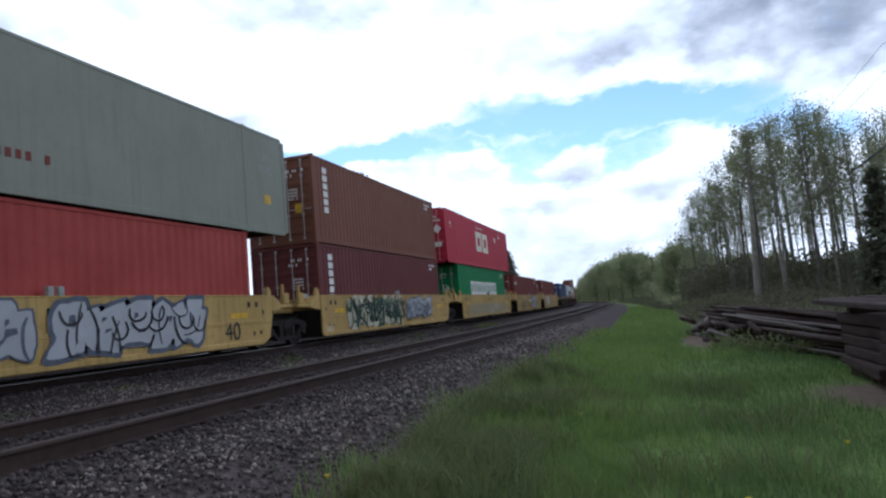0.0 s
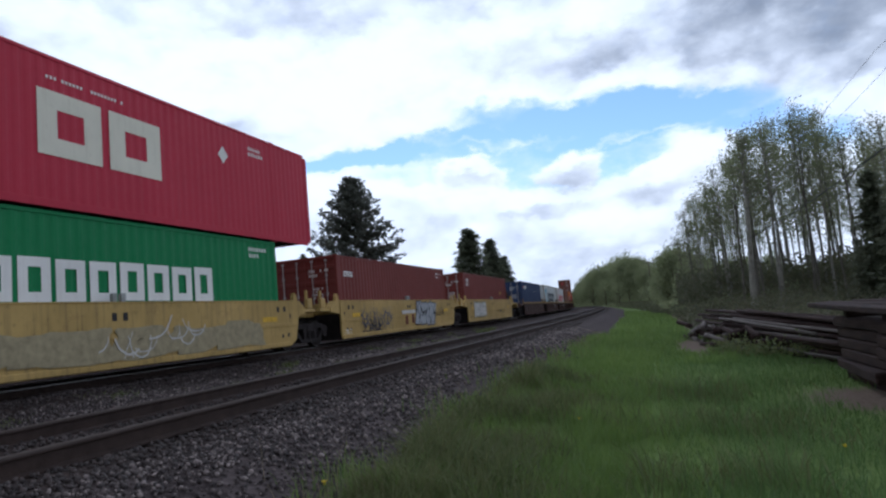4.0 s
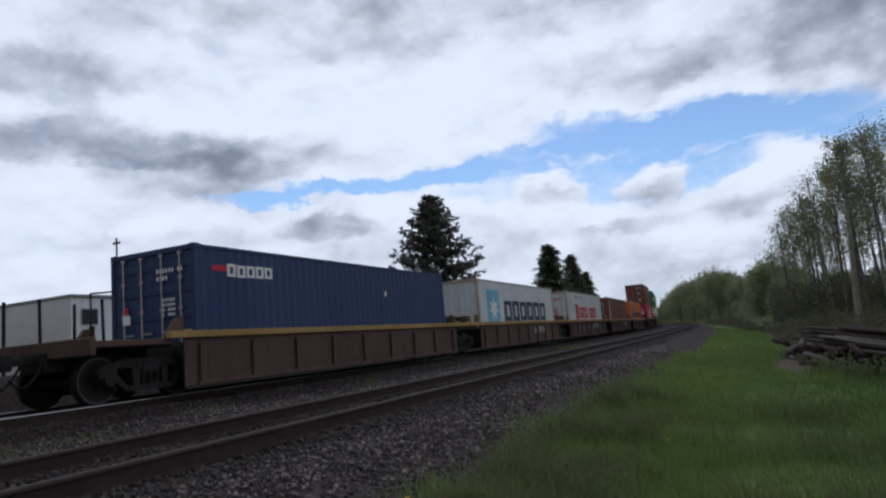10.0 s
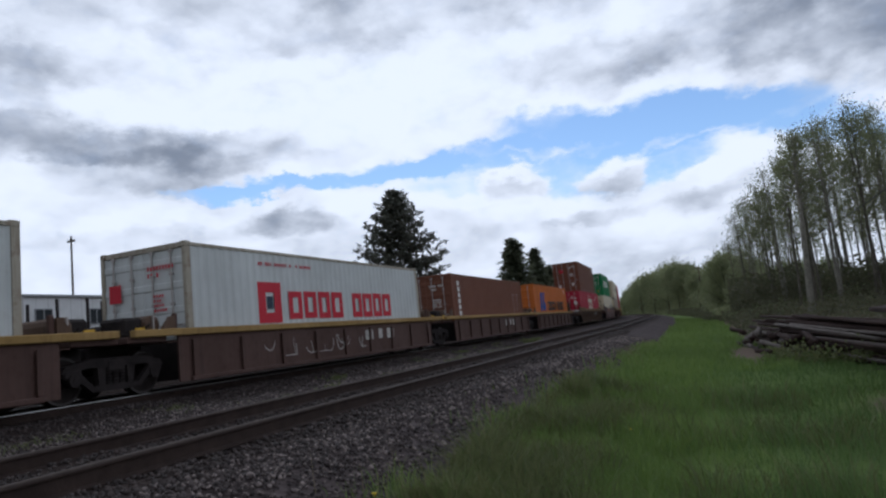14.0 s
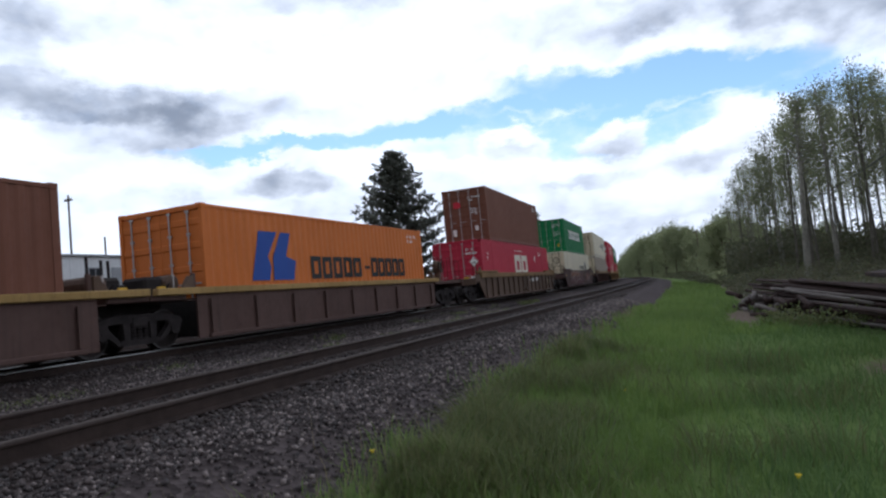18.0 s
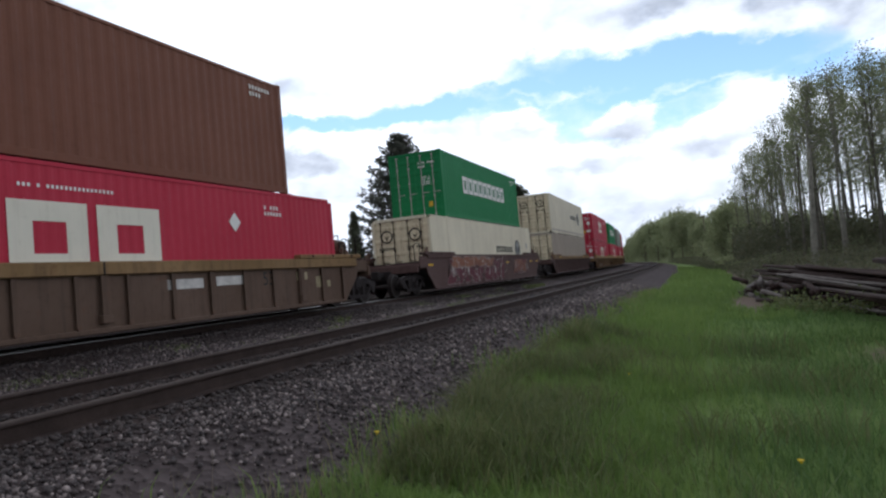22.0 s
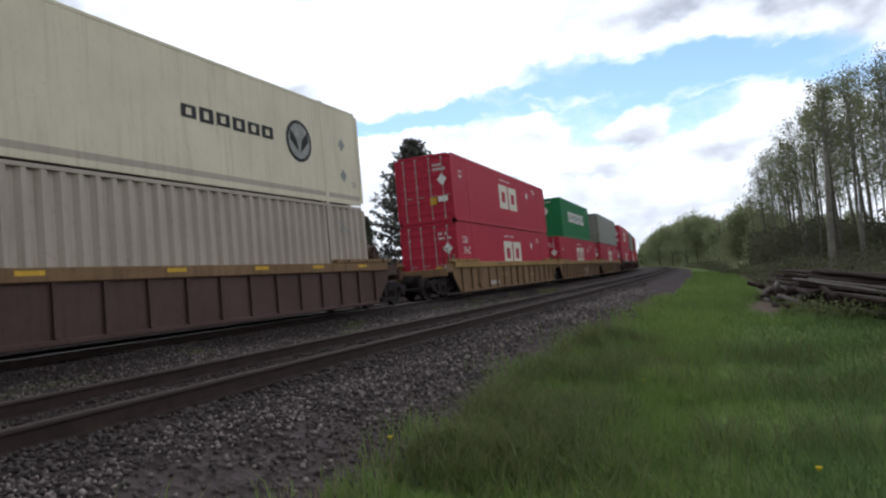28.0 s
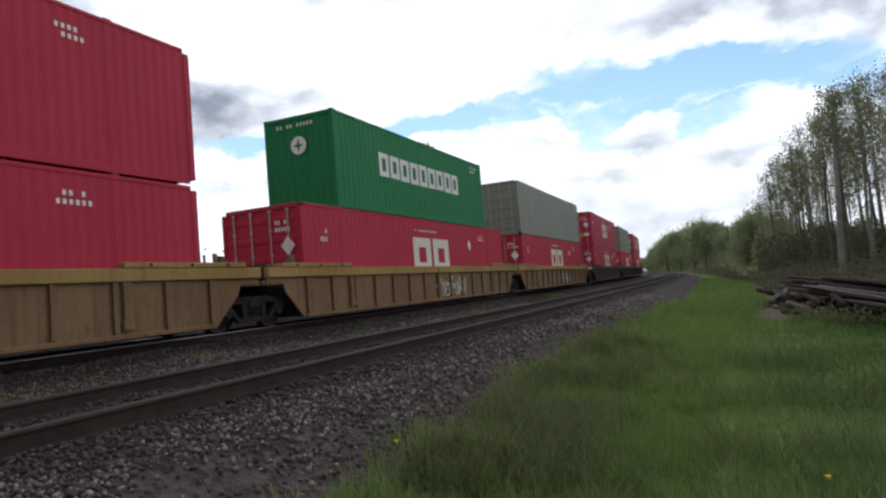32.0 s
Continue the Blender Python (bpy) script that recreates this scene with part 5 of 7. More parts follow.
marks(car, "caution_patch", [(5.55, 5.85, 0.42, 0.78), (6.3, 6.6, 0.46, 0.82)], "c_brown", 1.4755)
marks(car, "worn_patch", [(5.2, 6.8, 0.86, 1.0)], "tag_pale", 1.4757)
car = yellow_car(Y[4], "yellow articulated well car with a pale green-white tag", True, True)
tag(car, 1.478, 1.0, 4.0, 0.40, 1.30, 5, "tag_pale", "tag_green", 17)
marks(car, "number_plate", [(7.30, 8.45, 0.58, 0.76), (8.85, 9.90, 0.58, 0.76)], "mark_black", 1.4755, "black painted panel for codes")
marks(car, "fine_print", small_text(7.4, 0.61, [4], 5, 0.12, 0.25) + small_text(8.95, 0.61, [5], 6, 0.12, 0.18), "mark_yellow", 1.4800)

container("container", "red forty-foot container low in a yellow well car", L40, W40, HC, "iso", "c_red", Y[0], 0, LOW)
g = container("container", "grey-green fifty-three-foot container stacked on top", L53, W53, HC, "flat", "c_grey", 0.85, 0, MIDZ, posts=True)
lettering(g, "53ft", "mark_grey", W53 - 0.003, 14.75, 2.05, 0.34)
lettering(g, "XHC", "mark_grey", W53 - 0.003, 14.75, 1.70, 0.34)
marks(g, "caption", small_text(1.8, 0.66, [34], 8, 0.16, 0.19), "c_redbrown", W53 - 0.003, "faded red line of lettering")
marks(g, "sticker", [(15.0, 15.3, 0.85, 1.1)], "mark_yellow", W53 - 0.003)
for z, m, lab in ((LOW, "c_maroon", "maroon forty-foot container low in a yellow well car"), (MIDZ, "c_brown", "brown forty-foot container stacked on a maroon one")):
    c = container("container", lab, L40, W40, HC, "iso", m, Y[1], 0, z)
    blocks(c, [(k, (0.70, 1.00, 2.36 - k * 0.265, 2.56 - k * 0.265)) for k in range(6)], "mark_white", W40 - 0.004, "white block of an upright column")
    door_codes(c, 20)
    end_marks(c, "label", [(0.55, 0.80, 1.0, 1.3)], "mark_yellow" if z > 1 else "mark_white")
    line_marks(c, 21)


def green_marks(c, seed, near_doors=True):
    blocks(c, word(2.62, 9.40, 1.22, 2.02, 9, seed), "mark_white", W40 - 0.004, "row of white blocks along the side")
    line_marks(c, seed)
    if near_doors:
        door_codes(c, seed + 2)
        end_marks(c, "label", [(0.55, 0.72, 0.5, 0.72)], "mark_yellow")
    else:
        part("emblem", MB().tube((0, -0.012, 1.98), (0, -0.018, 1.98), 0.27, n=28), "mark_white", c, "white round emblem")
        part("emblem_star", MB().prism([(0, 1.76), (0.05, 1.94), (0.2, 1.98), (0.05, 2.02), (0, 2.2), (-0.05, 2.02), (-0.2, 1.98), (-0.05, 1.94)], "y", -0.022, -0.0185), "c_green", c)
        end_marks(c, "fine_print", small_text(-0.75, 2.55, [11], seed, 0.10, 0.12), "mark_white", -0.006)


c = container("container", "green forty-foot container low in a yellow well car", L40, W40, HC, "iso", "c_green", Y[2], 0, LOW)
green_marks(c, 31)
c = container("container", "crimson fifty-three-foot container stacked on a green one", L53, W53, HC, "fine", "c_crimson", 32.64, 0, MIDZ, posts=True)
crimson_marks(c, seed=32)
c = container("container", "red-brown forty-foot container alone in its well car", L40, W40, HC, "iso", "c_redbrown", Y[3], 0, 0.12)
blocks(c, word(0.51, 1.25, 2.14, 2.36, 6, 33), "mark_white", W40 - 0.004)
door_codes(c, 34)
line_marks(c, 35)
c = container("container", "red-brown forty-foot container with a small white mark", L40, W40, HC, "iso", "c_redbrown", Y[4], 0, 0.11)
frame_mark(c, "sign", 0.62, 1.05, 2.15, 2.55, 0.10, 0.08, "mark_white", W40 - 0.004)
door_codes(c, 36)
end_marks(c, "sign", [(-0.95, -0.65, 1.5, 2.0)], "mark_white")
marks(c, "warning", [(L40 - 2.3, L40 - 2.0, 1.7, 1.9)], "mark_yellow", W40 - 0.004)

# five articulated brown cars
B = (86.30, 102.0, 117.85, 133.76, 149.43)
for i, s in enumerate(B):
    car = ribbed_car(s, "brown articulated well car with an ochre top edge", L40, "car_brown", "chord", 1.78 if i else 2.6, 1.78 if i < 4 else 3.9, False, 1.55,
                     i == 0, i == 4, i == 4, False, 1.22, False)
    if i in (1, 2, 3):
        marks(car, "worn_mark", [(7.4, 7.9, 0.60, 0.90), (8.3, 8.55, 0.62, 0.92), (8.9, 9.4, 0.60, 0.92)], "tag_pale", 1.387, "worn white marks")
    if i == 2:
        strokes(car, 1.388, 2.4, 7.6, 0.42, 0.85, 13, "tag_pale", 6, 0.018, 0.032)
    if i == 4:
        hand_brake(car, 0.95, L40 + 2.6, 1.12)
c = container("container", "navy blue forty-foot container with a small white name", L40, W40, HC, "iso", "c_blue", B[0], 0, 0.15)
blocks(c, word(0.95, 2.50, 2.22, 2.52, 5, 41), "mark_white", W40 - 0.004)
marks(c, "swoosh", [(0.50, 0.92, 2.34, 2.46)], "mark_red", W40 - 0.004)
diamond(c, "mark_white", W40 - 0.004, 7.87, 2.05, 0.09)
end_marks(c, "sign", [(-0.85, -0.62, 1.35, 1.55)], "mark_white")
end_marks(c, "sign_top", [(-0.80, -0.67, 1.56, 1.72)], "mark_red")
door_codes(c, 42)
c = container("container", "pale grey forty-foot container with a light blue star panel", L40, W40, HC, "iso", "c_white", B[1], 0, 0.20, False, rail="c_white_worn")
marks(c, "panel", [(1.05, 2.65, 0.95, 2.45)], "mark_sky", W40 - 0.004, "light blue square")
star = []
for k in range(14):
    r_ = 0.60 if k % 2 == 0 else 0.24
    star.append((1.88 + r_ * math.sin(math.pi * k / 7) * 1.15, 1.60 + r_ * math.cos(math.pi * k / 7)))
part("star", MB().prism(star, "x", W40, W40 + 0.004), "mark_white", c, "white seven-pointed star")
blocks(c, word(3.35, 10.50, 1.05, 2.02, 6, 43), "mark_navy", W40 - 0.004, "row of large dark blue blocks")
end_marks(c, "stripe", [(0.95, 1.02, 0.2, 1.4)], "mark_yellow", -0.006)
c = container("container", "white forty-foot container with red name blocks", L40, W40, HC, "iso", "c_white", B[2], 0, 0.21, rail="c_white_worn")
frame_mark(c, "emblem", 2.40, 3.35, 1.05, 2.08, 0.30, 0.26, "mark_red", W40 - 0.004)
marks(c, "emblem_mark", [(2.75, 3.0, 1.40, 1.72)], "mark_navy", W40 - 0.004)
blocks(c, word(3.68, 6.55, 1.12, 1.88, 4, 44) + word(7.05, 9.80, 1.12, 1.88, 4, 45), "mark_red", W40 - 0.004, "row of large red blocks")
marks(c, "caption", small_text(2.4, 2.50, [26], 46, 0.08, 0.095), "mark_red", W40 - 0.004)
end_marks(c, "sign", [(-0.95, -0.6, 1.75, 2.15)], "mark_red")
door_codes(c, 47, material="mark_red")
c = container("container", "brown forty-foot container with a column of white blocks", L40, W40, HC, "iso", "c_brown", B[3], 0, 0.22)
blocks(c, [(k, (0.70, 1.00, 2.36 - k * 0.265, 2.56 - k * 0.265)) for k in range(6)], "mark_white", W40 - 0.004)
door_codes(c, 48)
end_marks(c, "sign", [(-0.75, -0.4, 1.7, 2.1)], "mark_white")
marks(c, "fine_print", small_text(L40 - 2.0, 2.0, [1, 1, 1, 1, 1], 49, 0.16, 0.06) + small_text(L40 - 1.2, 2.0, [1, 1, 1, 1], 50, 0.16, 0.06), "mark_white", W40 - 0.004)
marks(c, "warning", [(L40 - 1.0, L40 - 0.8, 0.6, 0.85)], "mark_yellow", W40 - 0.004)
c = container("container", "orange forty-foot container with a blue emblem and dark name", L40, W40, HC, "iso", "c_orange", B[4], 0, 0.22)
for slab in ([(1.62, 1.12), (2.32, 1.12), (2.42, 1.45), (2.30, 1.72), (2.74, 2.36), (1.98, 2.36)], [(2.50, 1.12), (3.38, 1.12), (3.52, 1.62), (3.08, 1.74), (3.34, 2.36), (2.90, 2.36), (2.52, 1.72)]):
    part("emblem", MB().prism(slab, "x", W40 - 0.004, W40), "mark_blue", c, "slanting blue emblem")
blocks(c, word(4.25, 7.25, 1.12, 1.78, 5, 51) + word(7.85, 10.50, 1.12, 1.78, 5, 52) + [(1, (7.40, 7.75, 1.40, 1.50))], "mark_black", W40 - 0.004, "row of large dark blocks")
end_marks(c, "label", [(0.5, 0.75, 0.4, 0.65)], "mark_white")
line_marks(c, 53)

# single cars with fifty-three-foot wells
S = (169.07, 192.53, 215.92)
car = ribbed_car(S[0], "umber-brown ribbed well car with a black number and an ochre edge", L53, "car_umber", "chord_dull", 1.85, 1.85, True, 1.1, True, True, True)
CARS_S = [(car, L53 + 1.15)]
lettering(car, "53", "mark_black", 1.389, 12.6, 0.78, 0.46)
marks(car, "worn_mark", [(9.6, 10.6, 0.82, 1.02), (11.0, 11.9, 0.84, 1.04)], "tag_pale", 1.387, "two slanted white marks")
marks(car, "placard", [(14.0, 14.5, 0.85, 1.05), (14.9, 15.3, 0.62, 0.92), (15.45, 15.62, 0.62, 0.80)], "tag_worn", 1.387)
car = ribbed_car(S[1], "dark brown smooth-sided well car covered in orange and wine-red graffiti", L53, "car_dark", "car_dark", 1.95, 1.95, True, 1.1, True, True, True, True, 1.50)
CARS_S.append((car, L53 + 1.2))
tag(car, 1.462, 1.2, 9.2, 0.25, 1.30, 8, "tag_wine", "tag_pale", 61, 0.35, 0.016)
strokes(car, 1.481, 1.0, 9.6, 0.22, 1.36, 18, "car_dark", 611, 0.10, 0.24)
strokes(car, 1.495, 1.0, 9.8, 0.22, 1.38, 20, "tag_pale", 612, 0.012, 0.03)
tag(car, 1.478, 1.6, 7.4, 0.92, 1.40, 5, "tag_orange", "tag_pale", 62, 0.3, 0.014)
tag(car, 1.462, 11.4, 13.9, 0.50, 1.22, 4, "tag_orange", "tag_wine", 63, 0.5, 0.03)
strokes(car, 1.481, 11.2, 14.3, 0.45, 1.32, 16, "tag_pale", 613, 0.015, 0.04)
strokes(car, 1.492, 11.2, 14.3, 0.45, 1.32, 10, "tag_wine", 614, 0.05, 0.10)
marks(car, "fine_print", small_text(5.0, 1.26, [12], 64, 0.09, 0.16), "mark_grey", 1.512)
reflectors(car, (-0.9, 7.6, 9.9, 15.1, 16.6), 1.06, 1.437)
car = ribbed_car(S[2], "brown ribbed well car with yellow reflectors on its top edge", L53, "car_dark", "car_tan", 1.95, 1.95, True, 1.0, True, True, True)
CARS_S.append((car, L53 + 1.2))
for s_car, place in CARS_S:
    hand_brake(s_car, 0.95, place, 1.12)
reflectors(car, (1.2, 5.0, 8.0, 10.6, 12.9, 15.2), 1.27, 1.477)

c = container("container", "crimson fifty-three-foot container in a ribbed well car", L53, W53, HC, "fine", "c_crimson", S[0], 0, LOW, posts=True)
crimson_marks(c, seed=71)
c = container("container", "brown forty-foot container stacked on a crimson one", L40, W40, HC, "iso", "c_brown", S[0], 1.981, MIDZ)
door_codes(c, 72)
end_marks(c, "sign", [(-0.62, -0.22, 1.88, 2.22)], "mark_red")
end_marks(c, "label", [(-0.75, -0.55, 0.4, 0.75), (0.5, 0.68, 0.6, 0.85)], "mark_white")
line_marks(c, 73)


def cream_marks(c, seed, low=False):
    z = 1.55
    blocks(c, word(8.85, 12.0, z - 0.16, z + 0.17, 6, seed, 0.2), "mark_black", W53 - 0.003, "row of dark blocks")
    ring = part("emblem", MB().tube((W53 - 0.004, 13.0, z), (W53, 13.0, z), 0.56, n=32), "mark_black", c, "dark round emblem")
    part("emblem_ring", MB().tube((W53 + 0.0005, 13.0, z), (W53 + 0.002, 13.0, z), 0.47, n=32), "mark_grey", ring)
    for k in range(3):
        for sg in (-1, 1):
            wing = MB().prism([(13.0 + sg * 0.05, z - 0.3 + k * 0.05), (13.0 + sg * 0.42, z + 0.02 + k * 0.11), (13.0 + sg * 0.40, z + 0.09 + k * 0.11), (13.0 + sg * 0.12, z - 0.08 + k * 0.06)], "x", W53 + 0.0025, W53 + 0.004)
            part("emblem_wing", wing, "mark_black", ring)
    for zz in (1.78, 0.86):
        p = diamond(c, "mark_grey", W53 - 0.002, 15.12, zz, 0.17)
        p["label"] = "grey diamond placard"
    for x in (-0.62, 0.62):
        e = part("end_emblem", MB().tube((x, -0.026, 2.15), (x, -0.030, 2.15), 0.26, n=24), "mark_black", c, "dark ring emblem")
        part("emblem_field", MB().tube((x, -0.0305, 2.15), (x, -0.032, 2.15), 0.205, n=24), "c_cream_old", e)
        part("emblem_mark", MB().prism([(x - 0.12, 2.22), (x, 1.99), (x + 0.12, 2.22), (x, 2.12)], "y", -0.034, -0.0325), "mark_black", e)
        end_marks(c, "end_name", small_text(x - 0.36, 1.62, [7], seed + int(x > 0), 0.10, 0.10), "mark_black")
    marks(c, "seam_rail", [(0.2, L53 - 0.2, 0.17, 0.30)], "c_bone", W53 - 0.006, "dull lower rail")


c = container("container", "cream fifty-three-foot container with a dark round emblem", L53, W53, HC, "seam", "c_cream", S[1], 0, LOW, posts=True, rod="rail", door_paint="c_cream_old")
cream_marks(c, 81)
c = container("container", "green forty-foot container stacked on a cream one", L40, W40, HC, "iso", "c_green", S[1], 1.981, MIDZ)
green_marks(c, 82)
c = container("container", "cream fifty-three-foot container with bold upright ribs", L53, W53, HC, "bold", "c_bone", S[2], 0, LOW, posts=True, rod="rail", door_paint="c_cream_old")
marks(c, "fine_print", small_text(14.7, 2.3, [2, 3], 83, 0.14, 0.2), "mark_grey", W53 - 0.004)
c = container("container", "cream fifty-three-foot container stacked on a ribbed one", L53, W53, HC, "seam", "c_cream", S[2], 0, MIDZ, posts=True, rod="rail", door_paint="c_cream_old")
cream_marks(c, 84)
lettering(c, "53", "mark_grey", W53 - 0.002, 15.55, 0.55, 0.26)

# three articulated tan cars, and the cars behind them
T3 = (239.66, 259.39, 279.12, 301.25, 320.95, 340.65)
for i, s in enumerate(T3):
    k = i % 3
    car = ribbed_car(s, "tan ribbed well car with an ochre top edge" if i < 3 else "brown ribbed well car far down the train", L53, "car_tan" if i < 3 else "car_brown", "chord" if i < 3 else "car_brown",
                     1.85 if k == 0 else 1.79, 1.85 if k == 2 else 1.79, True, 1.15, k == 0, k == 2, k == 2)
    if i == 0:
        marks(car, "number_block", [(3.62 + k * 0.28, 3.82 + k * 0.28, 0.34, 0.52) for k in range(5)], "tag_pale", 1.387, "pale painted block in place of a digit")
        lettering(car, "53", "mark_black", 1.388, 8.72, 0.48, 0.36)
        marks(car, "worn_patch", [(5.35, 6.3, 0.74, 0.84), (10.9, 11.9, 0.62, 0.72)], "chord", 1.387, "patch of fresher ochre paint")
        marks(car, "fine_print", small_text(4.6, 1.26, [20], 93, 0.05, 0.11), "car_umber", 1.4765)
    if i in (1, 2):
        strokes(car, 1.388, 8.0, 11.0, 0.32, 1.05, 22, "tag_pale", 92 + i, 0.03, 0.08)
stack = ((0, "c_crimson", 53, "crimson fifty-three-foot container stacked on another"), (1, "c_green", 40, "green forty-foot container stacked on a crimson one"),
         (2, "c_grey", 53, "grey-green fifty-three-foot container stacked on a crimson one"), (3, "c_crimson", 53, "crimson fifty-three-foot container stacked on another"),
         (4, "c_grey", 40, "grey-green forty-foot container stacked on a crimson one"), (5, "c_red", 53, "red fifty-three-foot container stacked on another"))
for i, m, size, lab in stack:
    c = container("container", "crimson fifty-three-foot container low in a well car", L53, W53, HC, "fine", "c_crimson", T3[i], 0, LOW, posts=True)
    crimson_marks(c, seed=100 + i, size_mark=i != 0)
    if i == 0:
        lettering(c, "53ft", "mark_white", W53 - 0.002, 0.62, 1.98, 0.42)
        lettering(c, "XHC", "mark_white", W53 - 0.002, 0.66, 1.52, 0.42)
    if size == 53:
        c = container("container", lab, L53, W53, HC, "flat" if m == "c_grey" else "fine", m, T3[i], 0, MIDZ, posts=True)
        if m != "c_grey":
            crimson_marks(c, seed=110 + i)
    else:
        c = container("container", lab, L40, W40, HC, "iso", m, T3[i], 1.981, MIDZ, doors=m != "c_green")
        if m == "c_green":
            green_marks(c, 120, False)

# ---------------------------------------------------------------- trees
def leaf_quads(name, centers, size, r, up=0.0):
    n = len(centers)
    a = r.normal(size=(n, 3))
    a /= np.linalg.norm(a, axis=1)[:, None]
    b = np.cross(a, r.normal(size=(n, 3)))
    b /= np.linalg.norm(b, axis=1)[:, None]
    s = (size * r.uniform(0.6, 1.3, n))[:, None]
    return quads_mesh(name, centers, a * s, b * s * 0.75)


def limb(b, p, d, length, r0, r, bends=4, droop=0.0):
    """A limb in a few bent, tapering pieces. Returns the points along it."""
    pts = [Vector(p)]
    d = Vector(d).normalized()
    for i in range(bends):
        d = (d + Vector((r.uniform(-0.18, 0.18), r.uniform(-0.18, 0.18), r.uniform(-0.1, 0.14) - droop))).normalized()
        q = pts[-1] + d * (length / bends)
        b.tube(pts[-1], q, r0 * (1 - i / bends * 0.85), r0 * (1 - (i + 1) / bends * 0.85), n=5, caps=False)
        pts.append(q)
    return pts


def aspen_meshes(seed, H, girth=0.11, leaves=1500, low=0.42, spread=1.0):
    r = random.Random(seed)
    g = np.random.default_rng(seed)
    b = MB()
    pts = [Vector((0, 0, -0.2))]
    lean = Vector((r.uniform(-0.04, 0.04), r.uniform(-0.04, 0.04), 1))
    n = 9
    for i in range(n):
        q = pts[-1] + (lean + Vector((r.uniform(-0.03, 0.03), r.uniform(-0.03, 0.03), 0))) * (H * 0.98 / n)
        b.tube(pts[-1], q, girth * (1 - 0.09 * i) + 0.01, girth * (1 - 0.09 * (i + 1)) + 0.01, n=7, caps=False)
        pts.append(q)
    cs = []
    for k in range(30):
        f = low + (0.99 - low) * (k / 30) ** 0.8
        i = min(n - 1, int(f * n))
        p = pts[i].lerp(pts[i + 1], f * n - i)
        a = r.uniform(0, 6.28)
        ln = H * 0.16 * spread * (1.15 - 0.75 * abs(f - 0.62) / 0.4) * r.uniform(0.6, 1.2)
        lp = limb(b, p, (math.cos(a), math.sin(a), r.uniform(0.35, 1.1)), max(0.4, ln), girth * 0.28, r)
        m = int(leaves / 30 * r.uniform(0.4, 1.6))
        for j in range(m):
            t = r.uniform(0.3, 1.05) * (len(lp) - 1)
            j0 = min(len(lp) - 2, int(t))
            c = lp[j0].lerp(lp[j0 + 1], t - j0)
            cs.append((c.x + r.gauss(0, 0.36), c.y + r.gauss(0, 0.36), c.z + r.gauss(0, 0.36)))
    return b.mesh("trunk", True, False), leaf_quads("crown", np.array(cs), 0.052, g)


def broad_meshes(seed, H, R, leaves=4300):
    r = random.Random(seed)
    g = np.random.default_rng(seed)
    b = MB()
    b.tube((0, 0, -0.3), (0.1, 0, H * 0.55), 0.17, 0.08, n=7, caps=False)
    cs = []
    for k in range(26):
        f = r.uniform(0.16, 0.95)
        a = r.uniform(0, 6.28)
        ln = R * math.sin(min(1, 0.25 + f * 0.95) * math.pi * 0.86) * r.uniform(0.7, 1.15) + 0.3
        lp = limb(b, (0, 0, H * f * 0.6), (math.cos(a), math.sin(a), 0.35 + 1.2 * f), ln * 1.25, 0.05, r)
        hub = lp[-1]
        for j in range(int(leaves / 26)):
            w = g.normal(0, 1, 3)
            cs.append((hub.x + w[0] * R * 0.23, hub.y + w[1] * R * 0.23, max(0.15, hub.z + w[2] * H * 0.085)))
    return b.mesh("trunk", True, False), leaf_quads("crown", np.array(cs), 0.125, g)


def conifer_meshes(seed, H, R, whorls=40, pine=False):
    """A conifer: whorls of limbs turned on by the golden angle, each hung with tufts of needles."""
    r = random.Random(seed)
    b = MB().tube((0, 0, -0.3), (0, 0, H * 0.97), 0.18 if pine else 0.15, 0.02, n=8, caps=False)
    cs, ax, ay = [], [], []
    turn = 0.0
    for k in range(whorls):
        f = 0.06 + 0.93 * k / whorls
        z = H * f
        reach = min(R, R * 1.62 * (1 - f) ** 0.85 + 0.28) if pine else R * (1 - f) ** 0.9 + 0.10
        for j in range(7):
            turn += 2.39996 + r.uniform(-0.25, 0.25)
            a = turn
            ln = max(0.25, reach * r.uniform(0.70, 1.08))
            lift = 0.5 * f if pine else -0.30 + 0.55 * f
            pts = limb(b, (0, 0, z + r.uniform(-0.2, 0.2)), (math.cos(a), math.sin(a), lift), ln, 0.035, r, 3, -0.02 if pine else -0.03)
            tufts = int((11 if pine else 9) * ln / R) + 3
            for q in range(tufts):
                t = (0.20 + 0.84 * (q + 0.8 * r.random()) / tufts) * (len(pts) - 1)
                i0 = min(len(pts) - 2, int(t))
                c = pts[i0].lerp(pts[i0 + 1], min(1.1, t - i0)) + Vector((r.gauss(0, 0.16), r.gauss(0, 0.16), r.gauss(0.04, 0.10)))
                w = 0.13 if pine else 0.12
                for n in range(7 if pine else 6):
                    d = Vector((math.cos(a) + r.gauss(0, 0.8), math.sin(a) + r.gauss(0, 0.8), r.gauss(0.25 if pine else -0.2, 0.6))).normalized()
                    e = d.cross(Vector((r.gauss(0, 0.5), r.gauss(0, 0.5), 1))).normalized()
                    s = r.uniform(0.7, 1.25)
                    cs.append((c.x + r.gauss(0, w), c.y + r.gauss(0, w), c.z + r.gauss(0, w * 0.7)))
                    ax.append(d * (0.17 if pine else 0.15) * s)
                    ay.append(e * (0.070 if pine else 0.055) * s)
    return b.mesh("trunk", True, False), quads_mesh("crown", np.array(cs), np.array([v[:] for v in ax]), np.array([v[:] for v in ay]))


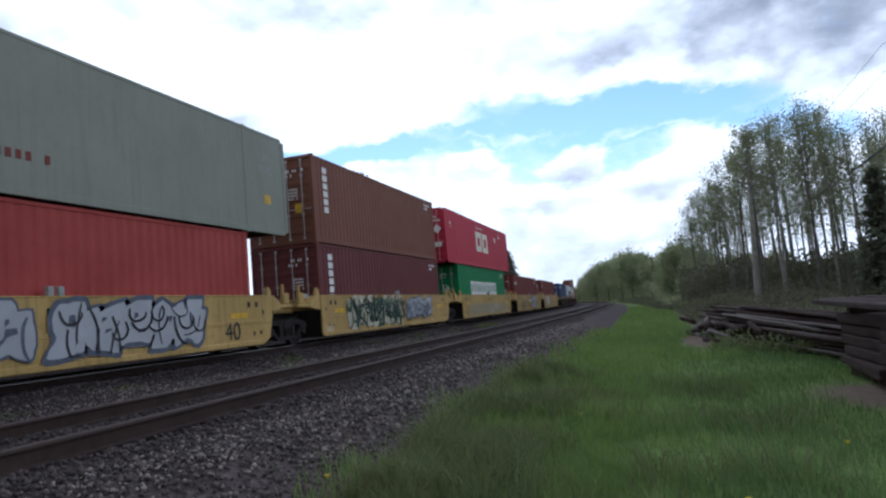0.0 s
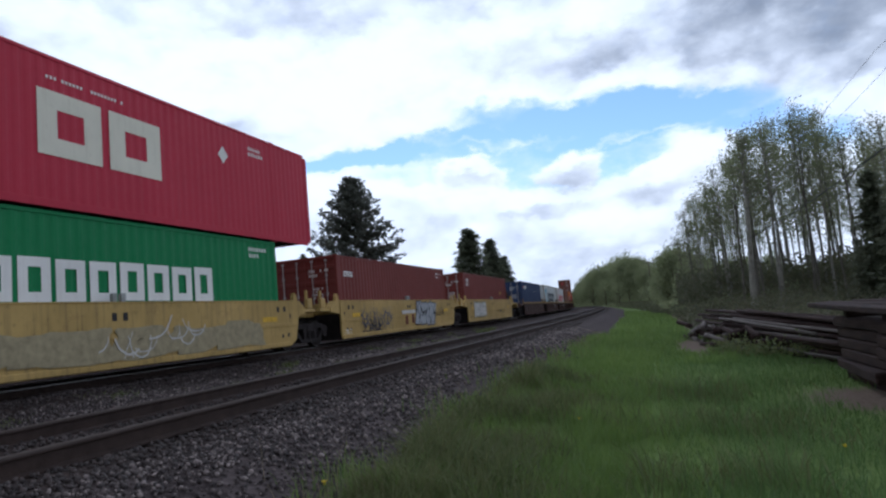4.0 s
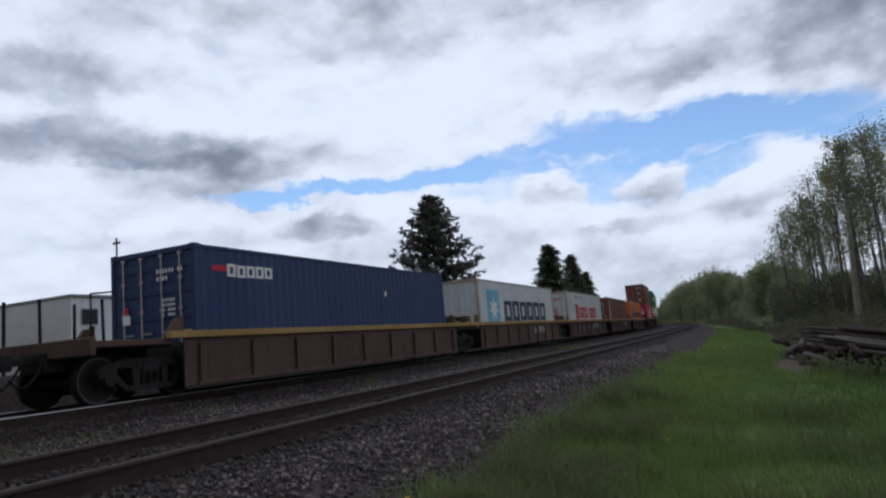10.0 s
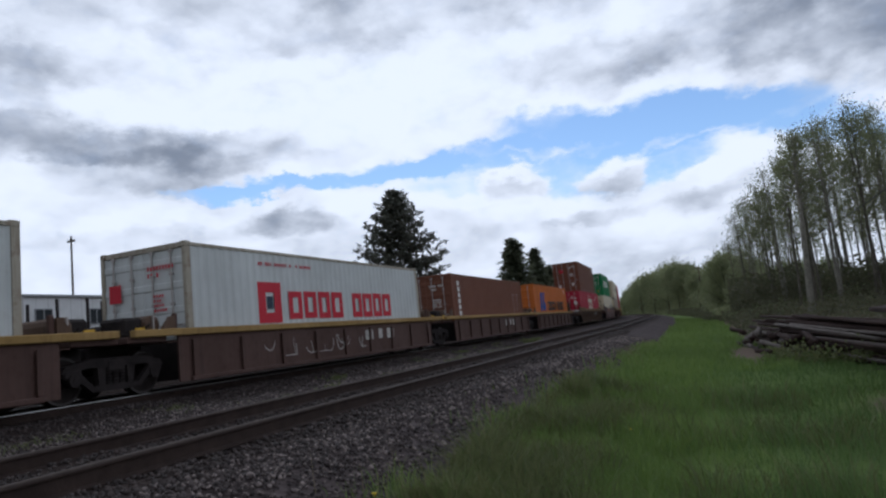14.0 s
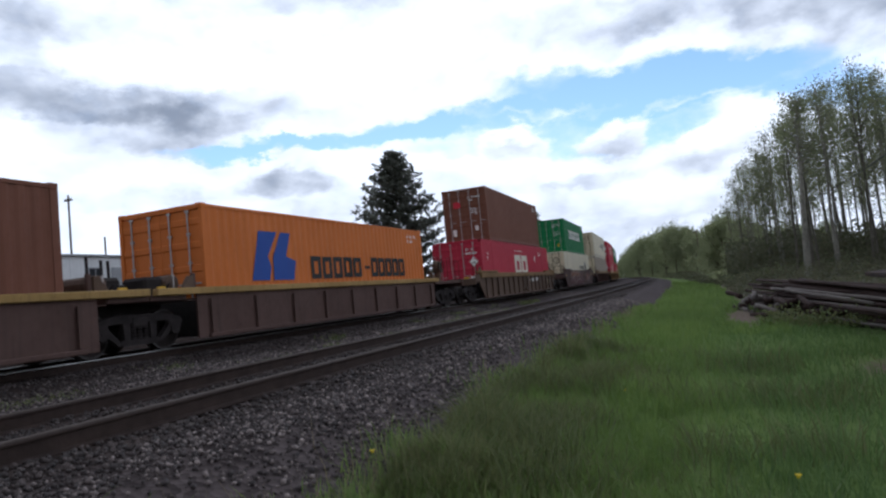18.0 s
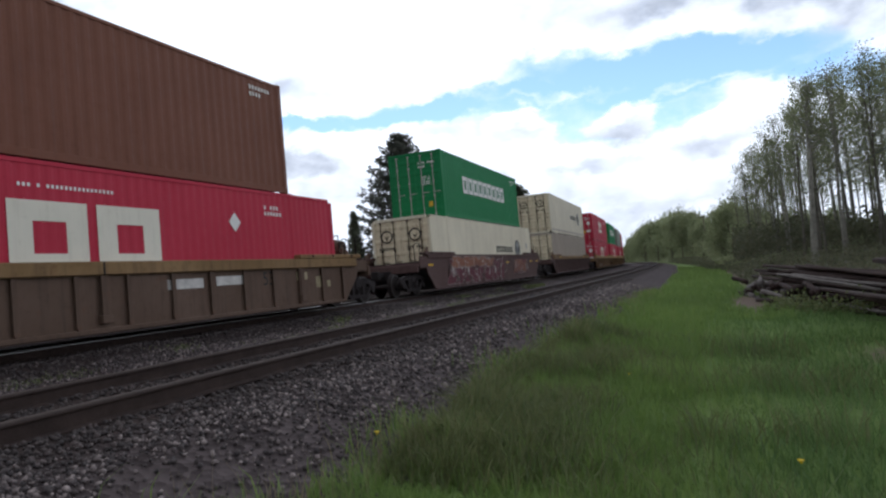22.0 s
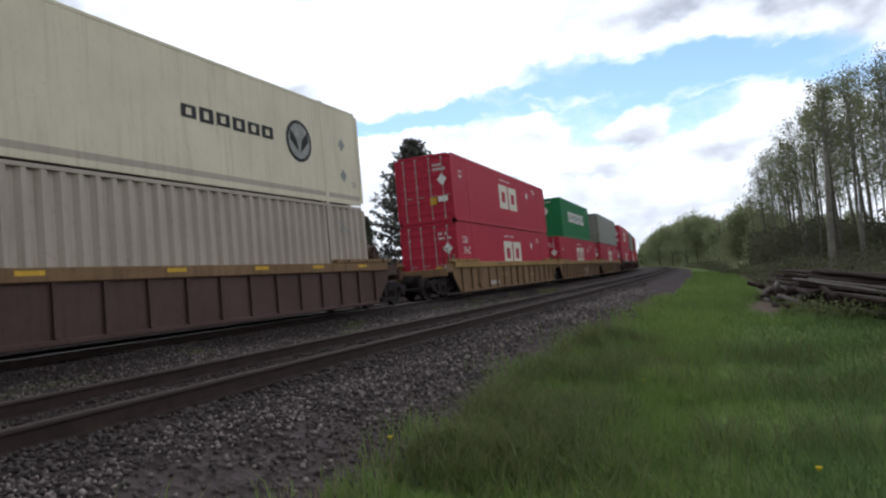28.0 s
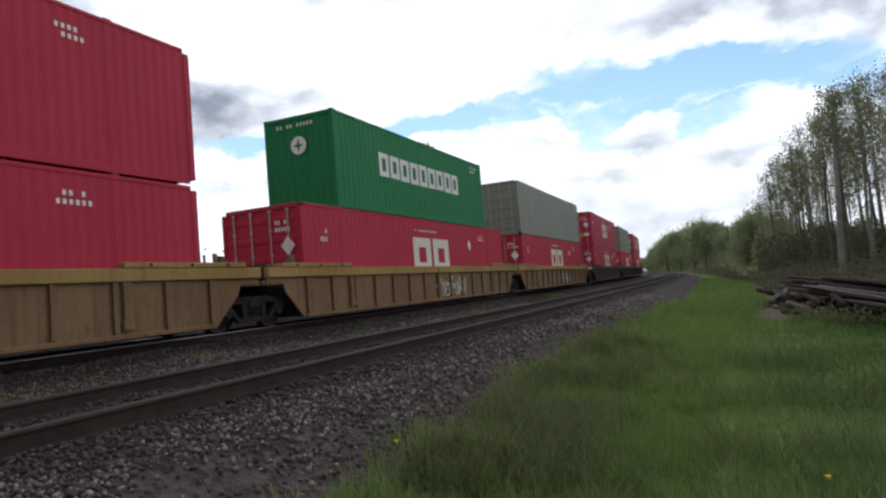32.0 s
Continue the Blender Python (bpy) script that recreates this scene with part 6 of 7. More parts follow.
def tree(name, meshes, at, label, bark, leaf, group):
    root = tagged(new(name), label, "tree", group)
    root.matrix_basis = at
    part("trunk", meshes[0], bark, root)
    part("crown", meshes[1], leaf, root)
    return root


def polar(az, d):
    return d * math.sin(radians(az)), d * math.cos(radians(az))


def land(x, y):
    return float(height(x, y))


rt = random.Random(21)
ASPENS = [aspen_meshes(200 + i, 15.0, 0.10 + 0.012 * i, 1350 + 130 * i, 0.36 + 0.04 * (i % 3), 0.9 + 0.1 * (i % 3)) for i in range(6)]
protos = [tree("aspen", ASPENS[i], pose(0, 0, 0), "tall slender aspen with pale bark and thin spring leaves", "bark" if i % 2 else "bark_grey", "leaf", "aspens at the wood's edge") for i in range(6)]
spots = []
for i in range(54):
    az = 2.7 + 25 * (i / 54) + rt.uniform(-0.7, 0.7)
    d = 56 + 34 * rt.random() ** 1.3 + (10 if az < 5 else 0)
    el = float(np.interp(az, (2.4, 3.6, 4.8, 6.6, 8.5, 12, 16, 20, 28), (5.6, 8.0, 8.9, 11.8, 13.0, 13.4, 12.4, 12.6, 12.0)))
    el -= abs(rt.gauss(0, 1.1))
    spots.append((az, d, el))
for i in range(46):                                  # thinner, lower trees deeper in the wood
    az = 2.6 + 26 * (i / 46) + rt.uniform(-0.6, 0.6)
    spots.append((az, 74 + 34 * rt.random(), float(np.interp(az, (2.4, 5, 9, 28), (5.0, 7.0, 9.2, 9.4))) + rt.uniform(-1.6, 0.8)))
spots += [(7.4, 60, 12.6), (9.0, 57, 12.9), (11.6, 58, 13.6), (12.6, 60, 13.3), (4.7, 66, 9.1), (5.6, 64, 10.2), (2.9, 70, 7.0), (3.5, 72, 8.2)]
for i, (az, d, el) in enumerate(spots):
    x, y = polar(az, d)
    z = land(x, y)
    k = (0.58 - z + d * math.tan(radians(el))) / 15.0
    m = pose(x, y, z, 0, 0, rt.uniform(0, 360)) @ Matrix.Diagonal((0.92 * k ** 0.5, 0.92 * k ** 0.5, k, 1))
    if i < 6:
        protos[i].matrix_basis = m
    else:
        p = copy_thing(protos[i % 6], Matrix())
        p.matrix_basis = m
big = aspen_meshes(230, 13.6, 0.25, 1300, 0.62, 0.8)
x, y = polar(7.0, 54)
tree("aspen", big, pose(x, y, land(x, y), 0.6, 1.3, 40), "thick pale trunk of an old aspen before the wood", "bark", "leaf", "aspens at the wood's edge")

SPRUCE = [conifer_meshes(300 + i, 10.0, 2.7, 34) for i in range(2)]
for az, d, h, k in ((15.6, 50, 8.6, 1), (17.6, 48, 9.4, 0), (19.6, 52, 8.0, 0), (21.5, 50, 9.0, 1), (24.0, 55, 8.5, 1)):
    x, y = polar(az, d)
    tree("spruce", SPRUCE[k], pose(x, y, land(x, y), 0, 0, az * 40) @ Matrix.Diagonal((h / 10, h / 10, h / 10, 1)), "dark spruce among the aspens", "bark_dark", "needle", "spruces in the wood")

pine = conifer_meshes(310, 14.6, 4.9, 40, True)
x, y = polar(-25.0, 60)
tree("pine", pine, pose(x, y, -0.75), "large dark full-crowned pine behind the train", "bark_dark", "needle_pine", "conifers beyond the tracks")
fir = conifer_meshes(311, 10.0, 2.6, 44)
for az, d, h, w in ((-15.2, 105, 14.8, 1.5), (-13.45, 112, 13.6, 1.25), (-12.4, 118, 11.0, 1.4), (-29.4, 55, 7.4, 0.75)):
    x, y = polar(az, d)
    tree("fir", fir, pose(x, y, -0.8, 0, 0, az * 77) @ Matrix.Diagonal((h / 10 * w, h / 10 * w, h / 10, 1)), "dark pointed fir behind the train", "bark_dark", "needle", "conifers beyond the tracks")

BROAD = [broad_meshes(320 + i, 10.0, 3.6) for i in range(4)]
bp = [tree("leafy_tree", BROAD[i], pose(0, 0, 0), "round-crowned tree in fresh green leaf by the line", "bark_dark", "leaf_far", "leafy trees along the line") for i in range(4)]
rows_ = []
for i in range(70):
    y = 118 + 240 * rt.random() ** 0.8
    q = 8 + 26 * rt.random() ** 1.6
    x = q + float(off(y))
    az = math.degrees(math.atan2(x, y))
    el = float(np.interp(az, (-9, -7, -5, -3.2, -2.2, -1.0, 0.0, 0.9, 1.5, 2.6, 4, 8), (1.8, 2.2, 3.0, 3.8, 3.95, 3.6, 2.3, 3.6, 4.3, 3.8, 3.4, 3.2))) - abs(rt.gauss(0, 0.55))
    rows_.append((x, y, el))
for az, d, el in ((-2.3, 190, 4.0), (-3.1, 200, 3.8), (-1.5, 185, 3.75), (1.3, 118, 4.5), (1.9, 122, 4.2), (0.8, 125, 3.9), (-4.2, 235, 3.3), (-5.2, 265, 2.9), (2.6, 110, 3.6), (3.2, 105, 3.4)):
    x, y = polar(az, d)
    rows_.append((x, y, el))
for i, (x, y, el) in enumerate(rows_):
    z = land(x, y)
    h = 0.58 - z + math.hypot(x, y) * math.tan(radians(el))
    m = pose(x, y, z, 0, 0, rt.uniform(0, 360)) @ Matrix.Diagonal((h / 14.5, h / 14.5, h / 9.5, 1))
    if i < 4:
        bp[i].matrix_basis = m
    else:
        p = copy_thing(bp[i % 4], Matrix())
        p.matrix_basis = m

# undergrowth of the wood and the woods far off: too many twigs to count
gw = np.random.default_rng(9)


def thicket(name, n, place, size, leaf, label):
    c = np.array([place() for _ in range(n)])
    return tagged(part(name, leaf_quads(name, c, size, gw), leaf), label, "undergrowth", kind="stuff")


def brush():
    az, d = gw.uniform(1.5, 34), 62 + 45 * gw.random()
    x, y = polar(az, d)
    top = 3.7 + 1.3 * noise.noise((x * 0.16, y * 0.16, 1.0)) + 1.6 * noise.noise((x * 0.6, y * 0.6, 4.0)) + 0.05 * max(0, az - 10)
    return x, y, land(x, y) + gw.random() ** 0.8 * max(0.6, top)


thicket("undergrowth", 60000, brush, 0.12, "leaf_brush", "brown-green brush between the trunks of the wood")


def line_end():
    y = 62 + 110 * gw.random() ** 1.3
    q = 0.4 + 8 * gw.random()
    x = q + float(off(y))
    top = 0.30 + 0.010 * (y - 60) + 0.5 * noise.noise((x * 0.3, y * 0.1, 21.0))
    return x, y, land(x, y) + gw.random() * max(0.12, top)


thicket("line_brush", 14000, line_end, 0.085, "leaf_brush", "low brown-green brush where the grass strip ends")


def wood_edge():
    y = 100 + 230 * gw.random()
    q = 6.5 + 26 * gw.random()
    x = q + float(off(y))
    return x, y, land(x, y) + gw.random() ** 0.8 * (4.0 + 2.0 * noise.noise((x * 0.15, y * 0.1, 2.0)))


thicket("wood_edge_bushes", 26000, wood_edge, 0.24, "leaf_far", "dense green bushes under the trees along the line")


def verge():
    y = 62 + 245 * gw.random() ** 1.5
    q = 2.0 + 11 * gw.random()
    x = q + float(off(y))
    top = 0.5 + (q - 2) * 0.16 + 0.8 * noise.noise((x * 0.2, y * 0.12, 8.0))
    return x, y, land(x, y) + gw.random() * max(0.15, top)


thicket("verge_bushes", 20000, verge, 0.15, "leaf_far", "low green bushes along the line's edge")


def scrub():
    y = 27 + 42 * gw.random()
    q = 1.0 + 0.012 * y + (0.45 * y + 4) * gw.random()
    x = q + float(off(y))
    top = 0.25 + 0.05 * (y - 27) * min(1, q / 6) + 0.7 * noise.noise((x * 0.35, y * 0.2, 18.0))
    return x, y, land(x, y) + gw.random() * max(0.12, top)


thicket("scrub", 30000, scrub, 0.060, "leaf_brush", "low brown-green scrub before the wood")


def far_woods():
    az, d = gw.uniform(-75, -4), gw.uniform(330, 430)
    x, y = polar(az, d)
    top = 9 + 4 * noise.noise((az * 0.4, 0, 0)) + 2.5 * noise.noise((az * 2.1, 3, 0))
    return x, y, -1 + gw.random() ** 0.8 * top


thicket("distant_woods", 16000, far_woods, 0.8, "leaf_far", "distant woods along the horizon")


def left_bush():
    a = gw.normal(0, 1, 3)
    return -24.5 + a[0] * 0.9, 27.3 + a[1] * 0.9, max(-0.7, 0.9 + a[2] * 0.8)


thicket("bush", 1400, left_bush, 0.09, "leaf_brush", "thin leafy bush beyond the tracks")

# ---------------------------------------------------------------- buildings and poles beyond the train


def site_building(y0, y1, wall, label, openings):
    x0, x1, top, base = -36.0, -30.0, 4.30, 0.40
    root = tagged(new("site_building"), label, "building", "low buildings beyond the tracks")
    root.location = (0, 0, 0)
    n = int((y1 - y0) / 0.6)
    plan = [(x0, y1), (x0, y0), (x1, y0)]
    for i in range(1, n):
        y = y0 + (y1 - y0) * i / n
        plan += [(x1, y - 0.03), (x1 + 0.02, y - 0.02), (x1 + 0.02, y + 0.02), (x1, y + 0.03)]
    part("wall", MB().prism(plan + [(x1, y1)], "z", base, top), wall, root)
    part("roof", MB().box(x0 - 0.15, x1 + 0.15, y0 - 0.1, y1 + 0.1, top, top + 0.14, 0.03), "trimgrey", root)
    part("skirting", MB().box(x1 + 0.021, x1 + 0.05, y0, y1, base, base + 0.5), "trimgrey", root)
    for kind, y, wd, z0, z1 in openings:
        f = part(kind, MB().box(x1 + 0.021, x1 + 0.06, y, y + wd, z0, z1, 0.01), "trimgrey", root)
        if kind == "window":
            for k in range(2):
                part("pane", MB().box(x1 + 0.061, x1 + 0.07, y + 0.05 + k * (wd / 2 - 0.02), y + wd / 2 - 0.03 + k * (wd / 2 - 0.02), z0 + 0.06, z1 - 0.06), "glass", f)
        else:
            part("door_leaf", MB().box(x1 + 0.061, x1 + 0.075, y + 0.06, y + wd - 0.06, z0, z1 - 0.06), "trimgrey", f)
    return root


site_building(6.0, 18.2, "siding_tan", "long low reddish site building beyond the tracks", [("window", 12.0, 1.0, 2.5, 3.4)])
site_building(22.0, 30.2, "siding", "long low white site building with small windows", [("window", 22.5, 0.95, 2.9, 3.75), ("window", 25.55, 0.85, 2.9, 3.75), ("door", 27.0, 0.8, 1.6, 3.75)])


def utility_pole(x, y, top, label, arms, group, reach=1.1, thick=1.0):
    z = land(x, y)
    root = tagged(new("utility_pole"), label, "utility pole", group)
    root.location = (x, y, z)
    h = top - z
    part("post", MB().tube((0, 0, -0.3), (0, 0, h), 0.15 * thick, 0.10 * thick, n=10), "pole", root)
    for k in range(arms):
        a = part("crossarm", MB().box(-reach, reach, -0.06, 0.06, h - 0.5 - k * 0.9, h - 0.38 - k * 0.9, 0.01), "pole", root)
        for sx in (-0.86 * reach, -0.36 * reach, 0.36 * reach, 0.86 * reach):
            part("insulator", MB().tube((sx, 0, h - 0.38 - k * 0.9), (sx, 0, h - 0.24 - k * 0.9), 0.035, 0.02, n=8), "trimgrey", a)
    return root


utility_pole(-46.0, 37.8, 11.2, "thin wooden utility pole beyond the tracks", 1, "poles beyond the tracks", 0.4, 0.7)
utility_pole(-46.0, 41.0, 8.0, "short wooden pole beyond the tracks", 0, "poles beyond the tracks", 0.4, 0.7)
utility_pole(-46.0, 53.4, 9.8, "thin wooden utility pole beyond the tracks", 1, "poles beyond the tracks", 0.4, 0.6)
for y, arms in ((160.0, 1), (112.0, 1), (24.0, 1)):
    utility_pole(8.0 + float(off(y)) + (0.0 if y > 30 else 3.0), y, 9.2, "wooden utility pole with wires along the wood's edge", arms, "poles along the line")


def cable(pts, r, material, label, sag):
    """Wire hung in equal spans between its points."""
    cu = MB()
    for a, b in zip(pts, pts[1:]):
        a, b = Vector(a), Vector(b)
        p = a
        for k in range(1, 15):
            f = k / 14
            q = a.lerp(b, f) - Vector((0, 0, sag * 4 * f * (1 - f)))
            cu.tube(p, q, r, n=5, caps=False)
            p = q
    return tagged(part("overhead_wire", cu, material), label, "wire", "wires along the line")


def along_line(y, dz, dx=0.0):
    return (8.0 + dx + float(off(y)), y, dz)


cable([along_line(160, 4.9), along_line(112, 4.9), along_line(66, 4.9), along_line(24, 5.1), along_line(-22, 5.0)], 0.03, "wire", "thick black cable hung along the wood's edge", 0.5)
for dx in (-0.5, 0.4):
    cable([along_line(160, 8.8, dx), along_line(112, 8.8, dx), along_line(66, 8.2, dx), along_line(24, 7.8, dx), along_line(-22, 7.8, dx)], 0.007, "wire_thin", "thin grey wire high along the wood's edge", 0.6)
cable([(-1.2, 160, 8.6), (7.6, 150, 7.6)], 0.045, "wire_pale", "pale cable sagging beside a utility pole", 1.2)

fence = tagged(new("fence"), "uneven row of dark stakes before the site buildings", "fence")
for y in (12.2, 13.3, 14.4, 15.5, 16.6, 17.2, 17.45, 18.75, 19.15, 20.05, 20.2, 20.58, 21.8, 22.6, 22.9, 23.25, 26.0):
    part("stake", cached("stake", lambda: MB().tube((0, 0, -1.0), (0, 0, 2.9), 0.05, n=8).mesh("stake")), "iron", fence, at=pose(-19.5, y, rt.uniform(-0.25, 0.1), rt.uniform(-1, 1), rt.uniform(-1, 1), 0))

# ---------------------------------------------------------------- timber by the path
rp = random.Random(31)


def log_mesh(length, r0, r1):
    """A slightly crooked pole along y, cut square."""
    n = 6
    pts = [Vector((rp.uniform(-0.03, 0.03), length * k / n, rp.uniform(-0.012, 0.012))) for k in range(n + 1)]
    vs, fs = [], []
    for k in range(n + 1):
        r_ = r0 + (r1 - r0) * k / n
        vs += [(pts[k].x + r_ * math.cos(0.7854 * j), pts[k].y, pts[k].z + r_ * math.sin(0.7854 * j)) for j in range(8)]
    for k in range(n):
        fs += [(k * 8 + j, k * 8 + (j + 1) % 8, k * 8 + 8 + (j + 1) % 8, k * 8 + 8 + j) for j in range(8)]
    fs += [tuple(range(7, -1, -1)), tuple(range(n * 8, n * 8 + 8))]
    return MB().add(vs, fs).mesh("log", True)


LONG = {n: [log_mesh(n, 0.047, 0.037) for _ in range(3)] for n in (11, 9, 7, 5)}
for layer in range(9):
    for k in range(7 - layer // 3):
        f = (k + rp.uniform(0, 0.8)) / 7
        x, y = 0.95 + 1.75 * f + 0.04 * layer, 25.6 - 7.4 * f + rp.uniform(-0.9, 0.9)
        n = max(m for m in LONG if m <= max(5.0, (y - 13.9) / 0.965))
        z0, z1 = -0.98 + layer * 0.124 + rp.uniform(-0.02, 0.02), -0.98 + layer * 0.088 + rp.uniform(-0.03, 0.03)
        ob = part("log", LONG[n][rp.randrange(3)], "timber" if rp.random() < 0.8 else "timber_pale", at=pose(x, y, z0, math.degrees(math.atan2(z1 - z0, n)), 0, 180 + 14 + rp.uniform(-4, 4)))
        tagged(ob, "long thin dark weathered pole in a low pile", "log", "pile of poles")
STUB = [log_mesh(0.9, 0.085, 0.075), log_mesh(1.4, 0.075, 0.07)]
for i in range(30):
    f = i / 29
    x, y = 0.80 + 1.45 * f + rp.uniform(-0.10, 0.10), 25.0 - 7.4 * f + rp.uniform(-0.4, 0.4)
    z = -0.95 + 0.16 * rp.choice((0, 0, 1, 2, 3)) * (1 - 0.3 * f)
    ob = part("short_log", STUB[i % 2], "timber_pale" if rp.random() < 0.4 else "timber", at=pose(x, y, z, rp.uniform(-8, 8), 0, rp.uniform(-50, 30)))
    tagged(ob, "short grey log lying at the foot of the pile", "log", "short logs by the pile")
for y in (15.6, 18.4, 21.4, 24.2):
    ob = part("bearer_timber", MB().box(-1.25, 1.25, -0.12, 0.12, -0.10, 0.03, 0.012), "timber", at=pose(1.9 + (24.2 - y) * 0.17, y, -1.06, 0, 0, 3))
    tagged(ob, "squared timber under the pile of poles", "timber", "bearers under the pile")

SLEEPER = MB().box(-0.115, 0.115, -1.3, 1.3, -0.083, 0.083, 0.02).mesh("old_sleeper")
for layer in range(6):
    for row in range(2):
        for col in range(10):
            if not (col < 2 or layer == 5 or row == 1):
                continue
            x = 2.98 + col * 0.255 + rp.uniform(-0.09, 0.07)
            y = 9.2 + row * 2.72 + rp.uniform(-0.22, 0.18)
            z = -0.99 + layer * 0.180
            ob = part("old_sleeper", SLEEPER, "timber" if rp.random() < 0.8 else "timber_pale", at=pose(x, y, z, 0, rp.uniform(-3, 3), rp.uniform(-3, 3)))
            tagged(ob, "dark old railway sleeper in a tall stack", "sleeper", "stacked old sleepers")
CROSS = MB().box(-0.9, 1.6, -0.11, 0.11, -0.06, 0.06, 0.014).mesh("cross_timber")
for y in (8.6, 10.4, 12.4):
    ob = part("cross_timber", CROSS, "timber", at=pose(3.75, y, 0.056, 0, 0, rp.uniform(-5, 5)))
    tagged(ob, "dark timber laid crosswise on the sleeper stack", "timber", "cross timbers on the stack")
BEAM = MB().box(-0.13, 0.13, -3.6, 3.6, -0.045, 0.045, 0.014).mesh("beam")
for k, x in enumerate((2.84, 3.25, 3.75, 4.3, 4.9)):
    ob = part("beam", BEAM, "timber", at=pose(x, 11.6 + rp.uniform(-0.4, 0.4), 0.163, 0, rp.uniform(-4, 4), rp.uniform(-2.0, 2.0)))
    tagged(ob, "long dark plank laid along the top of the sleeper stack", "timber", "planks on the stack")


def foot_bush():
    a = gw.normal(0, 1, 3)
    k = gw.integers(0, 4)
    x, y = ((1.45, 18.3), (2.2, 17.2), (1.7, 17.8), (3.0, 16.6))[k]
    return x + a[0] * 0.24, y + a[1] * 0.25, max(-1.1, -0.95 + abs(a[2]) * 0.17)


thicket("foot_bushes", 1500, foot_bush, 0.026, "weed", "low green weeds at the foot of the pile")

# ---------------------------------------------------------------- grass and flowers
gg = np.random.default_rng(12)


def blades(name, n, place, h0, h1, w, material, label, tilt=0.35, clump=1):
    pts = gather(n, place)
    x, y = pts[:, 0], pts[:, 1]
    z = height(x, y) + rough(x, y) - 0.02
    a = gg.uniform(0, 6.283, n)
    patch = np.array([noise.noise((p * 0.7, q * 0.7, 5.0)) for p, q in zip(x, y)])
    clump_ = np.array([noise.noise((p * 3.1, q * 3.1, 15.0)) for p, q in zip(x, y)])
    h = gg.uniform(h0, h1, n) * np.maximum(0.3, 1 + 0.55 * patch + 0.6 * clump_)
    ww = w * gg.uniform(0.6, 1.4, n) * (1 + 0.09 * np.maximum(0, y - 4))
    lean = gg.normal(0, tilt, (n, 2))
    base = np.stack([x, y, z], 1)
    side = np.stack([np.cos(a) * ww, np.sin(a) * ww, np.zeros(n)], 1)
    mid = base + np.stack([lean[:, 0] * h * 0.3, lean[:, 1] * h * 0.3, h * 0.6], 1)
    tip = base + np.stack([lean[:, 0] * h, lean[:, 1] * h, h], 1)
    v = np.stack([base - side, base + side, mid + side * 0.7, mid - side * 0.7, tip], 1)
    f = np.array([(0, 1, 2), (0, 2, 3), (3, 2, 4)])[None] + (np.arange(n) * 5)[:, None, None]
    m = bpy.data.meshes.new(name)
    m.vertices.add(5 * n)
    m.vertices.foreach_set("co", v.astype(np.float32).ravel())
    m.loops.add(9 * n)
    m.loops.foreach_set("vertex_index", f.astype(np.int32).ravel())
    m.polygons.add(3 * n)
    m.polygons.foreach_set("loop_start", np.arange(0, 9 * n, 3, dtype=np.int32))
    m.materials.append(None)
    m.update(calc_edges=True)
    return tagged(part(name, m, material), label, "grass", kind="stuff")


def meadow(m):
    y = 1.6 + 44 * gg.random(m) ** 2.2
    x = -2.3 + (5.8 + 0.40 * y) * gg.random(m) + off(y)
    keep = (green_at(x, y) > gg.uniform(0.25, 0.9, m)) & (bare_at(x, y) < gg.uniform(0.2, 0.8, m)) & (np.abs(x + 0.2) > gg.uniform(-0.06, 0.2, m))
    return np.stack([x, y], 1)[keep]


def path_side(m):
    p = meadow(m)
    return p[p[:, 0] < -0.1 + gg.normal(0, 0.25, len(p))]


def wood_side(m):
    p = meadow(m)
    return p[p[:, 0] > -0.1 + gg.normal(0, 0.25, len(p))]


def border(m):
    y = np.where(gg.random(m) < 0.2, -6 + 8 * gg.random(m), 1.8 + 22 * gg.random(m) ** 1.8)
    q = edge_at(y) - 0.05 + gg.normal(0, 0.24, m)
    patch = np.array([noise.noise((a * 1.3, b * 0.8, 3.0)) for a, b in zip(q, y)])
    return np.stack([q + off(y), y], 1)[patch > gg.uniform(-0.3, 0.3, m)]


blades("grass", 62000, path_side, 0.07, 0.21, 0.0040, "grass", "fresh bright green grass, uneven and unmown")
blades("grass", 78000, wood_side, 0.06, 0.20, 0.0040, "grass_deep", "deep green grass towards the wood, uneven and unmown")


def round_about(m):
    y = -7 + 8.9 * gg.random(m)
    x = -2.3 + 9.0 * gg.random(m)
    return np.stack([x, y], 1)[green_at(x, y) > gg.uniform(0.25, 0.9, m)]


blades("grass", 26000, round_about, 0.07, 0.22, 0.0045, "grass", "fresh green grass, uneven and unmown")


def far_strip(m):
    y = 16 + 60 * gg.random(m) ** 1.5
    x = -2.2 + (3.4 + 0.02 * y) * gg.random(m) + off(y)
    keep = (green_at(x, y) > gg.uniform(0.25, 0.9, m)) & (bare_at(x, y) < gg.uniform(0.2, 0.8, m))
    return np.stack([x, y], 1)[keep]


blades("far_grass", 16000, far_strip, 0.10, 0.28, 0.0050, "grass", "fresh green grass strip along the line")
blades("border_grass", 8600, border, 0.08, 0.26, 0.0045, "grass", "tufts of longer grass at the gravel's edge")


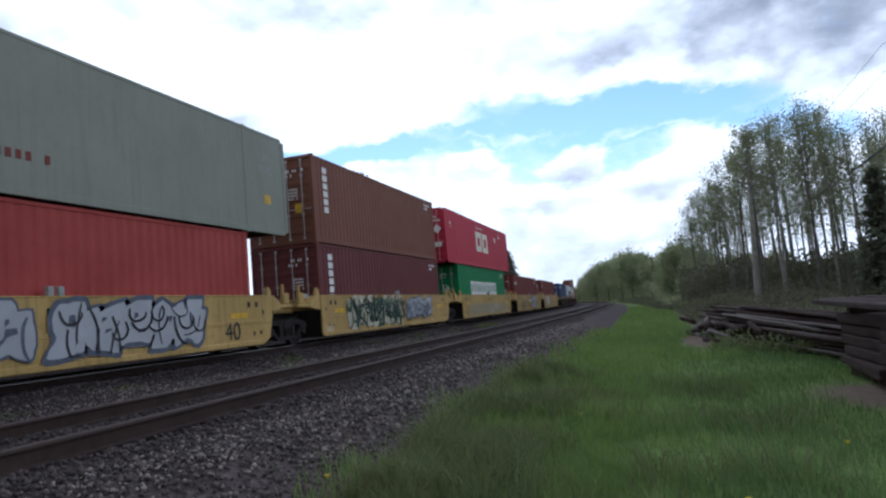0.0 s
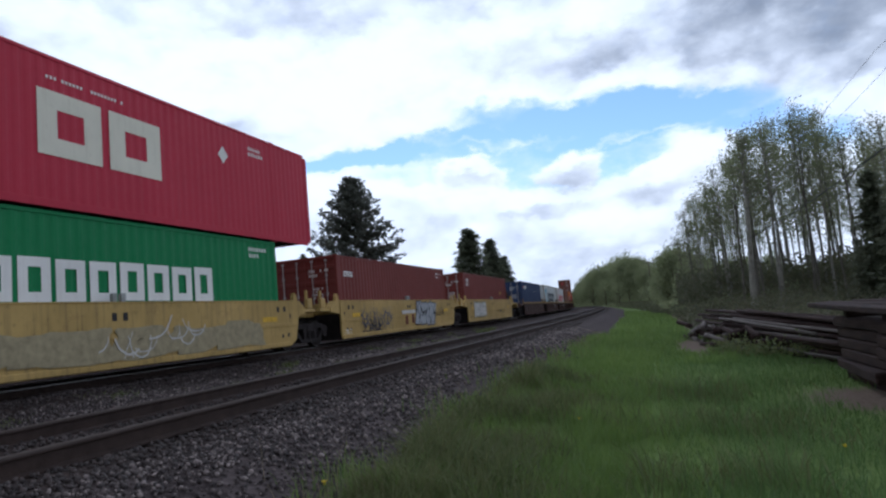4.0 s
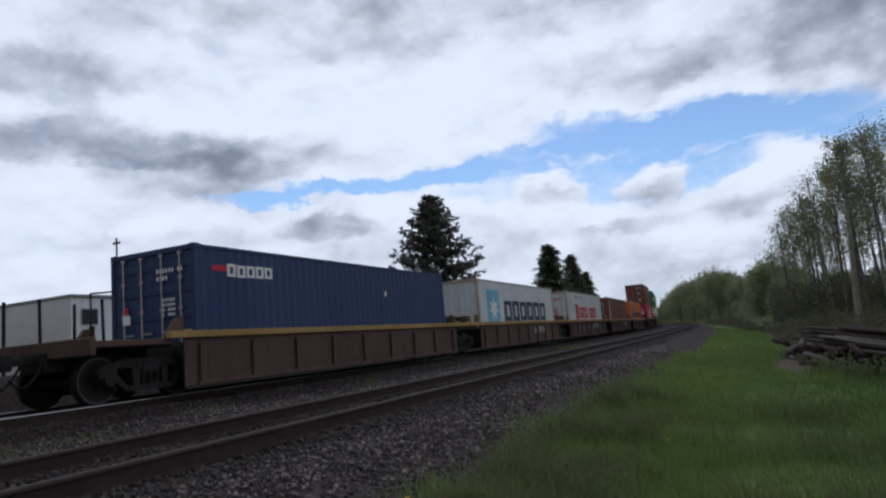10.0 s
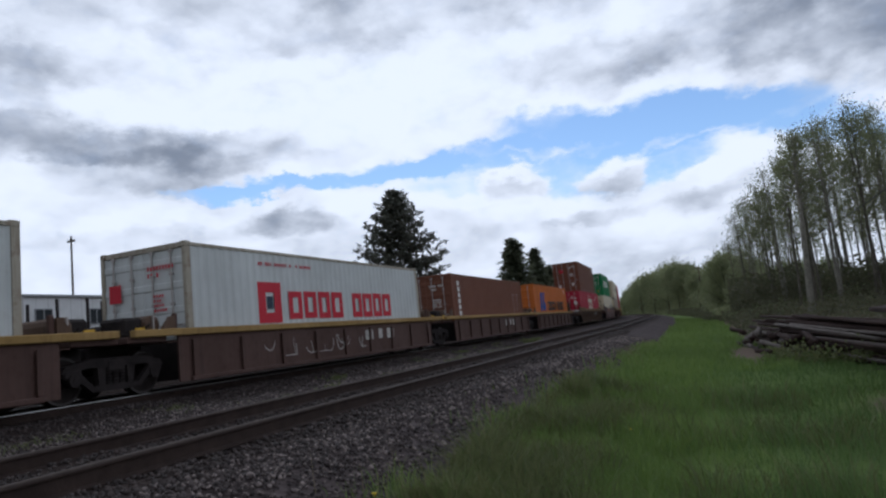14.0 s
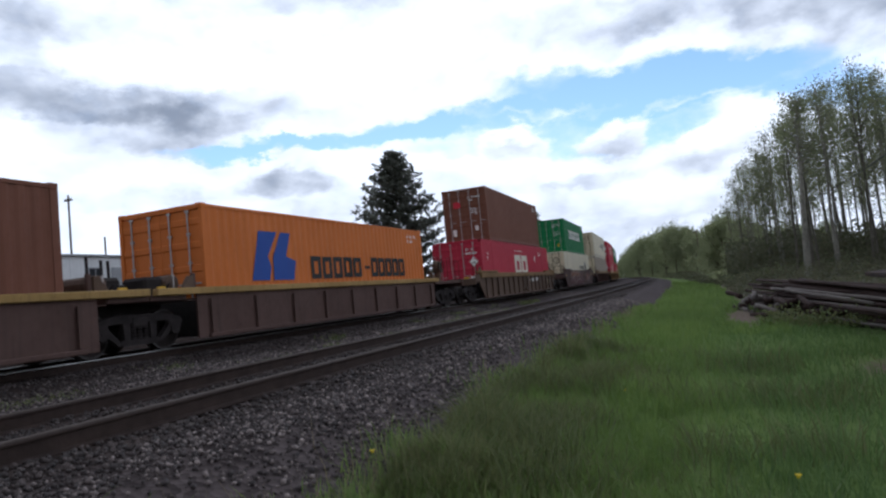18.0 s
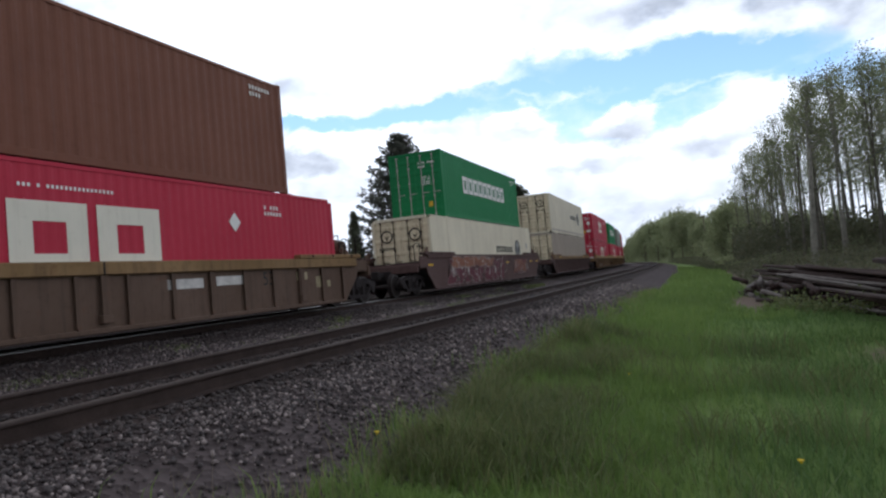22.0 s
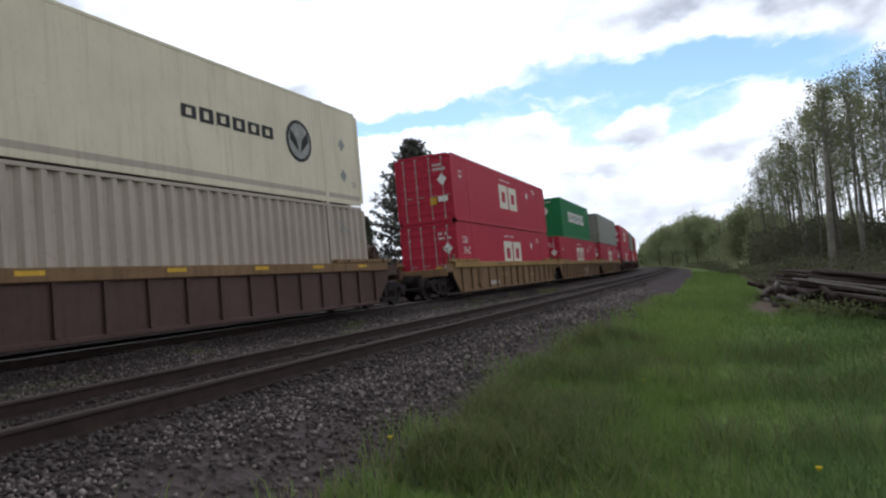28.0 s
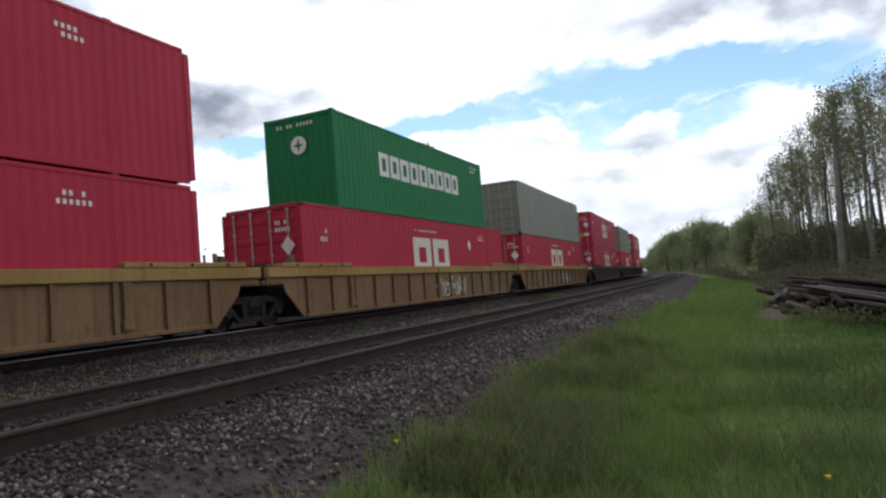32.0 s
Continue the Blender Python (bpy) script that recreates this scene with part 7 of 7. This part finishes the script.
def weedy(m):
    y = 2.6 + 9 * gg.random(m) ** 1.5
    q = edge_at(y) - 0.1 + np.abs(gg.normal(0, 0.55, m)) + np.where(gg.random(m) < 0.25, 3.5 * gg.random(m), 0)
    patch = np.array([noise.noise((a * 1.1, b * 0.8, 13.0)) for a, b in zip(q, y)])
    return np.stack([q + off(y), y], 1)[patch > gg.uniform(-0.15, 0.35, m)]


blades("weeds", 13000, weedy, 0.10, 0.34, 0.0055, "weed", "olive weeds and old grass by the gravel", 0.5)


def between(m):
    y = 5 + 32 * gg.random(m)
    q = -8.6 + gg.normal(0, 0.45, m)
    patch = np.array([noise.noise((a * 1.2, b * 0.7, 31.0)) for a, b in zip(q, y)])
    return np.stack([q + off(y), y], 1)[patch > gg.uniform(0.15, 0.5, m)]


blades("track_weeds", 2600, between, 0.04, 0.14, 0.006, "weed", "small olive weeds in the ballast between the tracks", 0.8)
blades("dry_stalks", 900, border, 0.12, 0.45, 0.0022, "straw", "thin dry stalks among the gravel and grass", 0.2)


def dandelion(x, y, h):
    z = land(x, y)
    root = tagged(new("dandelion"), "yellow dandelion in the grass", "flower", "dandelions")
    root.location = (x, y, z)
    part("stem", MB().tube((0, 0, 0), (0.01, 0, h), 0.003, n=5), "grass", root)
    b = MB()
    for k in range(14):
        a = 6.283 * k / 14
        b.add([(0.01, 0, h), (0.01 + 0.02 * math.cos(a - 0.2), 0.02 * math.sin(a - 0.2), h + 0.012), (0.01 + 0.024 * math.cos(a), 0.024 * math.sin(a), h + 0.010), (0.01 + 0.02 * math.cos(a + 0.2), 0.02 * math.sin(a + 0.2), h + 0.012)], [(0, 1, 2, 3)])
    b.tube((0.01, 0, h - 0.012), (0.01, 0, h + 0.008), 0.008, 0.014, n=8)
    part("flower_head", b, "petal", root, "open yellow flower head")


for x, y, h in ((0.37, 4.75, 0.16), (-2.36, 4.25, 0.12), (-1.0, 7.6, 0.13), (1.4, 6.8, 0.13)):
    dandelion(x, y, h)



def motions():
    times = [i for i in range(0, 33)]
    for ob, s, length, along, up in MOVERS:
        walk(ob, [(t, seat(s - run(t), length) @ pose(0, along, up)) for t in times])
    for ob, at in WHEELS:
        walk(ob, [(k / 15, at @ pose(0, 0, 0, math.degrees(run(k / 15) / 0.42) % 360)) for k in range(0, 481)])


motions()
